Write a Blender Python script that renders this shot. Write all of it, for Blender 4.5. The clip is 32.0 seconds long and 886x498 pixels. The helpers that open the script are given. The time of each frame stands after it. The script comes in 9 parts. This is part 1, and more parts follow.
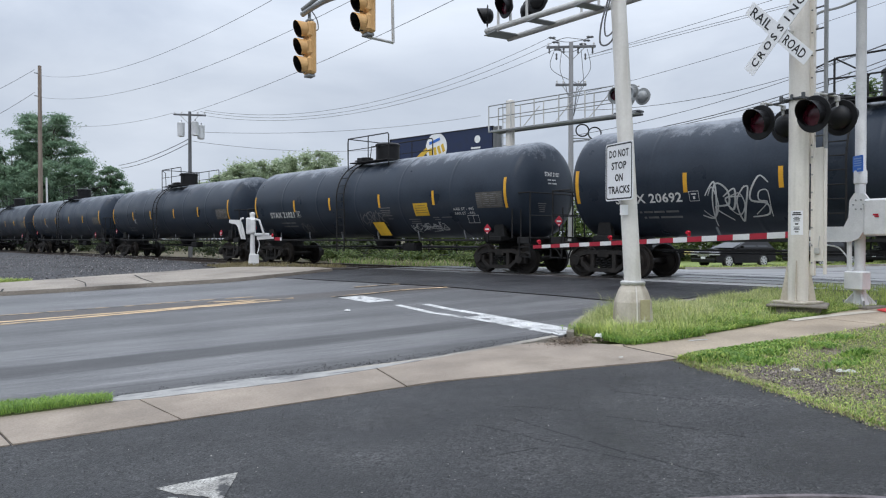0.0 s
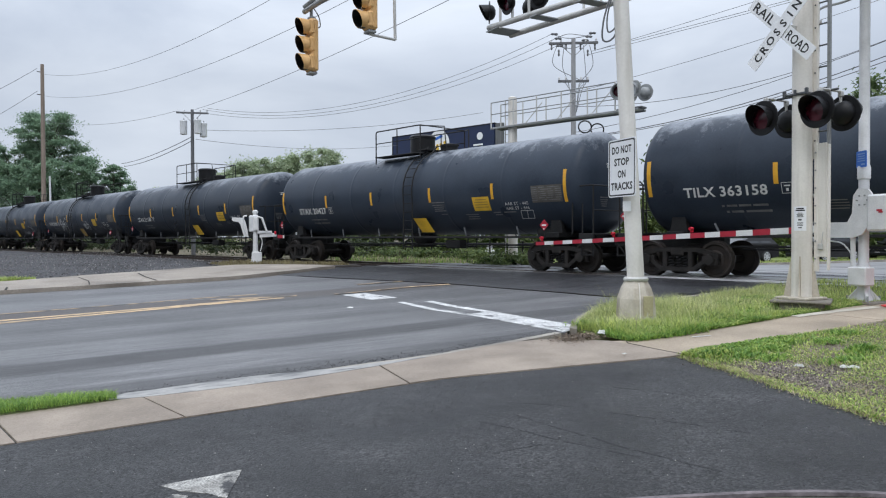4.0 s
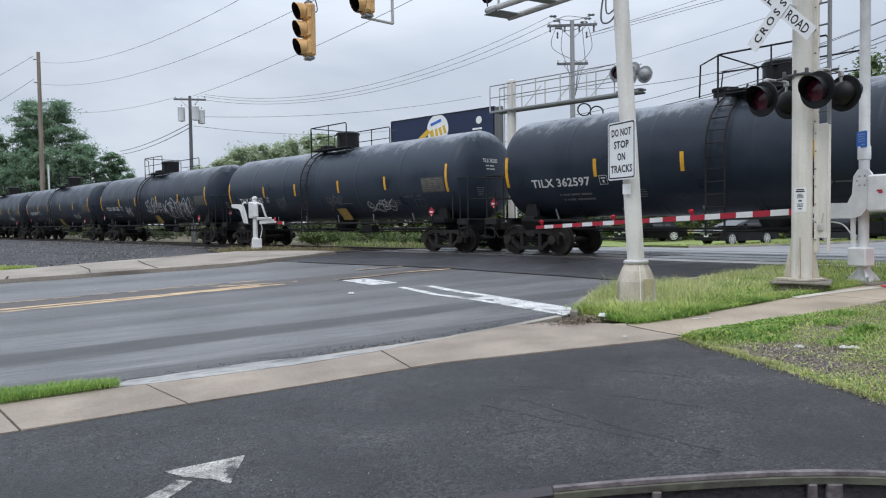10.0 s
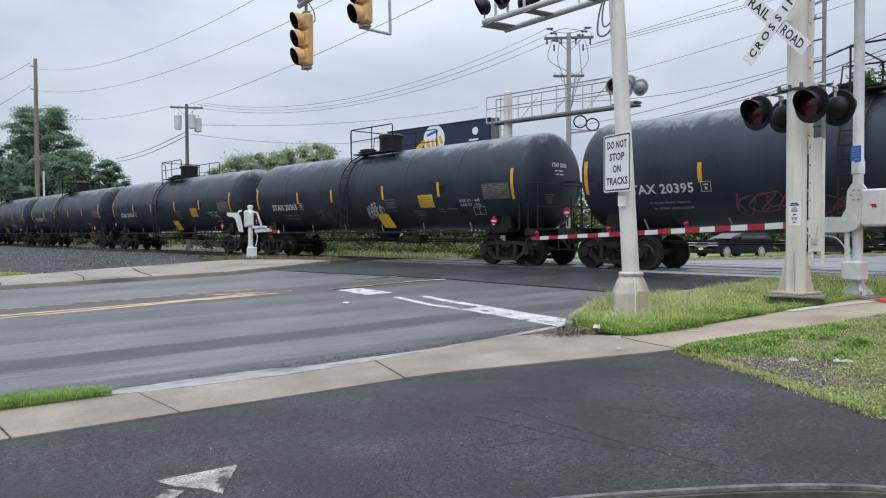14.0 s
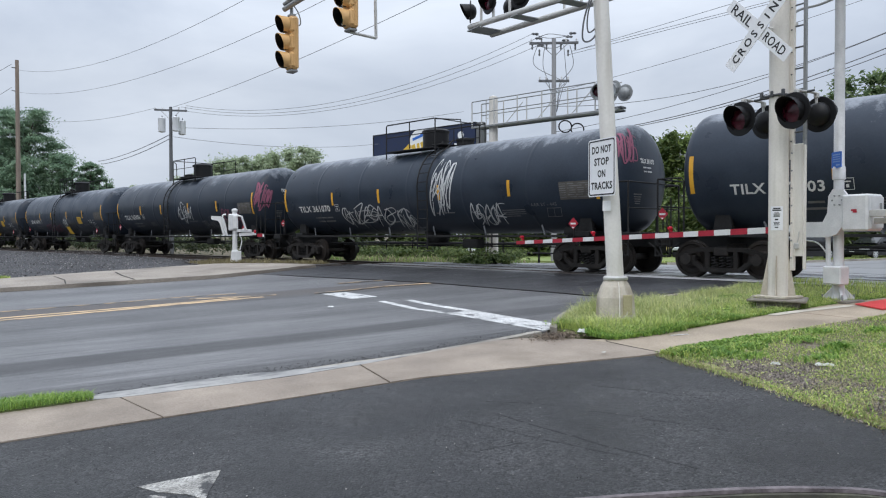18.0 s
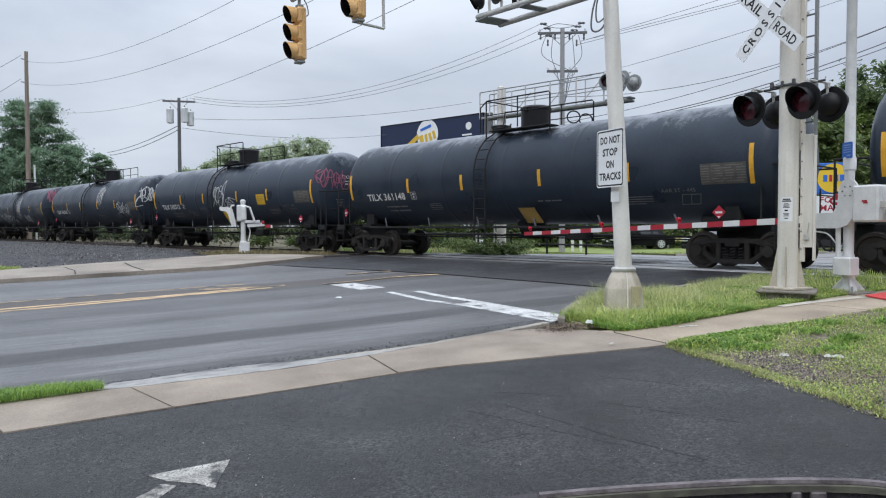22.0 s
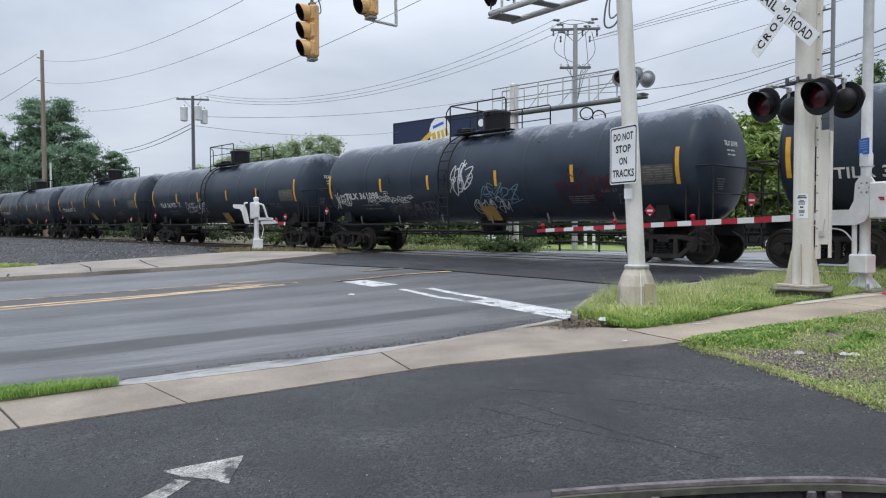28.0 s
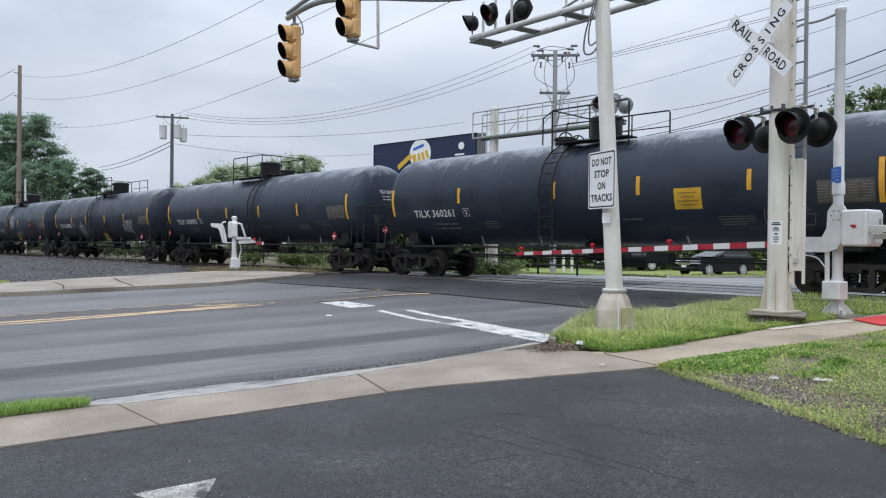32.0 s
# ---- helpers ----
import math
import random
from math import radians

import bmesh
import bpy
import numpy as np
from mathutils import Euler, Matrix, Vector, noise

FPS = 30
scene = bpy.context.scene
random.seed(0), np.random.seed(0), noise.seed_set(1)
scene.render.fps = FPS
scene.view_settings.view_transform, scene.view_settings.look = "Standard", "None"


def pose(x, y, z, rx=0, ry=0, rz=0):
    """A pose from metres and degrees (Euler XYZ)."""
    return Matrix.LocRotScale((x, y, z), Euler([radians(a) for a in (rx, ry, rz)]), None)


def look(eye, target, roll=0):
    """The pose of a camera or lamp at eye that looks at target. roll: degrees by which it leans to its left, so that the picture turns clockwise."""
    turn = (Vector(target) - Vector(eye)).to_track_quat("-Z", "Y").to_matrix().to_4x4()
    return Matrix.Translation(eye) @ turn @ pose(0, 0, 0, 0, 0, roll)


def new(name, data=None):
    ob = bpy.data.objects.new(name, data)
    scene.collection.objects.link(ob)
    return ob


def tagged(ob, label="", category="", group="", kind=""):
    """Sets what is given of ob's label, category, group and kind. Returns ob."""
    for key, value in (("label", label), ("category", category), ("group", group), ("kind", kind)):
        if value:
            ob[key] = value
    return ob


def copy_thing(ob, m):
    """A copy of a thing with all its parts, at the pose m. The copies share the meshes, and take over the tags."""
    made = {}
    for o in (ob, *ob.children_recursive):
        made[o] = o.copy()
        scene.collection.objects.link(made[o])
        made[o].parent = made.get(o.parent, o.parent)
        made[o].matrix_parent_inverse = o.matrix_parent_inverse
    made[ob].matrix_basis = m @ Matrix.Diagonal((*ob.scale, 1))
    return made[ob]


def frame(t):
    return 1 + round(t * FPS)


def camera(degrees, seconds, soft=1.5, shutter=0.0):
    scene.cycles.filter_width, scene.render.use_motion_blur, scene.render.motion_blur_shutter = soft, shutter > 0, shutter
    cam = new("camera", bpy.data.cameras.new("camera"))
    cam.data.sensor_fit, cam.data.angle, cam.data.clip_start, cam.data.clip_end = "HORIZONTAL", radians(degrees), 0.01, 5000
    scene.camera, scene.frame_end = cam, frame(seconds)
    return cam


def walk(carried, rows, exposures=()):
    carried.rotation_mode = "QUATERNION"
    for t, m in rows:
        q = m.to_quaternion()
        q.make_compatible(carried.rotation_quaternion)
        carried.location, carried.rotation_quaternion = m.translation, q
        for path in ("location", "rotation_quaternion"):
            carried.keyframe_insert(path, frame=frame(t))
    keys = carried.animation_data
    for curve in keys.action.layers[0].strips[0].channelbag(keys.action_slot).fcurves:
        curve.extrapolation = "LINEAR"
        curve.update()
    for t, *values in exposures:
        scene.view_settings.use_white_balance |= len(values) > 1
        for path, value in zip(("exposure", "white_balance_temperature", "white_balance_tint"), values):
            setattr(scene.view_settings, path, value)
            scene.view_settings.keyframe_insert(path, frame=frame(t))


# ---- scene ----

# camera: it stays on one spot, 1.06 m above the rails, and only turns (seconds, turn to the right, tilt up, roll, in degrees)
EYE = Vector((0.0, 0.0, 1.06))
cam = camera(62.0, 32.0, soft=1.15)
TURNS = [
    (0, 0.00, -0.72, 0.00), (0.5, 0.16, -0.49, 0.02), (1, 0.26, -0.32, -0.08), (1.5, 0.35, -0.35, -0.23),
    (2, 0.06, -0.42, -0.32), (2.5, -0.25, -0.61, -0.35), (3, -0.28, -0.74, -0.29), (3.5, -0.27, -0.84, -0.20),
    (5.5, -0.06, -1.27, -0.31), (6, -0.11, -1.36, -0.33), (6.5, -0.26, -1.48, -0.36), (7, -0.40, -1.59, -0.41),
    (7.5, -0.26, -1.61, -0.56), (8, -0.03, -1.66, -0.70), (8.5, -0.03, -1.75, -0.67), (9, -0.11, -1.85, -0.67),
    (9.5, -0.18, -1.98, -0.67), (10, -0.23, -2.14, -0.76), (10.5, -0.39, -2.26, -0.79), (11, -0.55, -2.27, -0.80),
    (11.5, -0.42, -2.25, -0.87), (12, -0.17, -2.26, -0.81), (12.5, -0.07, -2.28, -0.88), (13, -0.26, -2.22, -0.92),
    (13.5, -0.35, -1.98, -0.72), (14, 0.14, -1.34, -0.24), (14.5, 1.62, -0.52, 0.08), (16.5, 2.02, -0.56, 0.02),
    (17, 1.67, -0.68, -0.03), (17.5, 1.36, -0.83, -0.04), (18, 1.28, -1.03, -0.11), (18.5, 1.15, -1.26, -0.18),
    (19, 0.91, -1.37, -0.09), (19.5, 0.83, -1.41, -0.15), (20, 0.71, -1.54, -0.16), (20.5, 0.64, -1.70, -0.26),
    (21, 0.72, -1.78, -0.24), (21.5, 0.71, -1.74, -0.16), (22, 0.67, -1.73, -0.10), (22.5, 0.79, -1.85, -0.06),
    (23, 1.04, -1.97, -0.03), (23.5, 1.00, -1.95, 0.02), (24, 0.80, -1.94, 0.04), (24.5, 0.76, -1.89, -0.06),
    (25, 0.86, -1.92, -0.14), (25.5, 0.71, -1.94, -0.21), (27.5, -0.11, -1.87, -0.16), (28, -0.30, -1.95, -0.14),
    (28.5, -0.42, -1.97, -0.12), (29, -0.42, -1.96, -0.15), (29.5, -0.38, -2.01, -0.13), (30, -0.45, -1.91, -0.00),
    (30.5, -0.20, -1.61, 0.01), (31, 0.72, -1.05, 0.24), (31.5, 1.27, -0.48, 0.53), (32, 1.33, -0.24, 0.61),
]


def turned(yaw, pitch, roll):
    way = Vector((math.sin(radians(yaw)) * math.cos(radians(pitch)), math.cos(radians(yaw)) * math.cos(radians(pitch)), math.sin(radians(pitch))))
    return look(EYE, EYE + way * 10, roll)


walk(cam, [(t, turned(y, p, r)) for t, y, p, r in TURNS])

# ---- world, sun ----
SUN_AZ, SUN_EL = radians(200), radians(58)


def build_world():
    w = bpy.data.worlds.new("overcast_sky")
    scene.world = w
    w.use_nodes = True
    nt = w.node_tree
    nt.nodes.clear()
    out = nt.nodes.new("ShaderNodeOutputWorld")
    bg = nt.nodes.new("ShaderNodeBackground")
    sky = nt.nodes.new("ShaderNodeTexSky")
    sky.sky_type, sky.sun_disc, sky.sun_elevation, sky.sun_rotation = "NISHITA", False, SUN_EL, SUN_AZ
    sky.air_density, sky.dust_density = 1.0, 3.0
    tc = nt.nodes.new("ShaderNodeTexCoord")
    mp = nt.nodes.new("ShaderNodeMapping")
    mp.inputs["Scale"].default_value = (1.0, 1.0, 2.6)
    n1 = nt.nodes.new("ShaderNodeTexNoise")
    n1.inputs["Scale"].default_value, n1.inputs["Detail"].default_value, n1.inputs["Roughness"].default_value = 2.3, 7, 0.52
    n1.inputs["Distortion"].default_value = 0.35
    ramp = nt.nodes.new("ShaderNodeValToRGB")
    ramp.color_ramp.elements[0].position, ramp.color_ramp.elements[0].color = 0.34, (4.45, 5.05, 6.10, 1)
    ramp.color_ramp.elements[1].position, ramp.color_ramp.elements[1].color = 0.66, (6.55, 7.15, 8.10, 1)
    mix = nt.nodes.new("ShaderNodeMix")
    mix.data_type = "RGBA"
    mix.inputs["Factor"].default_value = 0.94
    nt.links.new(tc.outputs["Generated"], mp.inputs["Vector"])
    nt.links.new(mp.outputs["Vector"], n1.inputs["Vector"])
    nt.links.new(n1.outputs["Fac"], ramp.inputs["Fac"])
    nt.links.new(sky.outputs["Color"], mix.inputs[6])
    nt.links.new(ramp.outputs["Color"], mix.inputs[7])
    # an overcast sky is three times as bright overhead as at the horizon
    sep = nt.nodes.new("ShaderNodeSeparateXYZ")
    nt.links.new(tc.outputs["Generated"], sep.inputs[0])
    lift = nt.nodes.new("ShaderNodeMapRange")
    lift.inputs["From Min"].default_value, lift.inputs["From Max"].default_value = 0.19, 1.0
    lift.inputs["To Min"].default_value, lift.inputs["To Max"].default_value = 1.0, 2.55
    nt.links.new(sep.outputs["Z"], lift.inputs["Value"])
    scale = nt.nodes.new("ShaderNodeVectorMath")
    scale.operation = "SCALE"
    nt.links.new(mix.outputs[2], scale.inputs[0])
    nt.links.new(lift.outputs["Result"], scale.inputs["Scale"])
    nt.links.new(scale.outputs["Vector"], bg.inputs["Color"])
    bg.inputs["Strength"].default_value = 0.1
    nt.links.new(bg.outputs["Background"], out.inputs["Surface"])
    sun = new("sun", bpy.data.lights.new("sun", "SUN"))
    sun.data.energy, sun.data.angle, sun.data.color = 0.9, radians(40), (1.0, 0.97, 0.93)
    way = Vector((math.sin(SUN_AZ) * math.cos(SUN_EL), math.cos(SUN_AZ) * math.cos(SUN_EL), math.sin(SUN_EL)))
    sun.matrix_world = look(way * 80, (0, 0, 0))
    scene.view_settings.exposure = 0.15


build_world()


# ---- materials ----
def material(name, a, b, rough=(0.5, 0.7), metal=0.0, scale=6.0, fine=60.0, bump=0.15, stretch=(1, 1, 1), vary=0.0, spec=0.5, streak=None, speck=None, grain=0.45):
    """Two-scale procedural surface: colours a to b by broad noise, fine grain, uneven roughness and bump.
    streak: (colour, scale vector, amount) adds run marks or lanes."""
    m = bpy.data.materials.new(name)
    m.use_nodes = True
    nt = m.node_tree
    p = nt.nodes["Principled BSDF"]
    tc = nt.nodes.new("ShaderNodeTexCoord")
    mp = nt.nodes.new("ShaderNodeMapping")
    mp.inputs["Scale"].default_value = stretch
    nt.links.new(tc.outputs["Object"], mp.inputs["Vector"])
    big = nt.nodes.new("ShaderNodeTexNoise")
    big.inputs["Scale"].default_value, big.inputs["Detail"].default_value = scale, 6
    small = nt.nodes.new("ShaderNodeTexNoise")
    small.inputs["Scale"].default_value, small.inputs["Detail"].default_value = fine, 5
    for n in (big, small):
        nt.links.new(mp.outputs["Vector"], n.inputs["Vector"])
    add = nt.nodes.new("ShaderNodeMath")
    add.operation = "MULTIPLY_ADD"
    add.inputs[1].default_value = grain
    nt.links.new(small.outputs["Fac"], add.inputs[0])
    sc = nt.nodes.new("ShaderNodeMath")
    sc.operation = "MULTIPLY_ADD"
    sc.inputs[1].default_value, sc.inputs[2].default_value = 0.85, -0.14 - 0.5 * (grain - 0.45)
    nt.links.new(big.outputs["Fac"], sc.inputs[0])
    nt.links.new(sc.outputs[0], add.inputs[2])
    ramp = nt.nodes.new("ShaderNodeValToRGB")
    ramp.color_ramp.elements[0].position, ramp.color_ramp.elements[0].color = 0.30, (*a, 1)
    ramp.color_ramp.elements[1].position, ramp.color_ramp.elements[1].color = 0.72, (*b, 1)
    nt.links.new(add.outputs[0], ramp.inputs["Fac"])
    col = ramp.outputs["Color"]
    rr = nt.nodes.new("ShaderNodeMapRange")
    rr.inputs["From Min"].default_value, rr.inputs["From Max"].default_value = 0.3, 0.7
    rr.inputs["To Min"].default_value, rr.inputs["To Max"].default_value = rough
    nt.links.new(big.outputs["Fac"], rr.inputs["Value"])
    if streak:
        smp = nt.nodes.new("ShaderNodeMapping")
        smp.inputs["Scale"].default_value = streak[1]
        nt.links.new(tc.outputs["Object"], smp.inputs["Vector"])
        sn = nt.nodes.new("ShaderNodeTexNoise")
        sn.inputs["Scale"].default_value, sn.inputs["Detail"].default_value = 1.0, 4
        nt.links.new(smp.outputs["Vector"], sn.inputs["Vector"])
        sr = nt.nodes.new("ShaderNodeMapRange")
        sr.inputs["From Min"].default_value, sr.inputs["From Max"].default_value = streak[3] if len(streak) > 3 else (0.48, 0.72)
        sr.inputs["To Max"].default_value = streak[2]
        nt.links.new(sn.outputs["Fac"], sr.inputs["Value"])
        mx = nt.nodes.new("ShaderNodeMix")
        mx.data_type = "RGBA"
        nt.links.new(sr.outputs["Result"], mx.inputs["Factor"])
        nt.links.new(col, mx.inputs[6])
        mx.inputs[7].default_value = (*streak[0], 1)
        col = mx.outputs[2]
    if speck:
        # single stones of the aggregate, each lighter or darker
        vo = nt.nodes.new("ShaderNodeTexVoronoi")
        vo.inputs["Scale"].default_value = speck[1]
        nt.links.new(tc.outputs["Object"], vo.inputs["Vector"])
        sx = nt.nodes.new("ShaderNodeSeparateColor")
        nt.links.new(vo.outputs["Color"], sx.inputs["Color"])
        vr = nt.nodes.new("ShaderNodeMapRange")
        vr.inputs["To Min"].default_value, vr.inputs["To Max"].default_value = 1 - speck[0], 1 + speck[0]
        nt.links.new(sx.outputs["Red"], vr.inputs["Value"])
        hs = nt.nodes.new("ShaderNodeHueSaturation")
        nt.links.new(vr.outputs["Result"], hs.inputs["Value"])
        nt.links.new(col, hs.inputs["Color"])
        gl = nt.nodes.new("ShaderNodeMapRange")
        gl.inputs["From Min"].default_value, gl.inputs["From Max"].default_value = (speck[2], speck[2] + 0.005) if len(speck) > 2 else (0.985, 0.99)
        nt.links.new(sx.outputs["Green"], gl.inputs["Value"])
        mx = nt.nodes.new("ShaderNodeMix")
        mx.data_type = "RGBA"
        nt.links.new(gl.outputs["Result"], mx.inputs["Factor"])
        nt.links.new(hs.outputs["Color"], mx.inputs[6])
        mx.inputs[7].default_value = (0.22, 0.21, 0.20, 1)
        col = mx.outputs[2]
    if vary:
        oi = nt.nodes.new("ShaderNodeObjectInfo")
        hv = nt.nodes.new("ShaderNodeHueSaturation")
        mr = nt.nodes.new("ShaderNodeMapRange")
        mr.inputs["To Min"].default_value, mr.inputs["To Max"].default_value = 1 - vary, 1 + vary
        nt.links.new(oi.outputs["Random"], mr.inputs["Value"])
        nt.links.new(mr.outputs["Result"], hv.inputs["Value"])
        nt.links.new(col, hv.inputs["Color"])
        col = hv.outputs["Color"]
    nt.links.new(col, p.inputs["Base Color"])
    nt.links.new(rr.outputs["Result"], p.inputs["Roughness"])
    p.inputs["Metallic"].default_value = metal
    p.inputs["Specular IOR Level"].default_value = spec
    if bump:
        bp = nt.nodes.new("ShaderNodeBump")
        bp.inputs["Strength"].default_value, bp.inputs["Distance"].default_value = bump, 0.01
        nt.links.new(small.outputs["Fac"], bp.inputs["Height"])
        last = bp
        if speck:
            chip = nt.nodes.new("ShaderNodeBump")
            chip.inputs["Strength"].default_value, chip.inputs["Distance"].default_value = 0.7, 0.4 / speck[1]
            chip.invert = True
            nt.links.new(vo.outputs["Distance"], chip.inputs["Height"])
            nt.links.new(bp.outputs["Normal"], chip.inputs["Normal"])
            last = chip
        nt.links.new(last.outputs["Normal"], p.inputs["Normal"])
    return m


def lanes(name):
    """Wet asphalt with long wheel tracks: smoother, wetter bands, lightened by a painted-in sheen, beside coarse dark
    ones, along the road.
    """
    m = material(name, (0.073, 0.072, 0.0735), (0.128, 0.126, 0.127), (0.3, 0.5), scale=1.0, fine=60, bump=0.5, stretch=(0.6, 1.2, 1), speck=(0.35, 75.0))
    nt = m.node_tree
    p = nt.nodes["Principled BSDF"]
    tc = nt.nodes.new("ShaderNodeTexCoord")
    mp = nt.nodes.new("ShaderNodeMapping")
    mp.inputs["Scale"].default_value = (0.25, 1.6, 0.2)
    nt.links.new(tc.outputs["Object"], mp.inputs["Vector"])
    n = nt.nodes.new("ShaderNodeTexNoise")
    n.inputs["Scale"].default_value, n.inputs["Detail"].default_value, n.inputs["Roughness"].default_value = 1.0, 6, 0.65
    nt.links.new(mp.outputs["Vector"], n.inputs["Vector"])
    sep = nt.nodes.new("ShaderNodeSeparateXYZ")
    nt.links.new(tc.outputs["Object"], sep.inputs[0])
    wob = nt.nodes.new("ShaderNodeMath")
    wob.operation = "MULTIPLY_ADD"
    wob.inputs[1].default_value = 0.9
    nt.links.new(n.outputs["Fac"], wob.inputs[0])
    nt.links.new(sep.outputs["Y"], wob.inputs[2])
    pos = nt.nodes.new("ShaderNodeMapRange")
    pos.inputs["From Min"].default_value, pos.inputs["From Max"].default_value = 7.45, 23.45
    nt.links.new(wob.outputs[0], pos.inputs["Value"])
    ramp = nt.nodes.new("ShaderNodeValToRGB")
    ramp.color_ramp.interpolation = "EASE"
    tracks = BANDS
    while len(ramp.color_ramp.elements) < len(tracks):
        ramp.color_ramp.elements.new(0.5)
    for e, (b, wet) in zip(ramp.color_ramp.elements, tracks):
        e.position, e.color = (b - 7.0) / 16.0, (wet, wet, wet, 1)
    nt.links.new(pos.outputs["Result"], ramp.inputs["Fac"])
    r = nt.nodes.new("ShaderNodeMapRange")
    r.inputs["To Min"].default_value, r.inputs["To Max"].default_value = 0.60, 0.30
    nt.links.new(ramp.outputs["Color"], r.inputs["Value"])
    nt.links.new(r.outputs["Result"], p.inputs["Roughness"])
    # the wet bands' sky sheen is painted in too, as a lighter colour
    c = nt.nodes.new("ShaderNodeMapRange")
    c.inputs["To Min"].default_value, c.inputs["To Max"].default_value = 0.42, 1.55
    nt.links.new(ramp.outputs["Color"], c.inputs["Value"])
    fine = nt.nodes.new("ShaderNodeMapping")
    fine.inputs["Scale"].default_value = (0.5, 9.0, 0.2)
    nt.links.new(tc.outputs["Object"], fine.inputs["Vector"])
    fn = nt.nodes.new("ShaderNodeTexNoise")
    fn.inputs["Scale"].default_value, fn.inputs["Detail"].default_value, fn.inputs["Roughness"].default_value = 1.0, 8, 0.7
    nt.links.new(fine.outputs["Vector"], fn.inputs["Vector"])
    fr = nt.nodes.new("ShaderNodeMapRange")
    fr.inputs["From Min"].default_value, fr.inputs["From Max"].default_value = 0.3, 0.7
    fr.inputs["To Min"].default_value, fr.inputs["To Max"].default_value = 0.5, 1.5
    nt.links.new(fn.outputs["Fac"], fr.inputs["Value"])
    mul = nt.nodes.new("ShaderNodeMath")
    mul.operation = "MULTIPLY"
    nt.links.new(c.outputs["Result"], mul.inputs[0])
    nt.links.new(fr.outputs["Result"], mul.inputs[1])
    hv = nt.nodes.new("ShaderNodeHueSaturation")
    nt.links.new(mul.outputs[0], hv.inputs["Value"])
    nt.links.new(p.inputs["Base Color"].links[0].from_socket, hv.inputs["Color"])
    # rusty brown wear beside the centre lines
    br = nt.nodes.new("ShaderNodeMapRange")
    br.interpolation_type = "SMOOTHSTEP"
    br.inputs["From Min"].default_value, br.inputs["From Max"].default_value = 1.0, 0.35
    br.inputs["To Min"].default_value, br.inputs["To Max"].default_value = 0.0, 0.65
    off = nt.nodes.new("ShaderNodeMath")
    off.operation = "SUBTRACT"
    off.inputs[1].default_value = 17.0
    nt.links.new(wob.outputs[0], off.inputs[0])
    ab = nt.nodes.new("ShaderNodeMath")
    ab.operation = "ABSOLUTE"
    nt.links.new(off.outputs[0], ab.inputs[0])
    nt.links.new(ab.outputs[0], br.inputs["Value"])
    mx = nt.nodes.new("ShaderNodeMix")
    mx.data_type = "RGBA"
    nt.links.new(br.outputs["Result"], mx.inputs["Factor"])
    nt.links.new(hv.outputs["Color"], mx.inputs[6])
    mx.inputs[7].default_value = (0.088, 0.072, 0.062, 1)
    nt.links.new(mx.outputs[2], p.inputs["Base Color"])
    return m


def chalk_and_sheen(name):
    """Black tank paint, gone chalky in blotches and runs along the crown of the tank, with the crown's sky sheen
    painted in, and dusty below.
    """
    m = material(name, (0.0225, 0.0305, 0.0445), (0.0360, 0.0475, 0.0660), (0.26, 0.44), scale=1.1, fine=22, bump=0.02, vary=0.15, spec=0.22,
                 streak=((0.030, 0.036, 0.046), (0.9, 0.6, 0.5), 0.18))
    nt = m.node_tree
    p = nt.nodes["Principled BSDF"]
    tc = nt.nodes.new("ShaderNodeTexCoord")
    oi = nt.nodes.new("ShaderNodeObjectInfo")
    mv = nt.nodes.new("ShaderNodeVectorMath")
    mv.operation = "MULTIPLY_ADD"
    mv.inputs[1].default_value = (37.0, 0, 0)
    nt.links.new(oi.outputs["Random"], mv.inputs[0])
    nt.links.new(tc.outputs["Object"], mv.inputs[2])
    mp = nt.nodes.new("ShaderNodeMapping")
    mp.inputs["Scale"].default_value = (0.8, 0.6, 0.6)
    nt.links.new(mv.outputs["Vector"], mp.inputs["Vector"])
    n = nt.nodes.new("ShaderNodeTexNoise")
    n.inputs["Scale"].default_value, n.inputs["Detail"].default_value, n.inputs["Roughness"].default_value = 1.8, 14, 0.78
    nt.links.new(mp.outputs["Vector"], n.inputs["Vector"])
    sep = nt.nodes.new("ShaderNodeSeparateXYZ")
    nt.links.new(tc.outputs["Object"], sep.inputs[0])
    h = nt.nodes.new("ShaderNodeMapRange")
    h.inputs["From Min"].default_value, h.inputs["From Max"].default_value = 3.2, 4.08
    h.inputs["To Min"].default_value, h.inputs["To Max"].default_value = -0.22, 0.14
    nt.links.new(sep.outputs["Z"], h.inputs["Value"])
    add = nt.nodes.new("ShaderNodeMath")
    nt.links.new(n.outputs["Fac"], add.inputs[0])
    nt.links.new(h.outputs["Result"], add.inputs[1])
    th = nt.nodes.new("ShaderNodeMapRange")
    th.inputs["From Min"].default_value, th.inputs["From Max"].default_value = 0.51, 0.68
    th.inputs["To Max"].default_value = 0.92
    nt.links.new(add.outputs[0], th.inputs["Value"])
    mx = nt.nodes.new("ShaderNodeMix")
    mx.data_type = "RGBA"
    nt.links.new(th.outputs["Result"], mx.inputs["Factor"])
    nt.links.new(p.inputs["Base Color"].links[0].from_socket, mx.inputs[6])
    # pale grey of the chalk, which also stands for the sky's sheen
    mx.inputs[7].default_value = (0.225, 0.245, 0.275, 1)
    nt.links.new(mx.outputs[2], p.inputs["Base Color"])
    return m


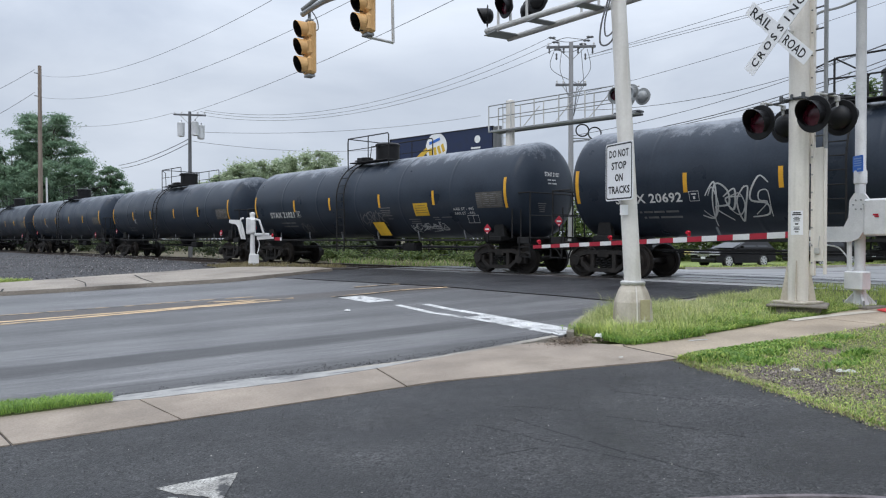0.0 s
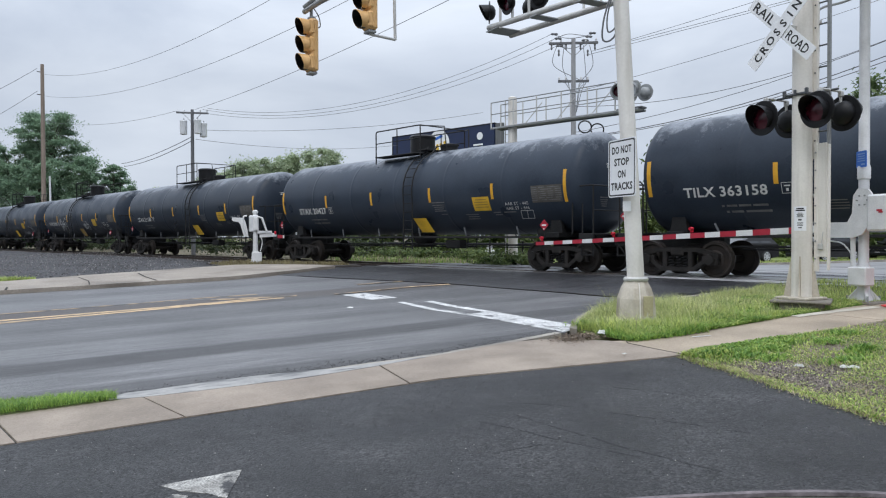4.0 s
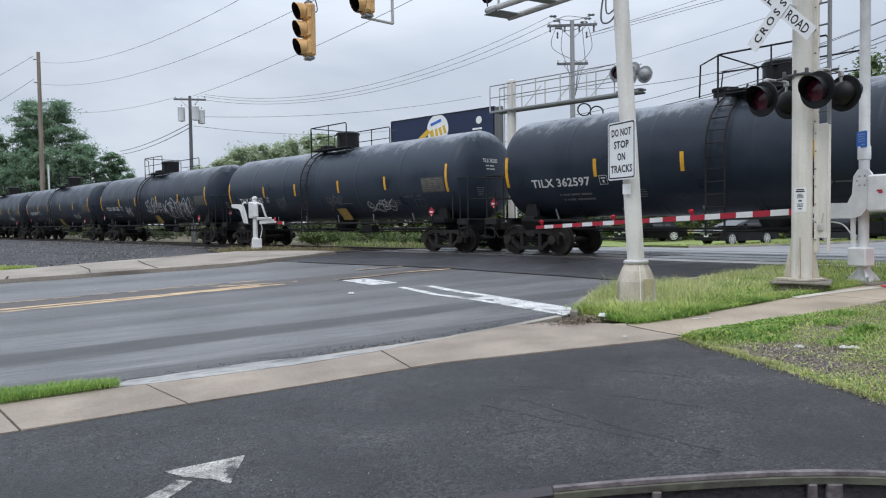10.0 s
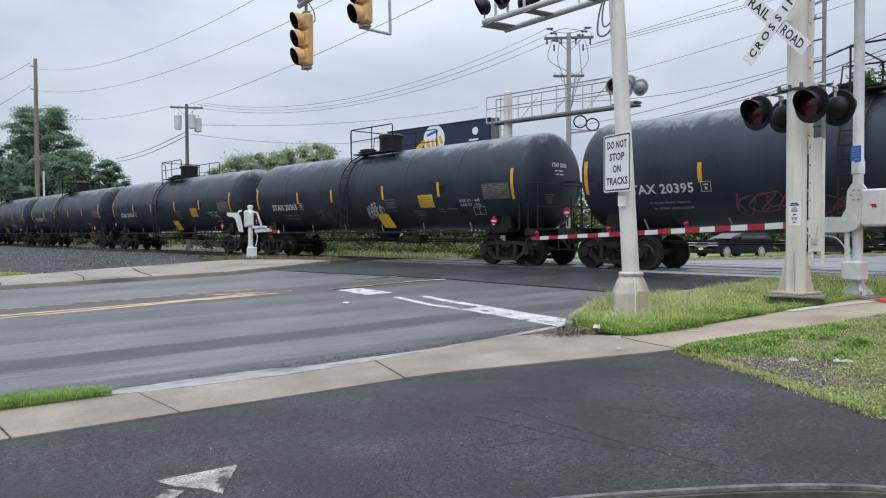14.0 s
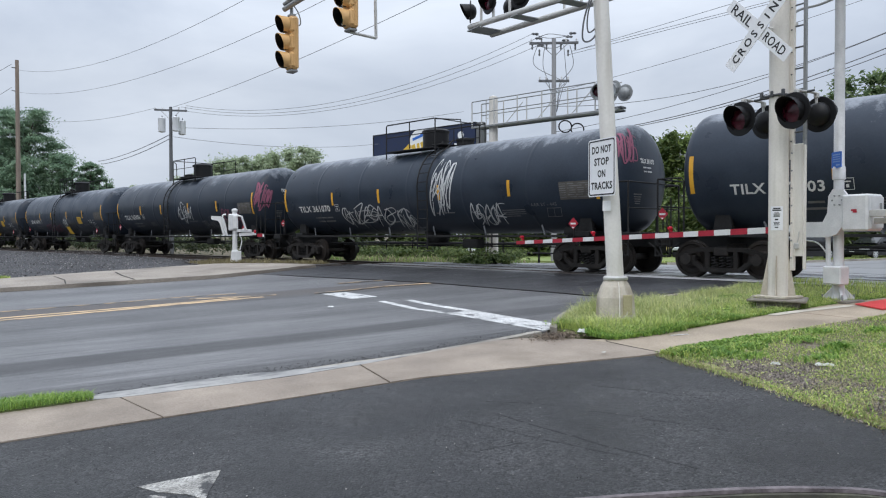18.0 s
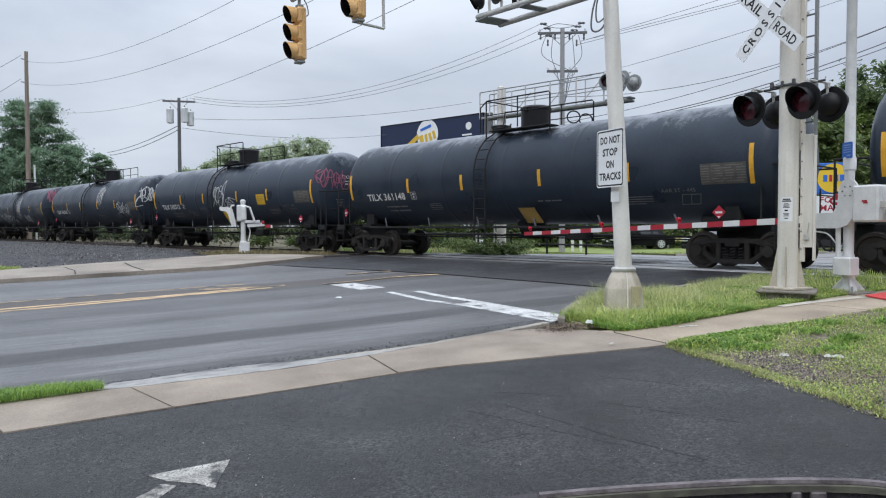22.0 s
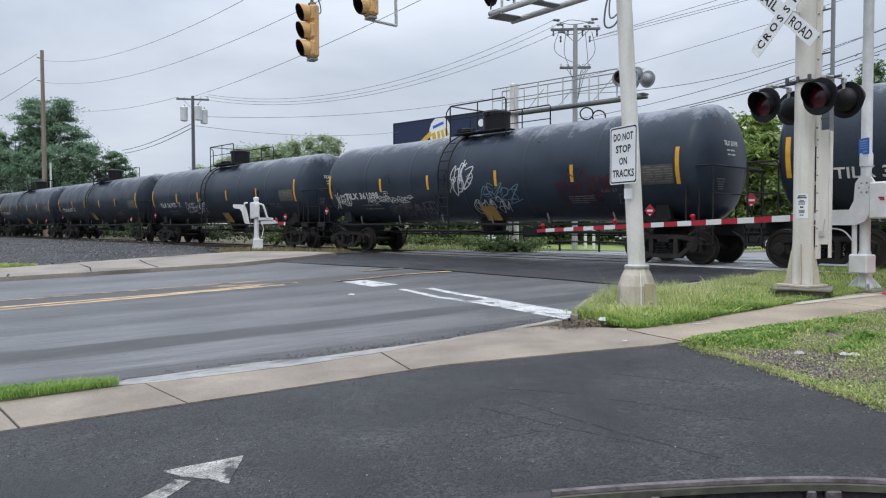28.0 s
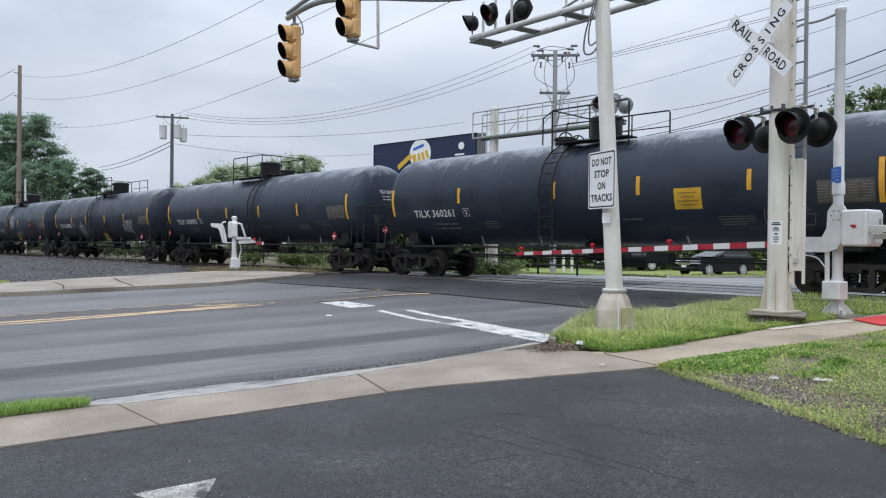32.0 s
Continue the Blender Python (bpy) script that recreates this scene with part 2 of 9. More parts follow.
def blotched(m, size, low, high):
    """Broad uneven damp and dry blotches over a surface."""
    nt = m.node_tree
    p = nt.nodes["Principled BSDF"]
    tc = nt.nodes.new("ShaderNodeTexCoord")
    n = nt.nodes.new("ShaderNodeTexNoise")
    n.inputs["Scale"].default_value, n.inputs["Detail"].default_value, n.inputs["Distortion"].default_value = 1.0 / size, 5, 0.6
    nt.links.new(tc.outputs["Object"], n.inputs["Vector"])
    mr = nt.nodes.new("ShaderNodeMapRange")
    mr.inputs["From Min"].default_value, mr.inputs["From Max"].default_value = 0.35, 0.65
    mr.inputs["To Min"].default_value, mr.inputs["To Max"].default_value = low, high
    nt.links.new(n.outputs["Fac"], mr.inputs["Value"])
    hv = nt.nodes.new("ShaderNodeHueSaturation")
    nt.links.new(mr.outputs["Result"], hv.inputs["Value"])
    nt.links.new(p.inputs["Base Color"].links[0].from_socket, hv.inputs["Color"])
    nt.links.new(hv.outputs["Color"], p.inputs["Base Color"])
    return m


def leaf(m, share=0.42, low=0.60, high=1.45):
    """Thin leaves and blades: part of the light comes through them."""
    nt = m.node_tree
    p = nt.nodes["Principled BSDF"]
    tr = nt.nodes.new("ShaderNodeBsdfTranslucent")
    mix = nt.nodes.new("ShaderNodeMixShader")
    mix.inputs[0].default_value = share
    nt.links.new(p.inputs["Base Color"].links[0].from_socket, tr.inputs["Color"])
    nt.links.new(p.outputs[0], mix.inputs[1])
    nt.links.new(tr.outputs[0], mix.inputs[2])
    nt.links.new(mix.outputs[0], nt.nodes["Material Output"].inputs["Surface"])
    # each leaf or blade differs a little
    gi = nt.nodes.new("ShaderNodeNewGeometry")
    hv = nt.nodes.new("ShaderNodeHueSaturation")
    mr = nt.nodes.new("ShaderNodeMapRange")
    mr.inputs["To Min"].default_value, mr.inputs["To Max"].default_value = low, high
    hr = nt.nodes.new("ShaderNodeMapRange")
    hr.inputs["To Min"].default_value, hr.inputs["To Max"].default_value = 0.525, 0.475
    nt.links.new(gi.outputs["Random Per Island"], mr.inputs["Value"])
    nt.links.new(gi.outputs["Random Per Island"], hr.inputs["Value"])
    nt.links.new(mr.outputs["Result"], hv.inputs["Value"])
    nt.links.new(hr.outputs["Result"], hv.inputs["Hue"])
    nt.links.new(p.inputs["Base Color"].links[0].from_socket, hv.inputs["Color"])
    nt.links.new(hv.outputs["Color"], p.inputs["Base Color"])
    nt.links.new(hv.outputs["Color"], tr.inputs["Color"])
    return m


def plain(name, c, rough=0.5, metal=0.0, emit=0.0):
    m = bpy.data.materials.new(name)
    m.use_nodes = True
    p = m.node_tree.nodes["Principled BSDF"]
    p.inputs["Base Color"].default_value, p.inputs["Roughness"].default_value, p.inputs["Metallic"].default_value = (*c, 1), rough, metal
    if emit:
        p.inputs["Emission Color"].default_value, p.inputs["Emission Strength"].default_value = (*c, 1), emit
    return m


# how wet, smooth and lightened the road is, across it
BANDS = [(7.6, 0.25), (8.4, 0.35), (8.8, 0.9), (9.5, 0.85), (9.9, 0.15), (10.35, 0.2), (10.7, 0.85), (11.7, 0.9), (12.3, 0.45), (13.2, 0.7), (14.0, 0.4), (15.1, 0.55), (15.9, 0.25), (17.0, 0.15), (17.6, 0.7), (19.2, 0.85), (20.4, 0.5), (22.4, 0.8)]
TANK = chalk_and_sheen("tank_black_paint")
UNDER = material("underframe_black", (0.010, 0.010, 0.0106), (0.027, 0.0265, 0.0265), (0.55, 0.8), scale=3, fine=30, bump=0.15, spec=0.25)
TRUCK = material("truck_cast_steel", (0.012, 0.0114, 0.011), (0.034, 0.030, 0.0275), (0.6, 0.85), scale=5, fine=40, bump=0.25, vary=0.3, spec=0.25)
WHEEL = material("wheel_steel", (0.012, 0.010, 0.009), (0.034, 0.026, 0.021), (0.5, 0.75), metal=0.2, scale=4, fine=40, bump=0.15, vary=0.4)
TREAD = material("polished_tread", (0.35, 0.34, 0.33), (0.5, 0.49, 0.48), (0.22, 0.35), metal=0.9, scale=6, fine=50, bump=0.03)
TAPE = material("yellow_reflective_tape", (0.62, 0.30, 0.02), (0.78, 0.42, 0.03), (0.35, 0.55), scale=4, fine=50, bump=0.03)
LETTER = material("white_stencil_paint", (0.55, 0.55, 0.53), (0.75, 0.75, 0.73), (0.5, 0.7), scale=5, fine=40, bump=0.05)
FADED = material("faded_stencil_paint", (0.10, 0.10, 0.10), (0.22, 0.22, 0.22), (0.5, 0.7), scale=5, fine=60, bump=0.05)
PANEL_GREY = material("data_panel", (0.060, 0.056, 0.050), (0.125, 0.112, 0.095), (0.5, 0.7), scale=5, fine=60, bump=0.05)
PANEL_YELLOW = material("yellow_panel_paint", (0.56, 0.335, 0.022), (0.78, 0.47, 0.035), (0.45, 0.65), scale=3, fine=40, bump=0.05)
PANEL_FADED = material("weathered_yellow_panel", (0.20, 0.13, 0.04), (0.36, 0.22, 0.05), (0.5, 0.7), scale=3, fine=40, bump=0.05)
RED = material("red_paint", (0.36, 0.012, 0.030), (0.46, 0.022, 0.045), (0.4, 0.6), scale=5, fine=40, bump=0.05)
WHITE = material("white_paint", (0.66, 0.66, 0.65), (0.80, 0.80, 0.79), (0.4, 0.6), scale=3, fine=40, bump=0.05)
SPRAY_W = material("white_spray_paint", (0.42, 0.43, 0.43), (0.62, 0.63, 0.63), (0.5, 0.7), scale=4, fine=30, bump=0.03)
SPRAY_R = material("pink_spray_paint", (0.18, 0.05, 0.085), (0.29, 0.09, 0.145), (0.5, 0.7), scale=4, fine=30, bump=0.03)
SPRAY_B = material("blue_spray_paint", (0.10, 0.16, 0.22), (0.18, 0.28, 0.36), (0.5, 0.7), scale=4, fine=30, bump=0.03)
SPRAY_G = material("grey_spray_paint", (0.09, 0.09, 0.10), (0.17, 0.17, 0.18), (0.5, 0.7), scale=4, fine=30, bump=0.03)
SPRAY_D = material("faded_red_spray", (0.045, 0.010, 0.012), (0.085, 0.018, 0.022), (0.5, 0.7), scale=4, fine=30, bump=0.03)
ROAD = lanes("wet_road_asphalt")
PATCH = material("fresh_patch_asphalt", (0.020, 0.020, 0.023), (0.036, 0.036, 0.039), (0.34, 0.6), scale=1.2, fine=60, bump=0.5, stretch=(1, 0.4, 1), speck=(0.4, 70.0))
LOT = material("damp_lot_asphalt", (0.0034, 0.0034, 0.0037), (0.048, 0.0475, 0.0485), (0.34, 0.70), scale=1.1, fine=70, bump=1.0, grain=1.1,
               streak=((0.012, 0.012, 0.014), (0.6, 0.8, 1), 0.6), speck=(0.85, 62.0, 0.9975))
blotched(LOT, 1.6, 0.60, 1.28)
blotched(LOT, 0.16, 0.85, 1.12)
WALKM = material("damp_sidewalk_concrete", (0.218, 0.174, 0.136), (0.375, 0.314, 0.254), (0.55, 0.8), scale=1.4, fine=50, bump=0.25, vary=0.06,
                 streak=((0.135, 0.108, 0.08), (1.2, 1.2, 1), 0.6), speck=(0.08, 70.0, 0.9995))
WALKDRY = material("drying_sidewalk_concrete", (0.305, 0.243, 0.178), (0.47, 0.388, 0.295), (0.6, 0.85), scale=1.2, fine=50, bump=0.25, vary=0.04,
                   streak=((0.22, 0.18, 0.135), (0.9, 0.9, 1), 0.6), speck=(0.10, 60.0, 0.9995))
KERB = material("pale_kerb_concrete", (0.265, 0.238, 0.202), (0.46, 0.425, 0.37), (0.55, 0.8), scale=1.0, fine=45, bump=0.25,
                streak=((0.13, 0.115, 0.095), (0.6, 0.6, 1), 0.75), speck=(0.15, 40.0, 0.999))
FARWALK = material("warm_driveway_concrete", (0.225, 0.190, 0.155), (0.40, 0.352, 0.295), (0.55, 0.8), scale=0.7, fine=30, bump=0.25,
                   streak=((0.12, 0.10, 0.08), (0.5, 0.5, 1), 0.7), speck=(0.15, 40.0, 0.999))
SOIL = material("grass_soil", (0.06, 0.075, 0.022), (0.13, 0.145, 0.05), (0.8, 0.95), scale=0.5, fine=25, bump=0.6,
                streak=((0.10, 0.085, 0.06), (0.35, 0.35, 1), 0.6))
GRAVEL = material("grey_gravel", (0.014, 0.0138, 0.0152), (0.050, 0.0485, 0.051), (0.6, 0.9), scale=6, fine=40, bump=0.9, vary=0.2, speck=(0.6, 24.0))
blotched(GRAVEL, 2.2, 0.55, 1.45)
DIRT = material("dark_damp_dirt", (0.035, 0.03, 0.028), (0.085, 0.075, 0.068), (0.7, 0.9), scale=2, fine=40, bump=0.6)
GRASS = leaf(material("grass_blades", (0.285, 0.370, 0.095), (0.53, 0.615, 0.21), (0.5, 0.7), scale=1.2, fine=8, bump=0))
GRASS_DEEP = leaf(material("deep_green_grass", (0.140, 0.270, 0.050), (0.32, 0.475, 0.115), (0.5, 0.7), scale=1.2, fine=8, bump=0))
GRASS_PALE = leaf(material("pale_seed_grass", (0.40, 0.44, 0.18), (0.64, 0.66, 0.34), (0.5, 0.7), scale=1.2, fine=8, bump=0))
STRAW = leaf(material("straw_grass", (0.30, 0.265, 0.15), (0.50, 0.45, 0.29), (0.6, 0.8), scale=1.2, fine=8, bump=0))
# for the hedge that is added as a dark backing under the cars
HEDGE = leaf(material("dark_hedge_leaves", (0.032, 0.046, 0.020), (0.080, 0.105, 0.046), (0.5, 0.75), scale=0.8, fine=6, bump=0))
SHRUB = leaf(material("shrub_leaves", (0.070, 0.110, 0.032), (0.175, 0.230, 0.080), (0.5, 0.75), scale=0.8, fine=6, bump=0))
# greyed green: the haze of the distance is mixed into the leaf colour
LEAF = leaf(material("tree_leaves", (0.145, 0.24, 0.155), (0.29, 0.405, 0.265), (0.7, 0.85), scale=0.6, fine=3, bump=0), 0.46, 0.78, 1.22)
LEAF_LIME = leaf(material("lime_tree_leaves", (0.16, 0.24, 0.06), (0.32, 0.40, 0.13), (0.5, 0.75), scale=0.6, fine=3, bump=0))
# paler still, with the middle distance's haze in the base colour
LEAF_HAZED = leaf(material("hazed_tree_leaves", (0.33, 0.40, 0.26), (0.50, 0.57, 0.39), (0.7, 0.85), scale=0.6, fine=3, bump=0), 0.46, 0.8, 1.2)
LEAF_DARK = leaf(material("dark_tree_leaves", (0.085, 0.135, 0.060), (0.20, 0.27, 0.115), (0.6, 0.8), scale=0.6, fine=3, bump=0), 0.42, 0.7, 1.3)
POLEPALE = material("pale_grey_pole_wood", (0.22, 0.22, 0.225), (0.38, 0.38, 0.385), (0.75, 0.9), scale=2, fine=25, bump=0.4, stretch=(3, 3, 0.15))
BARK = material("bark", (0.05, 0.04, 0.03), (0.12, 0.10, 0.08), (0.8, 0.95), scale=3, fine=20, bump=0.6, stretch=(1, 1, 0.2))
POLEWOOD = material("weathered_pole_wood", (0.16, 0.125, 0.10), (0.33, 0.265, 0.215), (0.75, 0.9), scale=2, fine=25, bump=0.4, stretch=(3, 3, 0.15))
POLEDARK = material("grey_pole_wood", (0.085, 0.088, 0.094), (0.175, 0.178, 0.185), (0.75, 0.9), scale=2, fine=25, bump=0.4, stretch=(3, 3, 0.15))
GALV = material("galvanised_steel", (0.48, 0.475, 0.455), (0.64, 0.635, 0.61), (0.35, 0.55), metal=0.25, scale=1.4, fine=25, bump=0.05,
                streak=((0.30, 0.29, 0.27), (4, 4, 0.35), 0.4))
IRON = material("dark_painted_steel", (0.06, 0.065, 0.07), (0.12, 0.125, 0.13), (0.4, 0.6), metal=0.2, scale=2, fine=25, bump=0.05)
GALV_DARK = material("dull_galvanised_steel", (0.22, 0.23, 0.23), (0.34, 0.35, 0.35), (0.4, 0.6), metal=0.35, scale=1.5, fine=25, bump=0.05)
CREAM = material("aged_white_paint", (0.66, 0.625, 0.565), (0.80, 0.765, 0.70), (0.4, 0.6), scale=1.6, fine=30, bump=0.06,
                 streak=((0.34, 0.31, 0.26), (5, 5, 0.4), 0.45))
CASTGREY = material("cast_aluminium_paint", (0.58, 0.585, 0.59), (0.75, 0.755, 0.76), (0.4, 0.6), metal=0.1, scale=4, fine=40, bump=0.08)
FOOTING = material("old_concrete_footing", (0.13, 0.115, 0.095), (0.27, 0.245, 0.21), (0.7, 0.9), scale=2.5, fine=40, bump=0.4)
SIGYEL = material("signal_yellow_paint", (0.61, 0.345, 0.125), (0.75, 0.455, 0.19), (0.4, 0.55), scale=3, fine=30, bump=0.04)
BLACK = material("black_enamel", (0.004, 0.004, 0.005), (0.010, 0.010, 0.011), (0.36, 0.55), scale=4, fine=40, bump=0.04, spec=0.3)
SIGNWHITE = material("sign_white_sheeting", (0.74, 0.75, 0.76), (0.84, 0.85, 0.86), (0.35, 0.5), scale=2, fine=40, bump=0.02)
SIGNBLACK = plain("sign_black_ink", (0.012, 0.012, 0.013), 0.5)
SIGNBLUE = plain("sign_blue", (0.025, 0.14, 0.55), 0.45)
REDLENS = material("dark_red_lens", (0.030, 0.003, 0.008), (0.070, 0.006, 0.016), (0.15, 0.25), scale=8, fine=80, bump=0.1)
CLEARLENS = material("pale_lens", (0.55, 0.57, 0.58), (0.72, 0.74, 0.75), (0.1, 0.2), scale=8, fine=80, bump=0.1)
WIRE = plain("cable_grey", (0.13, 0.135, 0.145), 0.6)
RUBBER = material("rubber", (0.012, 0.012, 0.012), (0.025, 0.025, 0.025), (0.6, 0.8), scale=6, fine=50, bump=0.1)
CARBLACK = material("black_car_paint", (0.004, 0.004, 0.005), (0.007, 0.007, 0.008), (0.12, 0.2), scale=2, fine=30, bump=0.0, spec=0.3)
GLASS = plain("dark_car_glass", (0.02, 0.022, 0.024), 0.06)
SILVER = plain("silver_wheel_paint", (0.60, 0.61, 0.62), 0.35, 0.2)
CHROME = plain("bright_metal", (0.62, 0.62, 0.63), 0.25, 1.0)
NAVY = material("billboard_navy", (0.006, 0.015, 0.052), (0.010, 0.023, 0.078), (0.45, 0.6), scale=2, fine=30, bump=0.02)
YELLOWPAINT = material("road_yellow_paint", (0.54, 0.365, 0.20), (0.74, 0.53, 0.31), (0.45, 0.7), scale=2.0, fine=60, bump=0.2,
                       streak=((0.12, 0.10, 0.08), (2.2, 12, 1), 0.85, (0.52, 0.62)))
WORNYELLOW = material("worn_yellow_paint", (0.32, 0.225, 0.13), (0.54, 0.39, 0.24), (0.45, 0.7), scale=2.0, fine=60, bump=0.2,
                      streak=((0.075, 0.072, 0.07), (3.5, 6, 1), 1.0, (0.46, 0.56)))
ROADWHITE = material("worn_road_white", (0.44, 0.44, 0.43), (0.74, 0.74, 0.73), (0.45, 0.7), scale=3.0, fine=70, bump=0.3,
                     streak=((0.065, 0.066, 0.07), (6.5, 3.0, 1), 0.9, (0.56, 0.68)), speck=(0.3, 60.0))
SCUFF = material("rubber_scuff", (0.0035, 0.0035, 0.0038), (0.015, 0.015, 0.016), (0.5, 0.7), scale=9, fine=60, bump=0.8)
STAIN = material("olive_weedy_soil", (0.085, 0.068, 0.042), (0.17, 0.145, 0.085), (0.8, 0.95), scale=0.8, fine=12, bump=0.6,
                 streak=((0.05, 0.06, 0.025), (0.5, 0.5, 1), 0.7))
LAWNSOIL = material("brown_gravelly_soil", (0.098, 0.080, 0.058), (0.235, 0.196, 0.142), (0.8, 0.95), scale=2.5, fine=30, bump=0.8,
                    streak=((0.10, 0.115, 0.04), (1.5, 1.5, 1), 0.6), speck=(0.6, 60.0))
ARROWPAINT = material("worn_arrow_paint", (0.20, 0.19, 0.17), (0.46, 0.45, 0.42), (0.5, 0.7), scale=5.0, fine=70, bump=0.4,
                      streak=((0.045, 0.044, 0.045), (6, 6, 1), 1.0, (0.52, 0.62)), speck=(0.5, 90.0))
OLDKERB = material("dirty_old_kerb", (0.18, 0.158, 0.128), (0.34, 0.305, 0.255), (0.6, 0.85), scale=2.0, fine=45, bump=0.4)
BASEPAINT = material("weathered_tan_base", (0.40, 0.355, 0.285), (0.60, 0.55, 0.465), (0.5, 0.7), scale=4, fine=30, bump=0.15,
                     streak=((0.24, 0.19, 0.13), (4, 4, 0.8), 0.7))
MOWN = material("mown_grass_cover", (0.15, 0.20, 0.05), (0.27, 0.33, 0.10), (0.7, 0.9), scale=0.8, fine=20, bump=0.6)
POLEPAINT = material("warm_white_pole_paint", (0.66, 0.64, 0.595), (0.80, 0.78, 0.735), (0.4, 0.6), scale=1.6, fine=25, bump=0.05,
                     streak=((0.42, 0.39, 0.33), (5, 5, 0.5), 0.5))
CRACK = plain("dark_joint_fill", (0.02, 0.017, 0.015), 0.9)
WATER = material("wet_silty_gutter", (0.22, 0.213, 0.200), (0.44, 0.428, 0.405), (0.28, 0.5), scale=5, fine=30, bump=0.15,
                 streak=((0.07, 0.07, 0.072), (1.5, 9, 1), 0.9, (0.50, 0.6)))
LAMPRED = material("dark_red_lamp", (0.42, 0.010, 0.025), (0.62, 0.02, 0.045), (0.2, 0.35), scale=5, fine=40, bump=0.05)
REDPAD = material("red_tactile_pad", (0.58, 0.045, 0.045), (0.72, 0.075, 0.075), (0.5, 0.7), scale=3, fine=40, bump=0.2)
HOODM = material("weathered_dark_plastic", (0.022, 0.017, 0.020), (0.05, 0.042, 0.047), (0.5, 0.75), scale=9, fine=90, bump=0.4)
HOODRIM = material("chalky_rim_paint", (0.04, 0.03, 0.032), (0.21, 0.18, 0.185), (0.4, 0.65), scale=22, fine=90, bump=0.3)
# ---- mesh kit ----
class Geo:
    """Collects vertices and faces of one mesh."""

    def __init__(self):
        self.v, self.f, self.mi = [], [], []

    def add(self, verts, faces, mi=0, m=None):
        o = len(self.v)
        self.v += [tuple(m @ Vector(p)) if m else tuple(p) for p in verts]
        self.f += [tuple(i + o for i in q) for q in faces]
        self.mi += [mi] * len(faces)
        return self

    def box(self, c, s, ch=0.0, mi=0, m=None):
        """A box with chamfered edges; c: centre, s: full size."""
        x, y, z = (k / 2 for k in s)
        ch = min(ch, 0.45 * min(s))
        if ch <= 0:
            vs = [(c[0] + i * x, c[1] + j * y, c[2] + k * z) for i in (-1, 1) for j in (-1, 1) for k in (-1, 1)]
            return self.add(vs, [(0, 1, 3, 2), (4, 6, 7, 5), (0, 4, 5, 1), (2, 3, 7, 6), (0, 2, 6, 4), (1, 5, 7, 3)], mi, m)
        bm = bmesh.new()
        bmesh.ops.create_cube(bm, size=1.0)
        for v in bm.verts:
            v.co = Vector((c[0] + v.co.x * 2 * x, c[1] + v.co.y * 2 * y, c[2] + v.co.z * 2 * z))
        bmesh.ops.bevel(bm, geom=bm.edges[:], offset=ch, segments=1, affect="EDGES")
        bm.verts.index_update()
        self.add([v.co for v in bm.verts], [[v.index for v in f.verts] for f in bm.faces], mi, m)
        bm.free()
        return self

    def tube(self, pts, r, n=6, mi=0, caps=True, m=None):
        """A round bar along points; r: one radius or one for each point."""
        pts = [Vector(p) for p in pts]
        rs = r if isinstance(r, (list, tuple)) else [r] * len(pts)
        vs, fs, ref = [], [], None
        for i, p in enumerate(pts):
            t = (pts[min(i + 1, len(pts) - 1)] - pts[max(i - 1, 0)]).normalized()
            if ref is None:
                ref = t.orthogonal().normalized()
            ref = (ref - t * ref.dot(t)).normalized()
            b = t.cross(ref)
            for k in range(n):
                a = 2 * math.pi * k / n
                vs.append(p + (ref * math.cos(a) + b * math.sin(a)) * rs[i])
        for i in range(len(pts) - 1):
            for k in range(n):
                a, b2 = i * n + k, i * n + (k + 1) % n
                fs.append((a, b2, b2 + n, a + n))
        if caps:
            fs.append(tuple(reversed(range(n))))
            fs.append(tuple(range((len(pts) - 1) * n, len(pts) * n)))
        return self.add(vs, fs, mi, m)

    def lathe(self, prof, n=24, axis="z", c=(0, 0, 0), mi=0, m=None):
        """A solid of revolution; prof: (radius, along) from one end to the other."""
        vs, fs = [], []
        for r, h in prof:
            for k in range(n):
                a = 2 * math.pi * k / n
                p, q = r * math.cos(a), r * math.sin(a)
                vs.append({"z": (c[0] + p, c[1] + q, c[2] + h), "x": (c[0] + h, c[1] + p, c[2] + q), "y": (c[0] + q, c[1] + h, c[2] + p)}[axis])
        for i in range(len(prof) - 1):
            for k in range(n):
                a, b = i * n + k, i * n + (k + 1) % n
                fs.append((a, b, b + n, a + n))
        fs.append(tuple(reversed(range(n))))
        fs.append(tuple(range((len(prof) - 1) * n, len(prof) * n)))
        return self.add(vs, fs, mi, m)

    def prism(self, outline, y0, y1, mi=0, m=None, plane="xz"):
        """An outline in x, z (or x, y) made thick from y0 to y1."""
        n = len(outline)
        put = (lambda p, h: (p[0], h, p[1])) if plane == "xz" else (lambda p, h: (p[0], p[1], h))
        vs = [put(p, y0) for p in outline] + [put(p, y1) for p in outline]
        fs = [tuple(range(n)), tuple(reversed(range(n, 2 * n)))] + [(i, i + n, (i + 1) % n + n, (i + 1) % n) for i in range(n)]
        return self.add(vs, fs, mi, m)

    def mesh(self, name, mats, smooth=False, angle=35):
        me = bpy.data.meshes.new(name)
        me.from_pydata(self.v, [], self.f)
        for x in mats if isinstance(mats, (list, tuple)) else [mats]:
            me.materials.append(x)
        if any(self.mi):
            me.polygons.foreach_set("material_index", self.mi)
        bm = bmesh.new()
        bm.from_mesh(me)
        if len(bm.faces) < 60000:
            bmesh.ops.recalc_face_normals(bm, faces=bm.faces[:])
        bm.to_mesh(me)
        bm.free()
        if smooth:
            me.polygons.foreach_set("use_smooth", [True] * len(me.polygons))
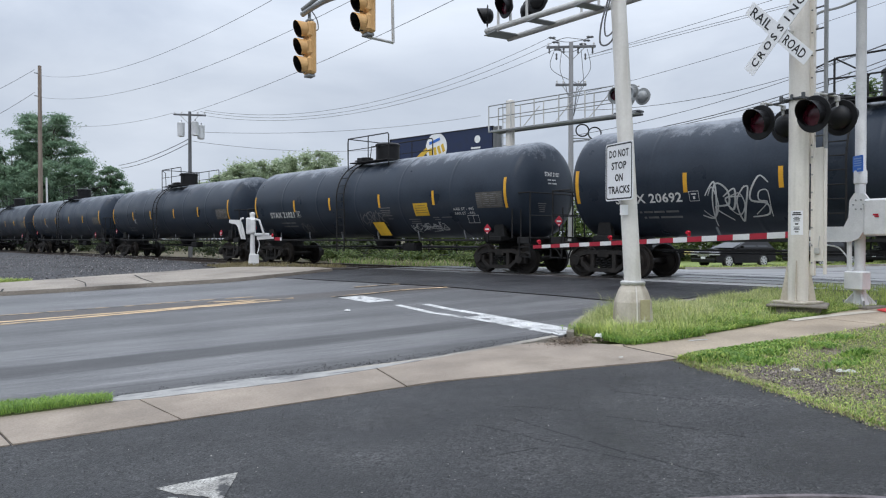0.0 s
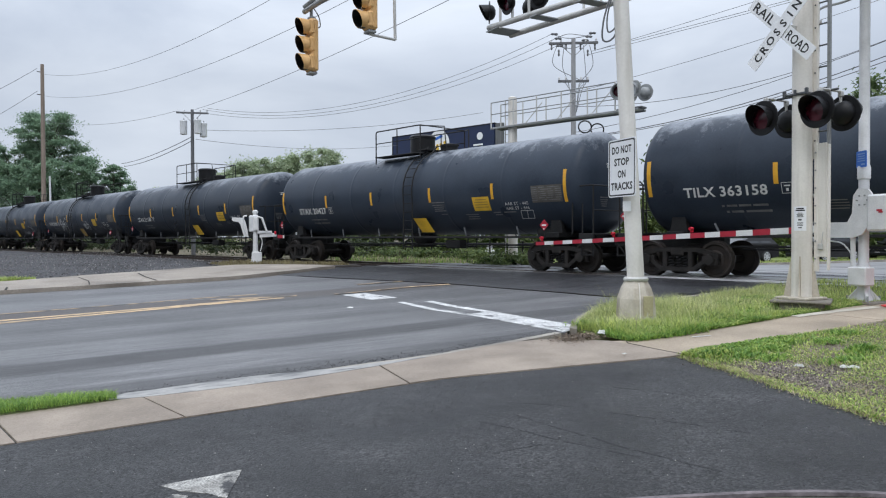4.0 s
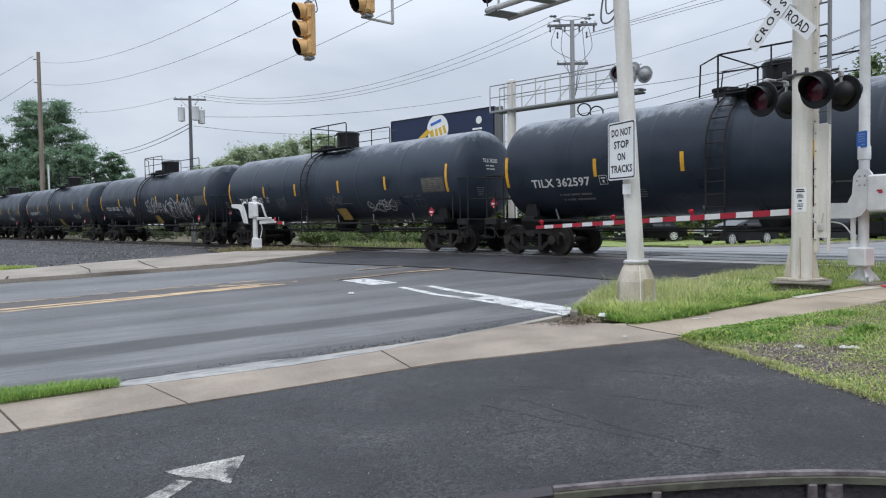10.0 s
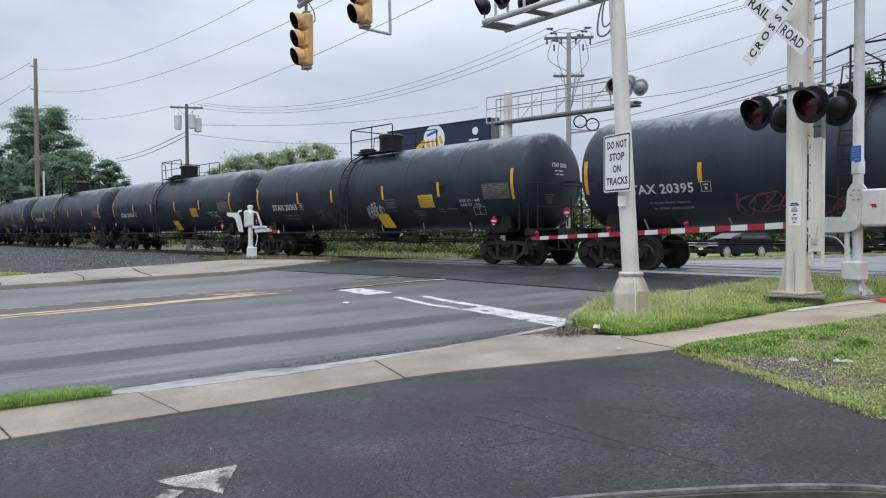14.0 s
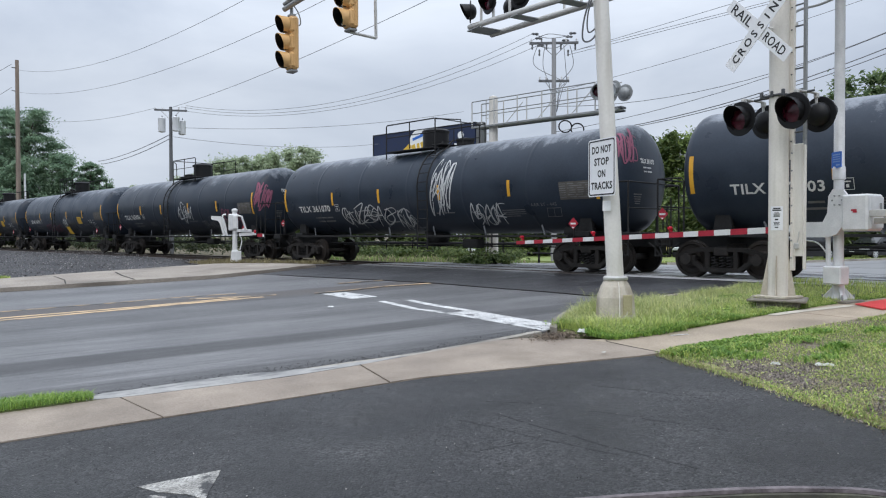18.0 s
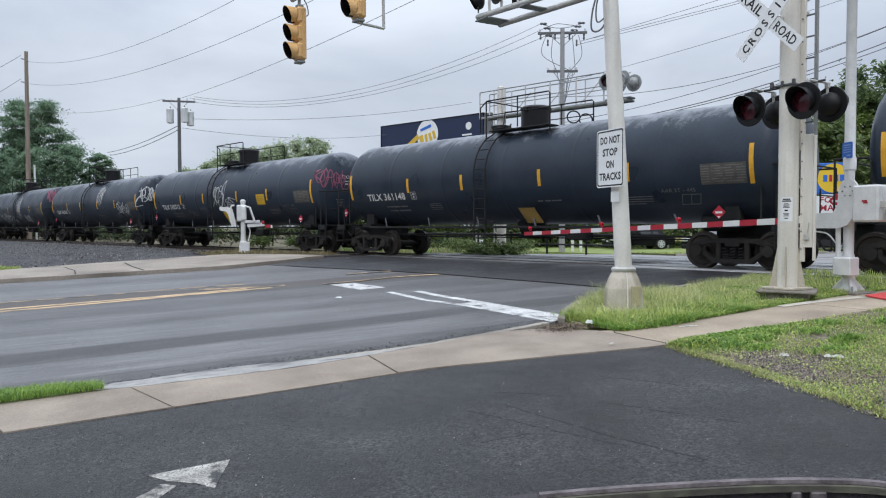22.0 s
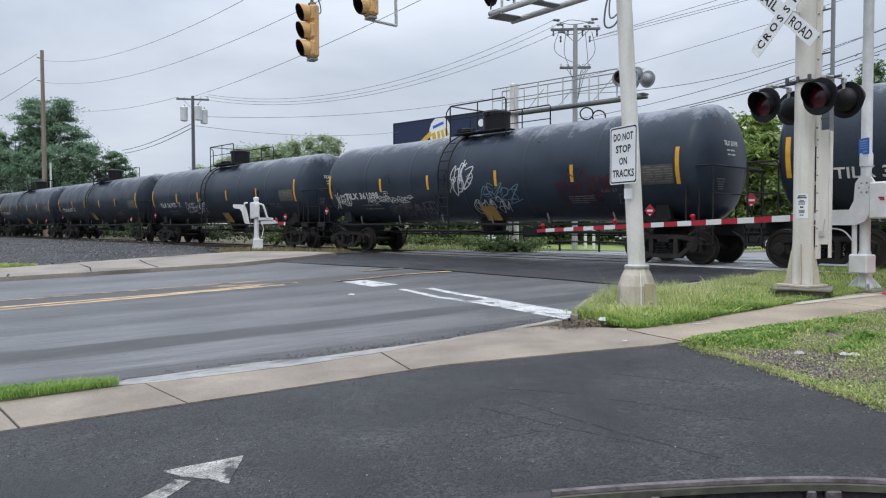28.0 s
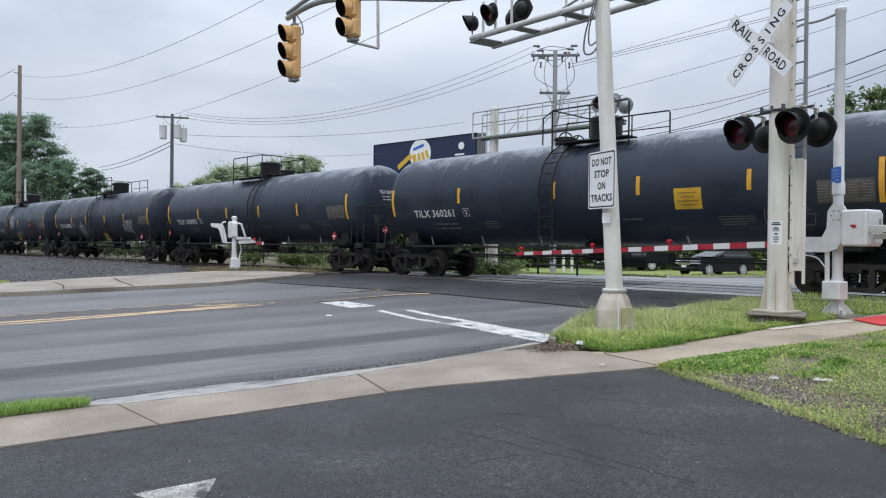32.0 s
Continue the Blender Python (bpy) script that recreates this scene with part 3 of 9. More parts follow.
            me.set_sharp_from_angle(angle=radians(angle))
        me.update()
        return me


def thing(name, geo, mats, label, category, group="", kind="", m=None, smooth=False):
    """A top-level mesh object with its tags."""
    ob = new(name, geo.mesh(name, mats, smooth) if isinstance(geo, Geo) else geo)
    if m is not None:
        ob.matrix_basis = m
    return tagged(ob, label, category, group, kind)


def root(name, label, category, group="", m=None, kind=""):
    ob = new(name)
    ob.empty_display_size = 0.2
    if m is not None:
        ob.matrix_basis = m
    return tagged(ob, label, category, group, kind)


def part(name, geo, mats, parent, label="", m=None, smooth=False, kind=""):
    """One mesh under a thing or under a part."""
    ob = new(name, geo.mesh(name, mats, smooth) if isinstance(geo, Geo) else geo)
    ob.parent = parent
    if m is not None:
        ob.matrix_basis = m
    return tagged(ob, label, "", "", kind)


def letters(text, height, width=0.0, bold=0.0):
    """Flat lettering in x, z, from the built-in font, centred; squeezed to a width if one is given."""
    cu = bpy.data.curves.new("letters", "FONT")
    cu.body, cu.size, cu.align_x, cu.align_y, cu.resolution_u = text, 1.0, "CENTER", "CENTER", 2
    cu.space_character = 1.05
    cu.offset = bold
    ob = bpy.data.objects.new("letters", cu)
    scene.collection.objects.link(ob)
    bpy.context.view_layer.update()
    me = bpy.data.meshes.new_from_object(ob.evaluated_get(bpy.context.evaluated_depsgraph_get()))
    vs = np.array([tuple(v.co) for v in me.vertices])
    fs = [tuple(p.vertices) for p in me.polygons]
    bpy.data.objects.remove(ob)
    bpy.data.curves.remove(cu)
    bpy.data.meshes.remove(me)
    lo, hi = vs[:, :2].min(0), vs[:, :2].max(0)
    k = height / (hi[1] - lo[1])
    kx = width / (hi[0] - lo[0]) if width else k
    mid = (lo + hi) / 2
    return [((x - mid[0]) * kx, (y - mid[1]) * k) for x, y, _ in vs], fs


# ---- the plan: frames of the road and of the track ----
PHI = 43.415                                  # the track's frame: x across, away from the camera; y along, the way the train goes
N_AX = Vector((math.cos(radians(PHI)), math.sin(radians(PHI)), 0))
D_AX = Vector((-math.sin(radians(PHI)), math.cos(radians(PHI)), 0))
TRACK_Q = 18.64                               # distance of the track's middle
ROADF = pose(0, 0, 0, 0, 0, 30)               # the road's frame: x along the road towards the crossing, y across to its far side
TRACKF = pose(0, 0, 0, 0, 0, PHI)


def gz(x, y):
    """Height of the ground: it climbs to the rails, and falls off behind them."""
    q = N_AX.x * x + N_AX.y * y
    if q < 17.2:
        return 0.033 * (max(q, -20) - 17.2) - 0.02
    if q < 20.5:
        return -0.02
    return max(-0.02 - 0.028 * (q - 20.5), -0.45)


def on(frame_m, a, b, dz=0.0):
    p = frame_m @ Vector((a, b, 0))
    return Vector((p.x, p.y, gz(p.x, p.y) + dz))


def lerp(table, a):
    if a <= table[0][0]:
        return table[0][1]
    for (a0, b0), (a1, b1) in zip(table, table[1:]):
        if a <= a1:
            return b0 + (b1 - b0) * (a - a0) / (a1 - a0)
    return table[-1][1]


def sheet(name, mats, lo, hi, stops, across, dz, thick, label, category, frame_m=ROADF, kind="structure", rough=0.0):
    """A slab that follows the ground, between two lines b = lo(a) and b = hi(a), with its edges turned down. Built in its frame's space."""
    g = Geo()
    lo_f = lo if callable(lo) else (lambda a: lerp(lo, a))
    hi_f = hi if callable(hi) else (lambda a: lerp(hi, a))
    vs, n = [], across + 1
    for a in stops:
        for j in range(n):
            b = lo_f(a) + (hi_f(a) - lo_f(a)) * j / across
            p = frame_m @ Vector((a, b, 0))
            z = gz(p.x, p.y) + dz
            if rough:
                z += rough * (noise.noise((p.x * 0.9, p.y * 0.9, 3)) + 0.5 * noise.noise((p.x * 2.7, p.y * 2.7, 5)))
            vs.append((a, b, z))
    k = len(stops)
    fs = [(i * n + j, (i + 1) * n + j, (i + 1) * n + j + 1, i * n + j + 1) for i in range(k - 1) for j in range(across)]
    rim = [i * n for i in range(k)] + [(k - 1) * n + j for j in range(1, n)] + [i * n + n - 1 for i in range(k - 2, -1, -1)] + [j for j in range(n - 2, 0, -1)]
    o = len(vs)
    vs += [(vs[i][0], vs[i][1], vs[i][2] - thick) for i in rim]
    fs += [(rim[i], rim[(i + 1) % len(rim)], o + (i + 1) % len(rim), o + i) for i in range(len(rim))]
    g.add(vs, fs)
    return thing(name, g, mats, label, category, kind=kind, m=frame_m)


def bend(pts, n=6):
    """A smooth path through points."""
    out = []
    for i in range(len(pts) - 1):
        p0, p1, p2, p3 = (Vector(pts[max(min(k, len(pts) - 1), 0)]) for k in (i - 1, i, i + 1, i + 2))
        for k in range(n):
            t = k / n
            out.append(0.5 * ((2 * p1) + (p2 - p0) * t + (2 * p0 - 5 * p1 + 4 * p2 - p3) * t * t + (3 * p1 - p0 - 3 * p2 + p3) * t ** 3))
    return out + [Vector(pts[-1])]


def steps(a, b, n):
    return [a + (b - a) * i / n for i in range(n + 1)]


# ---- ground, road, pavements ----
def trench(q):
    """The ground sheet dips under the ballast bed."""
    return 0.5 * max(0.0, 1 - abs(q - TRACK_Q) / 5.0)


def build_ground():
    edges = [-2500, -600, -220, -100, -60] + steps(-40, 60, 50) + [70, 85, 110, 160, 260, 700, 2500]
    along = [-2500, -600, -200, -100, -60] + steps(-40, 120, 80) + [150, 220, 400, 900, 2500]
    g, n = Geo(), len(along)
    vs = []
    for q in edges:
        for s in along:
            p = TRACKF @ Vector((q, s, 0))
            bumpy = 0.03 * noise.noise((p.x * 0.5, p.y * 0.5, 1)) if abs(q) < 60 and abs(s) < 120 else 0
            vs.append((q, s, gz(p.x, p.y) - 0.12 - trench(q) + bumpy))
    fs = [(i * n + j, (i + 1) * n + j, (i + 1) * n + j + 1, i * n + j + 1) for i in range(len(edges) - 1) for j in range(n - 1)]
    g.add(vs, fs)
    thing("ground", g, STAIN, "patchy grass and soil ground around the crossing", "ground", kind="structure", m=TRACKF, smooth=True)


build_ground()

NEAR_KERB = [(-80, 8.35), (-0.5, 8.35), (0.85, 7.85), (1.2, 7.72), (4.5, 7.79), (5.6, 8.0), (6.8, 8.25), (7.4, 8.9), (8.3, 9.6), (11.3, 10.1), (15.8, 10.4), (22, 10.4), (24, 9.0), (60, 8.5)]
FAR_KERB = [(-80, 22.6), (5.6, 22.7), (7.5, 23.6), (9.2, 24.7), (13, 26.0), (24, 26.0), (26, 24.0), (60, 23.6), (160, 23.6)]
WALK_NEAR = [(-80, 6.5), (-0.3, 6.6), (3.8, 6.6), (5.2, 6.3), (6.5, 6.0), (7.7, 6.1), (16, 6.1)]
WALK_FAR = [(-80, 7.66), (0.8, 7.66), (1.2, 7.58), (2.6, 7.50), (3.5, 7.60), (4.5, 7.77), (5.6, 7.97), (6.2, 7.85), (6.75, 7.10), (7.6, 7.03), (8.9, 7.12), (10.5, 7.26), (12.1, 7.32), (16, 7.2)]

road = sheet("road", ROAD, NEAR_KERB, FAR_KERB, [-80, -50, -30, -20] + steps(-15, 30, 60) + [35, 45, 60, 90, 160], 14, 0.0, 0.25,
             "wet grey asphalt road with worn wheel tracks", "road")


# the fresh, darker asphalt over the crossing ends at a line that runs askew
sheet("asphalt_patch", PATCH, lambda b: max(lerp([(8, 12.6), (11.0, 10.32), (12.5, 10.18), (14.2, 9.86), (16.3, 9.55), (18.3, 8.94), (21.6, 7.84), (26, 6.5)], b), 6.0),
      lambda b: (TRACK_Q - 1.60 - 0.2317 * b) / 0.9727, steps(10.4, 25.6, 16), 8, 0.012, 0.05,
      "fresh dark asphalt patch over the rail crossing", "road", frame_m=ROADF @ Matrix(((0, 1, 0, 0), (1, 0, 0, 0), (0, 0, 1, 0), (0, 0, 0, 1))))

sheet("parking_lot", LOT, lambda a: -25.0, lambda a: lerp(WALK_NEAR, a) - 0.005, [-60, -30, -20] + steps(-12, 5.6, 30), 24, 0.005, 0.2,
      "damp dark asphalt of a driveway and lot", "parking lot")
sheet("driveway_corner", LOT, lambda a: lerp([(5.6, 3.0), (5.7, 3.2), (6.02, 4.16), (6.26, 4.96), (6.5, 5.95)], a),
      lambda a: lerp(WALK_NEAR, a) - 0.005, steps(5.6, 6.5, 6), 6, 0.005, 0.2, "damp dark asphalt corner beside the grass", "driveway")

# the sidewalk, slab by slab, on its bed
sidewalk = sheet("sidewalk", DIRT, lambda a: lerp(WALK_NEAR, a) + 0.02, lambda a: lerp(WALK_FAR, a) - 0.02, [-80, -40, -20] + steps(-10, 16, 26), 2, 0.0, 0.12,
                 "tan concrete sidewalk with open joints", "sidewalk")
SLAB_JOINTS = [-12, -9.2, -6.4, -3.6, -0.15, 1.11, 3.45, 6.65, 10.9, 15.9]
for i, (a0, a1) in enumerate(zip(SLAB_JOINTS, SLAB_JOINTS[1:])):
    g = Geo()
    vs, lift = [], 0.016 + 0.005 * random.uniform(-1, 1)
    skew = {3: 0.12, 4: 0.2, 5: 0.2, 6: -0.14}.get(i, 0.0)
    skew_end = {2: 0.12, 3: 0.2, 4: 0.2, 5: -0.14}.get(i, 0.0)
    n = max(4, int((a1 - a0) / 0.3))
    for k in range(n + 1):
        for j in range(4):
            b_mix = j / 3
            a = a0 + 0.010 + (a1 - a0 - 0.020) * k / n + (0.5 - b_mix) * (skew + (skew_end - skew) * k / n)
            b = lerp(WALK_NEAR, a) + (lerp(WALK_FAR, a) - lerp(WALK_NEAR, a)) * b_mix
            p = on(ROADF, a, b, lift)
            vs.append((a, b, p.z))
    fs = [(k * 4 + j, (k + 1) * 4 + j, (k + 1) * 4 + j + 1, k * 4 + j + 1) for k in range(n) for j in range(3)]
    rim = [k * 4 for k in range(n + 1)] + [4 * n + j for j in (1, 2, 3)] + [k * 4 + 3 for k in range(n - 1, -1, -1)] + [2, 1]
    o = len(vs)
    vs += [(vs[q][0], vs[q][1], vs[q][2] - 0.09) for q in rim]
    fs += [(rim[q], rim[(q + 1) % len(rim)], o + (q + 1) % len(rim), o + q) for q in range(len(rim))]
    part("slab", Geo().add(vs, fs), WALKDRY if a0 > 6 else WALKM, sidewalk)
# a rougher run of slabs further off
for a0, a1 in zip(range(-60, -12, 3), range(-57, -9, 3)):
    g = Geo()
    z = [on(ROADF, a, b, 0.03).z for a in (a0, a1) for b in (6.5, 7.66)]
    g.add([(a0 + .01, 6.5, z[0]), (a0 + .01, 7.66, z[1]), (a1 - .01, 6.5, z[2]), (a1 - .01, 7.66, z[3])] + [(a, b, -1.6) for a in (a0 + .01, a1 - .01) for b in (6.5, 7.66)],
          [(0, 2, 3, 1), (0, 1, 5, 4), (2, 6, 7, 3), (0, 4, 6, 2), (1, 3, 7, 5)])
    part("slab", g, WALKM, sidewalk)

# kerbs
sheet("kerb_near", OLDKERB, lambda a: lerp(NEAR_KERB, a) - 0.16, lambda a: lerp(NEAR_KERB, a), steps(6.85, 15.8, 36), 1, 0.045, 0.2, "worn concrete kerb beside the grass", "kerb")
sheet("kerb_left", OLDKERB, lambda a: lerp(NEAR_KERB, a) - 0.15, lambda a: lerp(NEAR_KERB, a), [-80, -40, -20, -10, -5, -2, -1, -0.3, 0.4, 0.75], 1, 0.035, 0.2, "low concrete kerb along the verge", "kerb")
sheet("gutter_lip", KERB, lambda a: lerp(NEAR_KERB, a) - 0.03, lambda a: lerp(NEAR_KERB, a) + 0.10, steps(1.0, 6.6, 24), 1, 0.010, 0.1, "flush worn concrete gutter lip at the driveway", "kerb", rough=0.008)
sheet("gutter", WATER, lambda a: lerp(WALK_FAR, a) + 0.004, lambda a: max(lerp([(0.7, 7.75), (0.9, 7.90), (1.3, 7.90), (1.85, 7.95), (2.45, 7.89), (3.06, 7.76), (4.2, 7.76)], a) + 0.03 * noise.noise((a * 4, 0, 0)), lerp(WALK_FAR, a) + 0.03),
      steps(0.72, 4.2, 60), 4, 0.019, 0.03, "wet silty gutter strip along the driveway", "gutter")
# the far pavement with its kerb, and the island round the far gate
sheet("far_pavement", FARWALK, lambda a: lerp(FAR_KERB, a) + 0.01, lambda a: lerp([(-80, 26.0), (-0.5, 26.9), (2.9, 28.2), (7.2, 29.4), (8.4, 28.6), (10.0, 25.4)], a),
      [-80, -40, -20, -10] + steps(-5, 9.8, 24), 6, 0.11, 0.25, "pale cracked concrete pavement of a driveway", "pavement", rough=0.01)
sheet("island", DIRT, lambda a: lerp([(6.9, 29.2), (8.4, 28.7), (10, 25.5), (10.9, 25.1)], a), lambda a: lerp([(6.9, 32.6), (9.0, 32.8), (10.3, 29), (10.9, 25.4)], a), steps(6.9, 10.9, 16), 5, 0.08, 0.3,
      "dirt island with dry grass", "island", rough=0.02)
sheet("gravel_yard", GRAVEL, lambda a: lerp([(-80, 26.0), (-0.5, 26.9), (2.9, 28.2), (7.0, 29.4), (7.2, 29.5)], a), lambda a: (TRACK_Q - 2.6 - 0.9727 * a) / 0.2317 if a > -60 else 130,
      [-70, -50, -40, -30, -25] + steps(-20, 7.1, 30), 30, 0.03, 0.1, "dark gravel yard beside the track", "gravel yard", rough=0.05)
# verges
sheet("verge_left", SOIL, lambda a: lerp(WALK_FAR, a) - 0.02, lambda a: lerp(NEAR_KERB, a) - 0.14, [-80, -40, -20, -10, -5, -3, -2, -1, -0.3, 0.3, 0.8], 3, 0.018, 0.2, "strip of grass beside the sidewalk", "verge")
sheet("verge_right", SOIL, lambda a: lerp(WALK_FAR, a) - 0.03, lambda a: lerp(NEAR_KERB, a) - 0.15, steps(6.9, 15.8, 30), 6, 0.014, 0.2, "grass verge with the crossing equipment", "verge", rough=0.015)
sheet("lawn_right", LAWNSOIL, lambda a: -25.0, lambda a: lerp([(5.6, 2.9), (5.7, 3.2), (6.02, 4.16), (6.26, 4.96), (6.5, 6.0)], a) if a < 6.5 else lerp(WALK_NEAR, a) + 0.02,
      steps(5.6, 15.9, 60), 30, 0.006, 0.3, "patchy weedy lawn beside the driveway", "lawn", rough=0.03)
# the far side of the crossing
sheet("far_verge", SOIL, lambda a: lerp(FAR_KERB, a) + 0.15, lambda a: lerp(FAR_KERB, a) + 3.2, [27, 30, 36, 45, 60, 90, 150], 3, 0.10, 0.3, "mown grass strip beyond the crossing", "verge")
sheet("far_kerb", KERB, lambda a: lerp(FAR_KERB, a), lambda a: lerp(FAR_KERB, a) + 0.16, [27, 30, 36, 45, 60, 90, 150], 1, 0.13, 0.3, "pale kerb beyond the crossing", "kerb")
# the low-angle glare of the wet road is put into this pale colour
sheet("far_road", material("wet_sheen_concrete", (0.22, 0.22, 0.225), (0.36, 0.36, 0.365), (0.3, 0.5), scale=0.8, fine=40, bump=0.2, stretch=(1, 0.1, 1), streak=((0.11, 0.11, 0.116), (0.9, 0.04, 1), 0.8)),
      lambda b: (TRACK_Q + 1.72 - 0.2317 * b) / 0.9727, lambda b: 120.0 if b < 23.4 else 60.0 - 9 * (b - 23.4), steps(10.4, 26.4, 16), 12, 0.013, 0.1, "wet concrete road beyond the crossing, paled by painted-in sky sheen", "road",
      frame_m=ROADF @ Matrix(((0, 1, 0, 0), (1, 0, 0, 0), (0, 0, 1, 0), (0, 0, 0, 1))))
sheet("far_lawn", MOWN, lambda a: lerp(FAR_KERB, a) + 3.2, lambda a: 60.0, [26, 30, 36, 45, 60, 80, 100], 8, 0.02, 0.2, "mown yellowish lawn beyond the crossing", "lawn")


# ---- road markings ----
def stripe(name, pts, width, mats, label, dz=0.0055, parent=None):
    """A painted band along points of the road's frame; it lies on the asphalt."""
    g, vs, fs = Geo(), [], []
    fine = []
    for (a0, b0), (a1, b1) in zip(pts, pts[1:]):
        k = max(1, int(math.hypot(a1 - a0, b1 - b0) / 0.4))
        fine += [(a0 + (a1 - a0) * i / k, b0 + (b1 - b0) * i / k) for i in range(k)]
    fine.append(pts[-1])
    for i, (a, b) in enumerate(fine):
        a0, b0 = fine[max(i - 1, 0)]
        a1, b1 = fine[min(i + 1, len(fine) - 1)]
        l = math.hypot(a1 - a0, b1 - b0)
        na, nb = -(b1 - b0) / l, (a1 - a0) / l
        w = width / 2 * (1 + 0.10 * noise.noise((a * 4, b * 4, 2)))
        for s in (-1, 1):
            vs.append((a + s * na * w, b + s * nb * w, on(ROADF, a + s * na * w, b + s * nb * w, dz).z))
    for i in range(len(fine) - 1):
        fs.append((2 * i, 2 * i + 2, 2 * i + 3, 2 * i + 1))
    o = len(vs)
    vs += [(x, y, z - 0.004) for x, y, z in vs]
    fs += [(2 * i, 2 * i + 1, o + 2 * i + 1, o + 2 * i) for i in (0, len(fine) - 1)]
    for i in range(len(fine) - 1):
        fs += [(2 * i, o + 2 * i, o + 2 * i + 2, 2 * i + 2), (2 * i + 1, 2 * i + 3, o + 2 * i + 3, o + 2 * i + 1)]
    g.add(vs, fs)
    return thing(name, g, mats, label, "road marking", kind="structure", m=ROADF)


stripe("centre_line", [(-60, 15.48), (-0.38, 15.58), (0.53, 15.66), (2.05, 15.80), (3.19, 15.98), (5.1, 16.14)], 0.19, YELLOWPAINT, "yellow double centre line, one of two stripes")
stripe("centre_line", [(-60, 15.88), (-0.38, 15.99), (1.05, 16.05), (2.63, 16.12), (3.7, 16.26), (4.6, 16.38)], 0.19, YELLOWPAINT, "yellow double centre line, one of two stripes")
stripe("centre_line", [(-60, 17.15), (-0.42, 17.24), (1.13, 17.34), (2.25, 17.36), (3.49, 17.52), (4.85, 17.42)], 0.16, WORNYELLOW, "worn faint yellow line of an older marking")
stripe("centre_line", [(3.7, 16.95), (4.5, 16.62), (5.5, 16.42)], 0.26, WORNYELLOW, "worn blotch of yellow line paint", dz=0.007)
stripe("centre_line", [(8.2, 16.30), (9.45, 16.18)], 0.14, YELLOWPAINT, "yellow line painted askew beside the stop line", dz=0.018)
stripe("centre_line", [(6.25, 15.94), (7.1, 16.04), (8.19, 16.30)], 0.12, WORNYELLOW, "worn yellow line painted askew beside the stop line", dz=0.018)
stripe("centre_line", [(7.7, 18.0), (9.0, 18.0)], 0.16, WORNYELLOW, "worn faint yellow line of an older marking", dz=0.018)
stripe("stop_line", [(7.0, 8.3), (6.96, 10.9)], 0.56, ROADWHITE, "worn white stop line across the lane")
stripe("stop_line", [(7.17, 10.91), (7.14, 12.2), (7.2, 13.2)], 0.17, ROADWHITE, "scuffed remains of a white stop line")
stripe("stop_line", [(6.72, 10.91), (6.60, 11.9), (6.70, 13.45)], 0.15, ROADWHITE, "scuffed remains of a white stop line")
stripe("stop_line", [(6.72, 14.25), (6.62, 15.75)], 0.60, ROADWHITE, "worn white stop line across the lane", dz=0.008)
stripe("seal_joint", [(10.38, 10.5), (10.32, 11.0), (10.18, 12.5), (9.86, 14.2), (9.55, 16.3), (8.94, 18.3), (7.84, 21.6), (7.6, 22.5)], 0.07, CRACK, "dark tar seam where the fresh asphalt begins", dz=0.018)


for dq, w in ((2.15, 0.10), (2.9, 0.28), (3.9, 0.12), (6.5, 0.22)):
    stripe("seal_joint", [((TRACK_Q + dq - 0.2317 * b) / 0.9727, b) for b in (10.8, 18.0, 25.0)], w, PATCH, "dark sealed joint in the concrete beyond the track", dz=0.02)


def build_arrow():
    g = Geo()
    out = [(0.75, 4.95), (1.27, 4.95), (1.06, 4.49), (0.98, 4.63), (0.84, 4.78)]
    tail = [(0.80, 4.74), (0.87, 4.66), (0.62, 4.38), (0.35, 4.18), (0.28, 4.26), (0.55, 4.52)]
    for ring in (out, tail):
        fine = []
        for (a0, b0), (a1, b1) in zip(ring, ring[1:] + ring[:1]):
            fine += [(a0 + (a1 - a0) * k / 5 + 0.012 * noise.noise((a0 * 7 + k, b0, 1)), b0 + (b1 - b0) * k / 5 + 0.012 * noise.noise((a0, b0 * 7 + k, 4))) for k in range(5)]
        n = len(fine)
        vs = [(a, b, on(ROADF, a, b, 0.009).z) for a, b in fine]
        g.add(vs + [(a, b, z - 0.006) for a, b, z in vs], [tuple(range(n))] + [(i, (i + 1) % n, (i + 1) % n + n, i + n) for i in range(n)])
    thing("pavement_arrow", g, ARROWPAINT, "worn white painted arrow on the driveway asphalt", "road marking", kind="structure", m=ROADF)


build_arrow()
# dark scuffs and cracks in the lot, and cracks in the far pavement
for pts, w in (([(3.58, 5.01), (3.59, 4.79), (3.62, 4.46), (3.66, 4.18), (3.68, 3.91), (3.73, 3.68), (3.77, 3.47), (3.84, 3.16)], 0.017), ([(3.21, 5.04), (3.30, 4.78), (3.37, 4.50), (3.43, 4.23), (3.51, 4.02), (3.57, 3.79), (3.64, 3.64)], 0.014),
               ([(3.74, 5.41), (3.95, 5.19), (4.13, 4.94)], 0.015), ([(4.24, 4.63), (4.39, 4.33), (4.46, 4.10), (4.56, 3.91)], 0.012), ([(4.60, 3.74), (4.68, 3.60)], 0.011), ([(2.92, 4.29), (3.25, 4.26)], 0.018), ([(4.9, 5.3), (5.2, 4.7), (5.35, 4.2)], 0.011)):
    line = [(q.x + 0.012 * noise.noise((q.x * 9, q.y * 9, 0)), q.y) for q in bend([(a, b, 0) for a, b in pts], 6)]
    for k in range(0, len(line) - 3, 9):
        stripe("tyre_scuff", line[k:k + 9], w * (0.8 + 0.7 * abs(noise.noise((k * 0.7, w * 90, 3)))), SCUFF, "faint dark scuff in the asphalt", dz=0.0065)
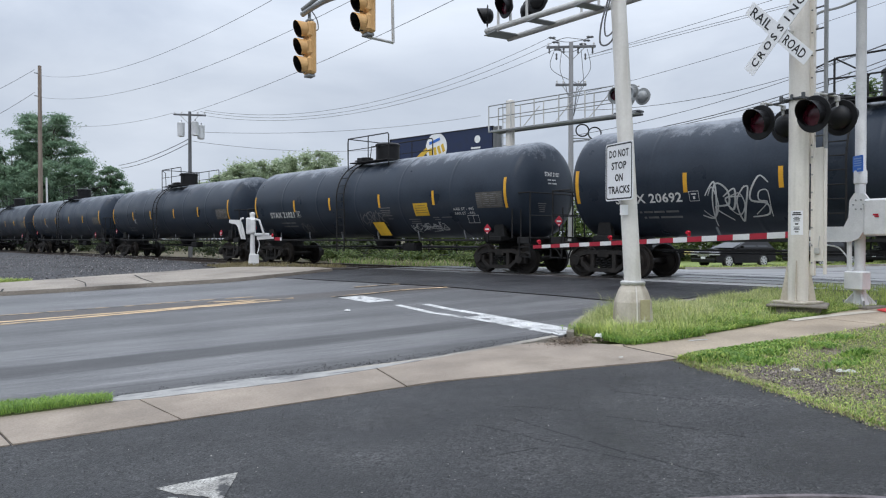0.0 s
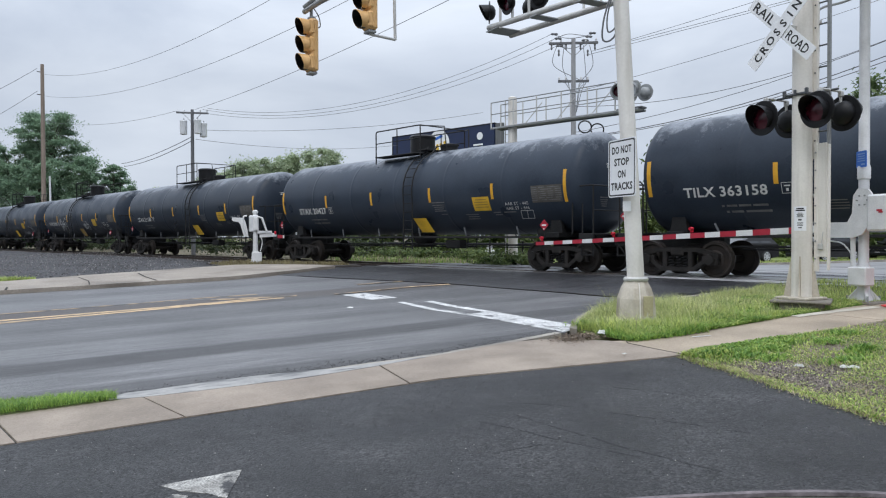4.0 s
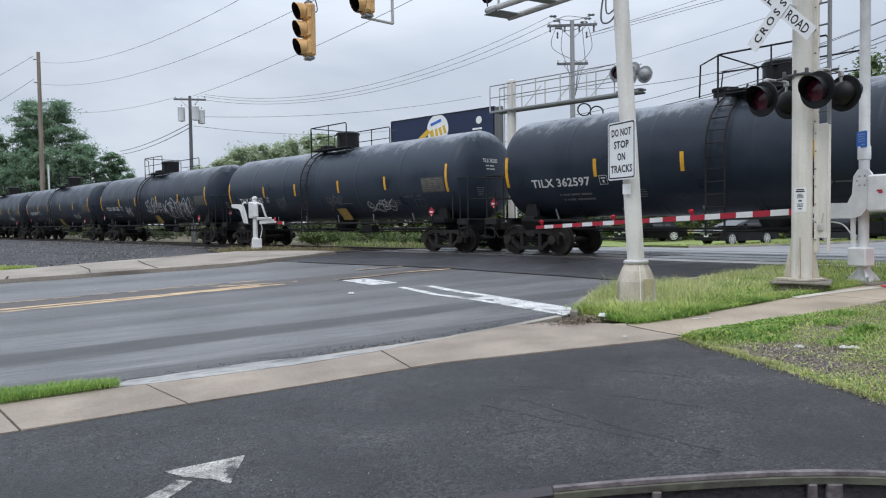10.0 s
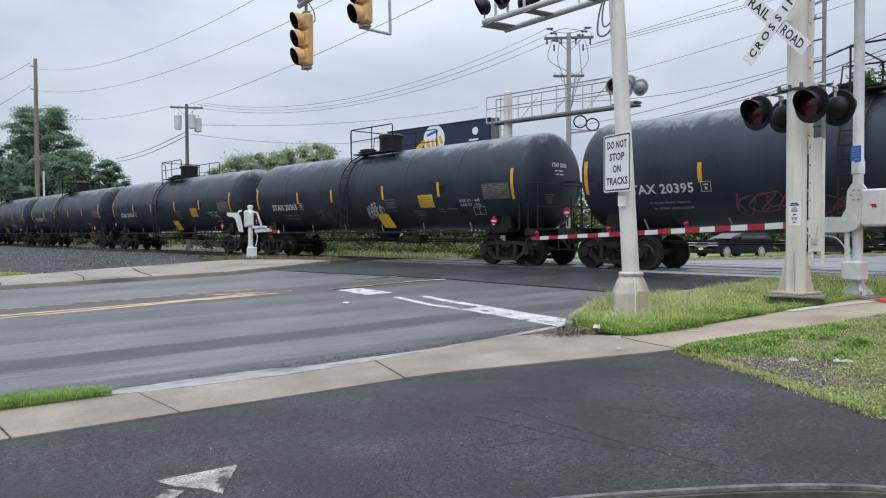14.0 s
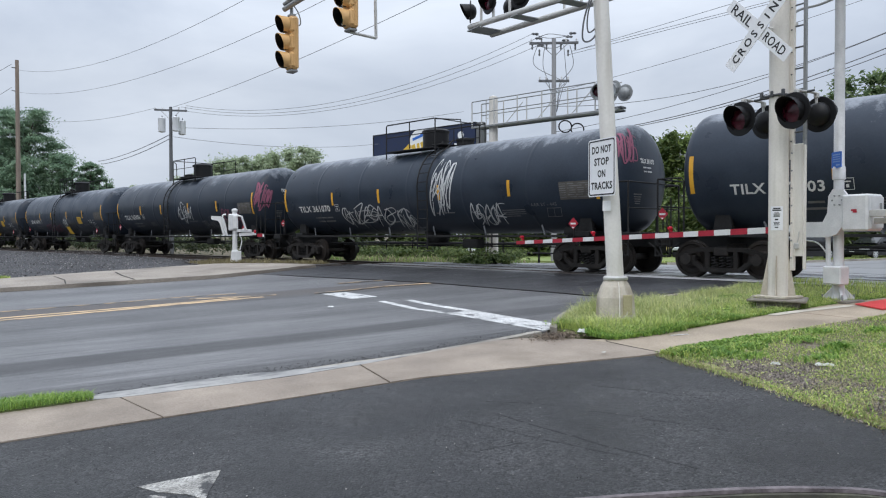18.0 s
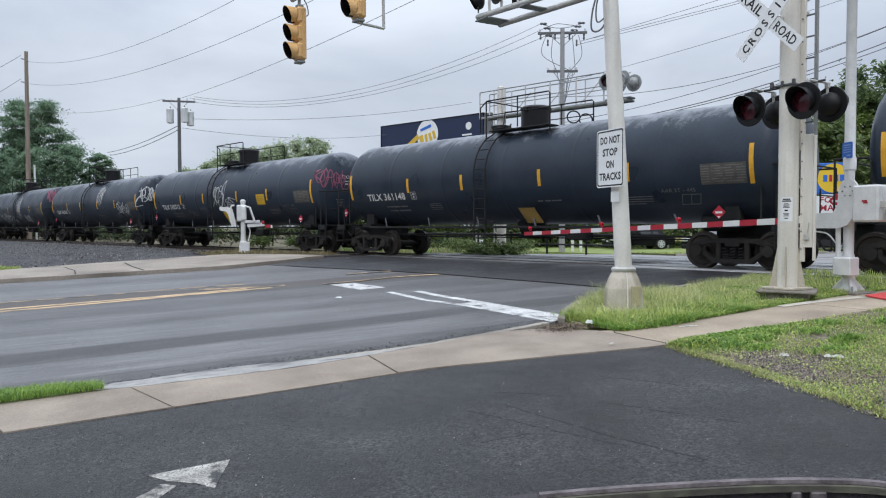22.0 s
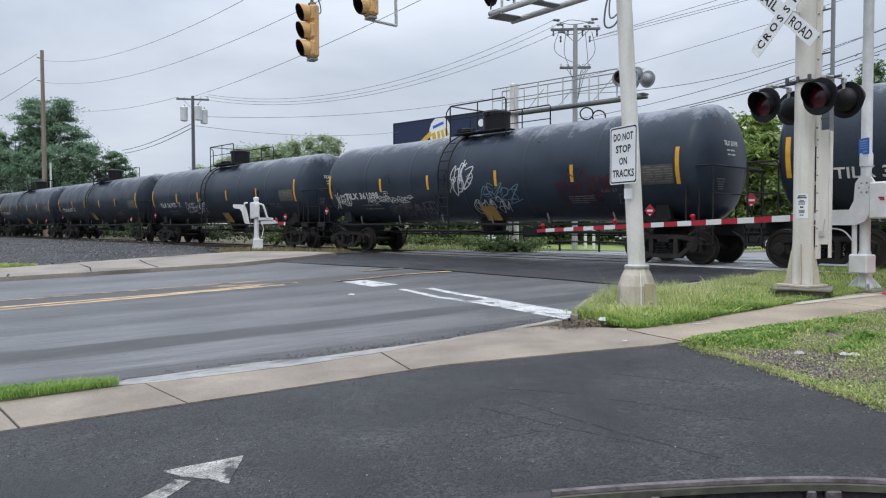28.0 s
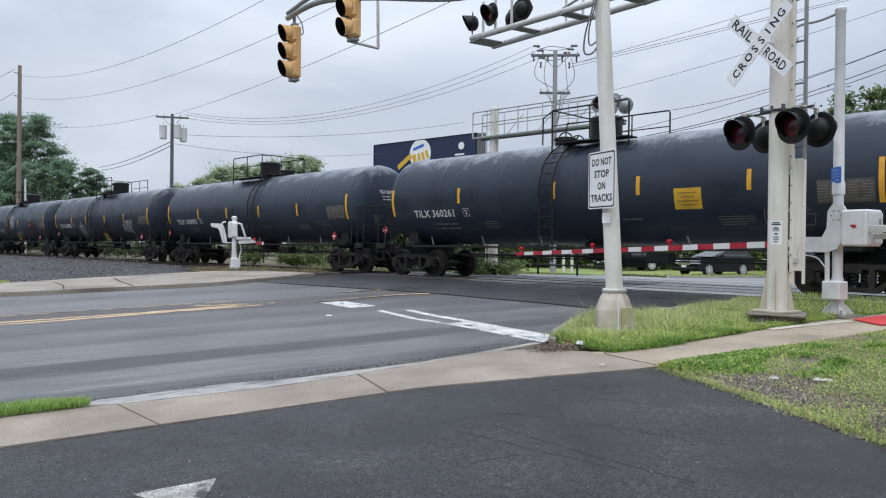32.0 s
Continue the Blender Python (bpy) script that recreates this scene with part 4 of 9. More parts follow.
for pts, w in (([(3.48, 27.2), (3.40, 25.0), (3.43, 22.85)], 0.05), ([(1.6, 26.6), (1.75, 24.5), (1.65, 22.8)], 0.03), ([(-0.35, 23.7), (-0.37, 22.7)], 0.05)):
    stripe("pavement_crack", pts, w, CRACK, "dark open joint in the far pavement", dz=0.122)
g = Geo()
vs = [(a, b, on(ROADF, a, b, 0.046).z) for a, b in ((12.0, 6.35), (15.4, 6.3), (15.4, 6.95), (12.35, 6.98))]
g.add(vs + [(a, b, z - 0.02) for a, b, z in vs], [(0, 1, 2, 3), (0, 4, 5, 1), (1, 5, 6, 2), (2, 6, 7, 3), (3, 7, 4, 0)])
stripe("sidewalk_joint", [(6.78, 7.08), (6.69, 6.97), (6.65, 6.49), (6.64, 6.05)], 0.011, CRACK, "dark open joint between two slabs", dz=0.0235)
stripe("sidewalk_patch", [(10.3, 7.14), (11.2, 7.10), (12.25, 6.98)], 0.18, material("new_pale_concrete", (0.46, 0.42, 0.35), (0.60, 0.56, 0.48), (0.6, 0.8), scale=2, fine=40, bump=0.15), "pale newer concrete along the sidewalk's edge", dz=0.024)
stripe("paint_smear", [(7.66, 6.78), (7.75, 6.76), (7.92, 6.71)], 0.035, ROADWHITE, "worn white smear on the sidewalk", dz=0.0225)
pad = thing("tactile_pad", g, REDPAD, "red tactile warning pad on the sidewalk", "tactile pad", kind="structure", m=ROADF)


# ---- the track ----
def build_track():
    tie = Geo().box((0, 0, 0), (2.6, 0.23, 0.18), 0.012).mesh("tie", material("tie_wood", (0.03, 0.025, 0.02), (0.08, 0.07, 0.06), (0.8, 0.95), scale=5, fine=40, bump=0.5))
    bed = Geo()
    prof = [(-2.7, -0.62), (-1.75, -0.2), (-1.35, -0.185), (1.35, -0.185), (1.75, -0.2), (2.7, -0.62)]
    lengths = steps(-60, 160, 220) + [200, 300, 600]
    vs = []
    for s in lengths:
        for x, z in prof:
            vs.append((TRACK_Q + x, s, z + 0.035 * noise.noise((x * 3, s * 2.1, 0)) if x not in (-2.7, 2.7) else z))
    n = len(prof)
    bed.add(vs, [(i * n + j, i * n + j + 1, (i + 1) * n + j + 1, (i + 1) * n + j) for i in range(len(lengths) - 1) for j in range(n - 1)])
    track = thing("railway_track", bed, GRAVEL, "single railway track on a ballast bed", "railway track", kind="structure", m=TRACKF)
    rail_p = [(-0.065, -0.16), (0.065, -0.16), (0.065, -0.15), (0.012, -0.125), (0.012, -0.05), (0.036, -0.035), (0.036, -0.004), (0.028, 0.0),
              (-0.028, 0.0), (-0.036, -0.004), (-0.036, -0.035), (-0.012, -0.05), (-0.012, -0.125), (-0.065, -0.15)]
    for side in (-0.7525, 0.7525):
        g = Geo().prism(rail_p, -300, 600)
        rail = part("rail", g, material("rail_steel", (0.06, 0.045, 0.038), (0.12, 0.09, 0.075), (0.4, 0.6), metal=0.5, scale=3, fine=40, bump=0.1), track,
                    m=pose(TRACK_Q + side, 0, 0))
        part("rail_head", Geo().box((0, 150, 0.002), (0.045, 900, 0.004)), TREAD, rail, "bright worn running surface")
    # the road's edges on the track: y runs along the track
    for i in range(260):
        s = -30 + i * 0.58
        p = TRACKF @ Vector((TRACK_Q, s, 0))
        b = -0.5 * p.x + 0.866 * p.y
        if 10.6 < b < 26:
            continue
        part("tie", tie, None, track, m=pose(TRACK_Q, s, -0.235))
    # concrete crossing panels, flush with the road
    conc = material("crossing_panel_concrete", (0.32, 0.32, 0.325), (0.52, 0.52, 0.525), (0.3, 0.5), scale=2, fine=40, bump=0.2)
    for k in range(8):
        s0 = -5.4 + k * 2.05
        for x0, w in ((-1.22, 0.80), (0.0, 1.28), (1.22, 0.80)):
            part("crossing_panel", Geo().box((TRACK_Q + x0, s0 + 1, -0.07), (w, 2.02, 0.13), 0.012), conc, track)


build_track()


# ---- the tank cars ----
# a car's space: x along the train, the way it goes; y to the side that the camera sees; z up from the rail. c = 9.05 - x counts from its leading end
AXIS_Z, RAD = 2.66, 1.53


def skin(x, z, off=0.004):
    """A place on the tank's near flank."""
    return (x, math.sqrt(max(RAD * RAD - (z - AXIS_Z) ** 2, 0)) + off, z)


def wrap(flat, faces, x, z, off=0.010, flip=-1, mats=None):
    """Lays a flat pattern (u to the right as seen from outside, v up) on the tank's near flank."""
    return Geo().add([skin(x + flip * u, z + v, off) for u, v in flat], faces)


def band(x, z0, z1, w, off=0.004, n=8, tilt=0.0):
    """A strip from z0 up to z1 that follows the tank, with a little thickness."""
    g, vs = Geo(), []
    for lay in (off, -0.004):
        for i in range(n + 1):
            z = z0 + (z1 - z0) * i / n
            for s in (-1, 1):
                vs.append(skin(x + s * w / 2 + tilt * (i / n - 0.5), z, lay))
    k = 2 * (n + 1)
    fs = []
    for i in range(n):
        a = 2 * i
        fs += [(a, a + 1, a + 3, a + 2), (a, a + 2, k + a + 2, k + a), (a + 1, k + a + 1, k + a + 3, a + 3)]
    fs += [(0, k, k + 1, 1), (2 * n, 2 * n + 1, k + 2 * n + 1, k + 2 * n)]
    return g.add(vs, fs)


def grid_flat(w, h, nu=1, nv=4):
    """A flat rectangle, cut so that it can bend."""
    vs = [(-w / 2 + w * i / nu, -h / 2 + h * j / nv) for i in range(nu + 1) for j in range(nv + 1)]
    fs = [(i * (nv + 1) + j, (i + 1) * (nv + 1) + j, (i + 1) * (nv + 1) + j + 1, i * (nv + 1) + j + 1) for i in range(nu) for j in range(nv)]
    return vs, fs


def hung(x, z, w, h):
    """A stiff panel that leans with its foot to the rear and stands off the curve of the tank; x, z: its middle."""
    top, foot = 1.36, 1.10
    q = [(x + a * w / 2 + 0.19 * h * b, (top if b > 0 else foot) + 0.02 * math.cos(a * 2), z + b * h / 2) for b in (-1, 1) for a in (-1, -0.33, 0.33, 1)]
    back = [(px, py - 0.012, pz) for px, py, pz in q]
    fs = [(k, k + 1, k + 5, k + 4) for k in range(3)] + [(8 + k, 12 + k, 13 + k, 9 + k) for k in range(3)]
    ring = [0, 1, 2, 3, 7, 6, 5, 4]
    fs += [(ring[k], ring[(k + 1) % 8], 8 + ring[(k + 1) % 8], 8 + ring[k]) for k in range(8)]
    return Geo().add(q + back, fs)


def bars_flat(rows):
    """Plain bars (u, v, w, h) in place of writing too small to read."""
    vs, fs = [], []
    for u, v, w, h in rows:
        o = len(vs)
        vs += [(u - w / 2, v - h / 2), (u + w / 2, v - h / 2), (u + w / 2, v + h / 2), (u - w / 2, v + h / 2)]
        fs.append((o, o + 1, o + 2, o + 3))
    return vs, fs


def build_truck(parent, x):
    """A three-piece truck: bolster, two side frames with springs, two wheelsets."""
    bol = Geo().box((0, 0, 0.66), (0.36, 2.2, 0.22), 0.03).lathe([(0.32, 0.76), (0.32, 0.84), (0.2, 0.86)], 16)
    truck = part("truck", bol, TRUCK, parent, "dark cast steel freight truck", pose(x, 0, 0))
    for side in (-1, 1):
        g = Geo()
        y = side * 1.0
        # upper chord, lower chord, columns and pedestal jaws as separate castings of one frame
        up = [(-1.12, 0.50), (-1.12, 0.60), (-0.95, 0.66), (-0.55, 0.76), (0.55, 0.76), (0.95, 0.66), (1.12, 0.60), (1.12, 0.50), (0.92, 0.56), (0.52, 0.65), (-0.52, 0.65), (-0.92, 0.56)]
        lo = [(-0.95, 0.52), (-0.86, 0.56), (-0.44, 0.26), (0.44, 0.26), (0.86, 0.56), (0.95, 0.52), (0.48, 0.15), (-0.48, 0.15)]
        g.prism(up, y - 0.09, y + 0.09).prism(lo, y - 0.10, y + 0.10)
        for cx in (-0.36, 0.36):
            g.box((cx, y, 0.46), (0.13, 0.17, 0.44), 0.02)
        for cx in (-0.89, 0.89):
            g.box((cx - 0.17 * (1 if cx > 0 else -1), y, 0.46), (0.09, 0.16, 0.2), 0.015)
            g.box((cx + 0.16 * (1 if cx > 0 else -1), y, 0.44), (0.09, 0.16, 0.24), 0.015)
        fr = part("side_frame", g, TRUCK, truck, "", smooth=False)
        sp = Geo()
        for k in (-0.2, 0.0, 0.2):
            hel = [(k + 0.07 * math.cos(a), y + 0.07 * math.sin(a), 0.27 + 0.30 * i / 24) for i, a in enumerate([j * 2 * math.pi / 6 for j in range(25)])]
            sp.tube(hel, 0.018, 5)
        part("spring_nest", sp, UNDER, truck)
        for cx in (-0.89, 0.89):
            part("axle_bearing", Geo().lathe([(0.05, -0.16), (0.135, -0.15), (0.15, -0.06), (0.15, 0.06), (0.12, 0.1)], 16, "y", m=pose(cx, y + side * 0.02, 0.457, 0, 0, 0 if side < 0 else 180)),
                 TRUCK, truck, smooth=True)
    brake = Geo()
    for cx in (-0.42, 0.42):
        brake.box((cx, 0, 0.42), (0.07, 1.5, 0.1), 0.015)
        for side in (-1, 1):
            brake.box((cx + 0.03 * (1 if cx > 0 else -1), side * 0.74, 0.45), (0.08, 0.09, 0.3), 0.02)
    part("brake_beam", brake, TRUCK, truck)
    for cx in (-0.89, 0.89):
        ax = Geo().lathe([(0.07, -1.0), (0.07, -0.84), (0.09, -0.8), (0.085, 0), (0.09, 0.8), (0.07, 0.84), (0.07, 1.0)], 14, "y")
        for side in (-1, 1):
            prof = [(0.10, 0.815), (0.19, 0.815), (0.24, 0.775), (0.36, 0.785), (0.385, 0.82), (0.452, 0.82), (0.457, 0.735), (0.46, 0.70), (0.485, 0.695), (0.485, 0.672), (0.40, 0.672), (0.36, 0.72), (0.24, 0.72), (0.19, 0.69), (0.10, 0.69)]
            ax.lathe([(r, side * h) for r, h in prof], 26, "y")
        ws = part("wheelset", ax, WHEEL, truck, "rusty steel wheelset with bright treads", smooth=True)
        ws.matrix_parent_inverse = pose(cx, 0, 0.457)
        ws["roller"] = 1
    return truck


def line_part(name, geo, mats, parent, label=""):
    """Small print, joined: too fine to pick apart."""
    return part(name, geo, mats, parent, label, kind="stuff")


def build_car():
    """One tank car with all that every car has."""
    car = root("tank_car", "black railway tank car", "tank car", "tank cars of the train")
    # shell with dished heads and slightly proud weld seams
    prof = []
    for i in range(9):
        a = math.pi / 2 * i / 8
        prof.append((RAD * math.sin(a) + 0.001, -7.95 - 0.52 * math.cos(a)))
    for x in (-5.3, -2.65, 0.0, 2.65, 5.3):
        prof += [(RAD, x - 0.10), (RAD, x - 0.05), (RAD + 0.006, x - 0.03), (RAD + 0.006, x + 0.03), (RAD, x + 0.05), (RAD, x + 0.10)]
    prof.insert(9, (RAD, -7.80))
    prof.append((RAD, 7.55))
    prof += [(r, -h - 0.29) for r, h in reversed(prof[:9])]
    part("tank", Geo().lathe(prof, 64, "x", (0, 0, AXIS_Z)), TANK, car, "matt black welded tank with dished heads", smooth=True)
    # stub sills, bolsters, end platforms
    for e in (-1, 1):
        part("stub_sill", Geo().box((e * 7.55, 0, 0.92), (2.6, 0.36, 0.36), 0.02).box((e * 7.05, 0, 1.10), (0.5, 2.5, 0.16), 0.02)
             .prism([(-0.25, 1.15), (0.25, 1.15), (0.18, 1.55), (-0.18, 1.55)], -1.05, -0.9, m=pose(e * 7.05, 0, 0))
             .prism([(-0.25, 1.15), (0.25, 1.15), (0.18, 1.55), (-0.18, 1.55)], 0.9, 1.05, m=pose(e * 7.05, 0, 0)), UNDER, car)
        part("end_platform", Geo().box((e * 8.42, 0, 1.12), (0.5, 2.9, 0.05), 0.01).box((e * 8.42, 1.42, 1.03), (0.5, 0.06, 0.16)).box((e * 8.42, -1.42, 1.03), (0.5, 0.06, 0.16)), UNDER, car)
        cp = Geo().box((e * 8.75, 0, 0.88), (0.5, 0.16, 0.16), 0.03).box((e * 8.97, 0.04, 0.88), (0.16, 0.24, 0.28), 0.04)
        part("coupler", cp, TRUCK, car)
        part("air_hose", Geo().tube([(e * 8.6, 0.28, 0.85), (e * 8.8, 0.28, 0.72), (e * 8.92, 0.22, 0.5), (e * 9.02, 0.12, 0.48)], 0.025, 6), RUBBER, car)
        # end rail with posts, steps
        g = Geo()
        for y in (-1.38, 1.38):
            g.tube([(e * 7.9, y, 1.12), (e * 7.9, y, 2.42), (e * 7.98, y, 2.5), (e * 8.62, y, 2.5)], 0.024, 6)
            g.tube([(e * 8.62, y, 1.12), (e * 8.62, y, 2.5)], 0.024, 6)
            g.tube([(e * 8.25, y, 1.12), (e * 8.25, y, 2.0)], 0.02, 6)
        g.tube([(e * 8.62, -1.38, 2.5), (e * 8.62, 1.38, 2.5)], 0.022, 6).tube([(e * 8.62, -1.38, 1.8), (e * 8.62, 1.38, 1.8)], 0.018, 6)
        part("end_rail", g, UNDER, car)
        for y in (-1, 1):
            g = Geo()
            for k in (-0.2, 0.2):
                g.box((e * 8.45 + k, y * 1.43, 0.82), (0.03, 0.04, 0.62))
            for z in (0.54, 0.84):
                g.box((e * 8.45, y * 1.43, z), (0.42, 0.09, 0.03))
            part("step", g, UNDER, car)
    # running rail along the foot of the tank with slanting stays
    for y in (-1, 1):
        part("side_rail", Geo().box((0, y * 1.38, 1.045), (13.4, 0.07, 0.07), 0.008), UNDER, car)
        for k in range(6):
            x = -5.8 + k * 2.32
            part("stay", Geo().box((0, 0, 0.17), (0.045, 0.025, 0.42), m=Matrix.Translation((x, y * 1.27, 1.06)) @ pose(0, 0, 0, 14 * y, 32, 0)), IRON, car)
    part("outlet", Geo().lathe([(0.30, 0.68), (0.34, 0.80), (0.42, 0.95), (0.5, 1.2)], 18).box((0, 0, 0.78), (0.9, 0.5, 0.1), 0.02).box((0.36, 0.5, 0.8), (0.06, 0.9, 0.06)), UNDER, car, "bottom outlet valve")
    part("air_reservoir", Geo().lathe([(0.05, -0.5), (0.2, -0.46), (0.23, -0.4), (0.23, 0.4), (0.2, 0.46), (0.05, 0.5)], 16, "x", (-6.6, 0.62, 1.16)), UNDER, car, smooth=True)
    part("brake_rigging", Geo().tube([(-6, 0.35, 0.78), (6, 0.35, 0.78)], 0.03, 6).tube([(-6, -0.3, 0.7), (6, -0.3, 0.7)], 0.022, 6).box((-2.2, 0.5, 0.8), (0.7, 0.4, 0.3), 0.04), UNDER, car)
    # ladders over the flanks
    for y in (-1, 1):
        g = Geo()
        for dx in (-0.24, 0.24):
            pts = []
            for i in range(15):
                z = 0.62 + 3.75 * i / 14
                t = max(min((z - AXIS_Z) / RAD, 0.985), -0.2)
                pts.append((dx, y * (RAD * math.sqrt(1 - t * t) + 0.13 if z > 1.6 else 1.50 + 0.13), z))
            g.tube(pts, 0.026, 6)
        for i in range(12):
            z = 0.70 + 0.31 * i
            t = max(min((z - AXIS_Z) / RAD, 0.985), -0.2)
            yy = y * (RAD * math.sqrt(1 - t * t) + 0.13 if z > 1.6 else 1.63)
            g.tube([(-0.24, yy, z), (0.24, yy, z)], 0.016, 5)
        part("ladder", g, UNDER, car, m=pose(0.82, 0, 0))
    # top platform, housing, rails
    top = AXIS_Z + RAD
    part("fitting_housing", Geo().lathe([(0.47, top - 0.08), (0.47, top + 0.58), (0.50, top + 0.58), (0.50, top + 0.64), (0.43, top + 0.70), (0.2, top + 0.73)], 28, "z", (-0.12, 0, 0))
         .box((-0.12, 0.51, top + 0.58), (0.14, 0.1, 0.12), 0.01).lathe([(0.58, top - 0.06), (0.58, top + 0.03)], 28, "z", (-0.12, 0, 0)), BLACK, car, "black valve housing with a hinged lid", smooth=True)
    part("platform", Geo().box((-0.35, 0.92, top - 0.10), (2.4, 0.50, 0.04), 0.01).box((-0.35, -0.92, top - 0.10), (2.4, 0.50, 0.04), 0.01)
         .box((0.75, 0, top + 0.03), (0.5, 1.6, 0.05), 0.01), UNDER, car)
    g = Geo()
    for y in (-1.12, 1.12):
        g.tube([(-1.55, y, top - 0.35), (-1.55, y, top + 0.82), (-1.5, y, top + 0.88), (0.95, y, top + 0.88), (1.0, y, top + 0.82), (1.0, y, top - 0.35)], 0.024, 6)
        g.tube([(-1.55, y, top + 0.42), (1.0, y, top + 0.42)], 0.018, 6).tube([(-0.3, y, top - 0.05), (-0.3, y, top + 0.88)], 0.02, 6)
        g.tube([(1.0, y, top + 0.86), (1.72, y * 0.55, top + 0.80), (1.78, y * 0.5, top - 0.02)], 0.022, 6)
    g.tube([(1.0, -1.12, top + 0.88), (1.0, 1.12, top + 0.88)], 0.02, 6)
    part("platform_rail", g, UNDER, car)
    part("manway", Geo().lathe([(0.30, top - 0.05), (0.30, top + 0.16), (0.34, top + 0.16), (0.34, top + 0.22), (0.1, top + 0.27)], 18, "z", (1.35, 0, 0)), UNDER, car, smooth=True)
    for e in (-1, 1):
        build_truck(car, e * 7.08)
    # reflective tape, stencils, panels and placards of the near flank
    part("end_tape", band(7.64, 2.08, 3.0, 0.11), TAPE, car, "long yellow reflective strip")
    part("end_tape", band(-7.72, 2.06, 3.0, 0.11), TAPE, car, "long yellow reflective strip")
    line_part("small_stencil", wrap(*bars_flat([(-0.42, 0.05, 0.07, 0.05), (-0.2, 0.05, 0.26, 0.05), (0.12, 0.05, 0.3, 0.05), (0.5, 0.05, 0.36, 0.05), (-0.34, -0.09, 0.07, 0.05), (-0.1, -0.09, 0.3, 0.05), (0.42, -0.09, 0.62, 0.05)]), 5.32, 1.74), FADED, car)
    line_part("class_box", wrap(*bars_flat([(0, 0.12, 0.26, 0.012), (0, -0.12, 0.26, 0.012), (-0.125, 0, 0.012, 0.25), (0.125, 0, 0.012, 0.25), (0, 0.05, 0.14, 0.03), (0, -0.04, 0.06, 0.07)]), 4.14, 2.15), LETTER, car)
    part("data_panel", wrap(*grid_flat(1.14, 0.50, 1, 5), -7.03, 2.33, 0.008), PANEL_GREY, car, "weathered grey data panel")
    rows = [(random.choice((-1, 1)) * 0.03 + u, 0.19 - 0.062 * k, 0.22, 0.02) for k in range(7) for u in (-0.42, -0.14, 0.14, 0.42)]
    line_part("fine_print", wrap(*bars_flat(rows), -7.03, 2.33, 0.012), FADED, car)
    for x, y, z, yaw in ((-6.93, 0.0, 1.40, 0), (8.72, 0.95, 1.62, 90)):
        pl = Geo().prism([(0, -0.165), (0.165, 0), (0, 0.165), (-0.165, 0)], -0.006, 0.006)
        stripes = Geo().prism([(0, -0.14), (0.04, -0.10), (-0.04, -0.10)], 0.007, 0.011)
        white = Geo().prism([(-0.085, -0.03), (0.085, -0.03), (0.085, 0.02), (-0.085, 0.02)], 0.007, 0.010)
        pm = pose(x, 1.47 if yaw == 0 else y, z, 0, 0, 0 if yaw == 0 else 0)
        hold = part("placard", pl, RED, car, "red diamond hazard placard", pm)
        part("placard_band", white, WHITE, hold)
        part("placard_mark", stripes, SIGNWHITE, hold)
        part("placard_post", Geo().box((0, -0.03, -0.16), (0.03, 0.03, 0.5)), UNDER, hold)
    return car


SPEED_ROWS = [(0.5 * k) for k in range(65)]
CAR_TURN = PHI + 90


# slack running in and out between the cars
SLACK = [(0, 0), (3, 0.02), (7, -0.15), (14, 0), (18, 0.04), (21, 0.07), (25, 0.11), (29, 0.10), (31, 0.02), (32, 0)]


def run(t):
    """How far the train has gone along the track at t, for the car whose leading end is counted 0."""
    return 2.8 + 12.67 * (t - 16) - 0.413 * 8 * ((t - 16) / 16) ** 2 + lerp(SLACK, t)


def car_pose(m, t):
    s = run(t) + 18.1 * m - 9.05
    p = N_AX * TRACK_Q + D_AX * s
    return pose(p.x, p.y, 0.0, 0, 0, CAR_TURN)


NUMBERS = {13: "STAX 21021", 12: "STAX 20692", 11: "STAX 21130", 10: "STAX 20427", 9: "TILX 363158", 8: "TILX 362535", 7: "TILX 361125", 6: "TILX 362562", 5: "TILX 362597",
           4: "STAX 20590", 3: "STAX 20365", 2: "STAX 20395", 1: "TILX 363096", 0: "TILX 361070", -1: "TILX 362603", -2: "TILX 360312", -3: "TILX 361148", -4: "TILX 362690",
           -5: "TILX 361037", -6: "TILX 361975", -7: "TILX 361098", -8: "TILX 362702", -9: "TILX 363093", -10: "TILX 360261"}
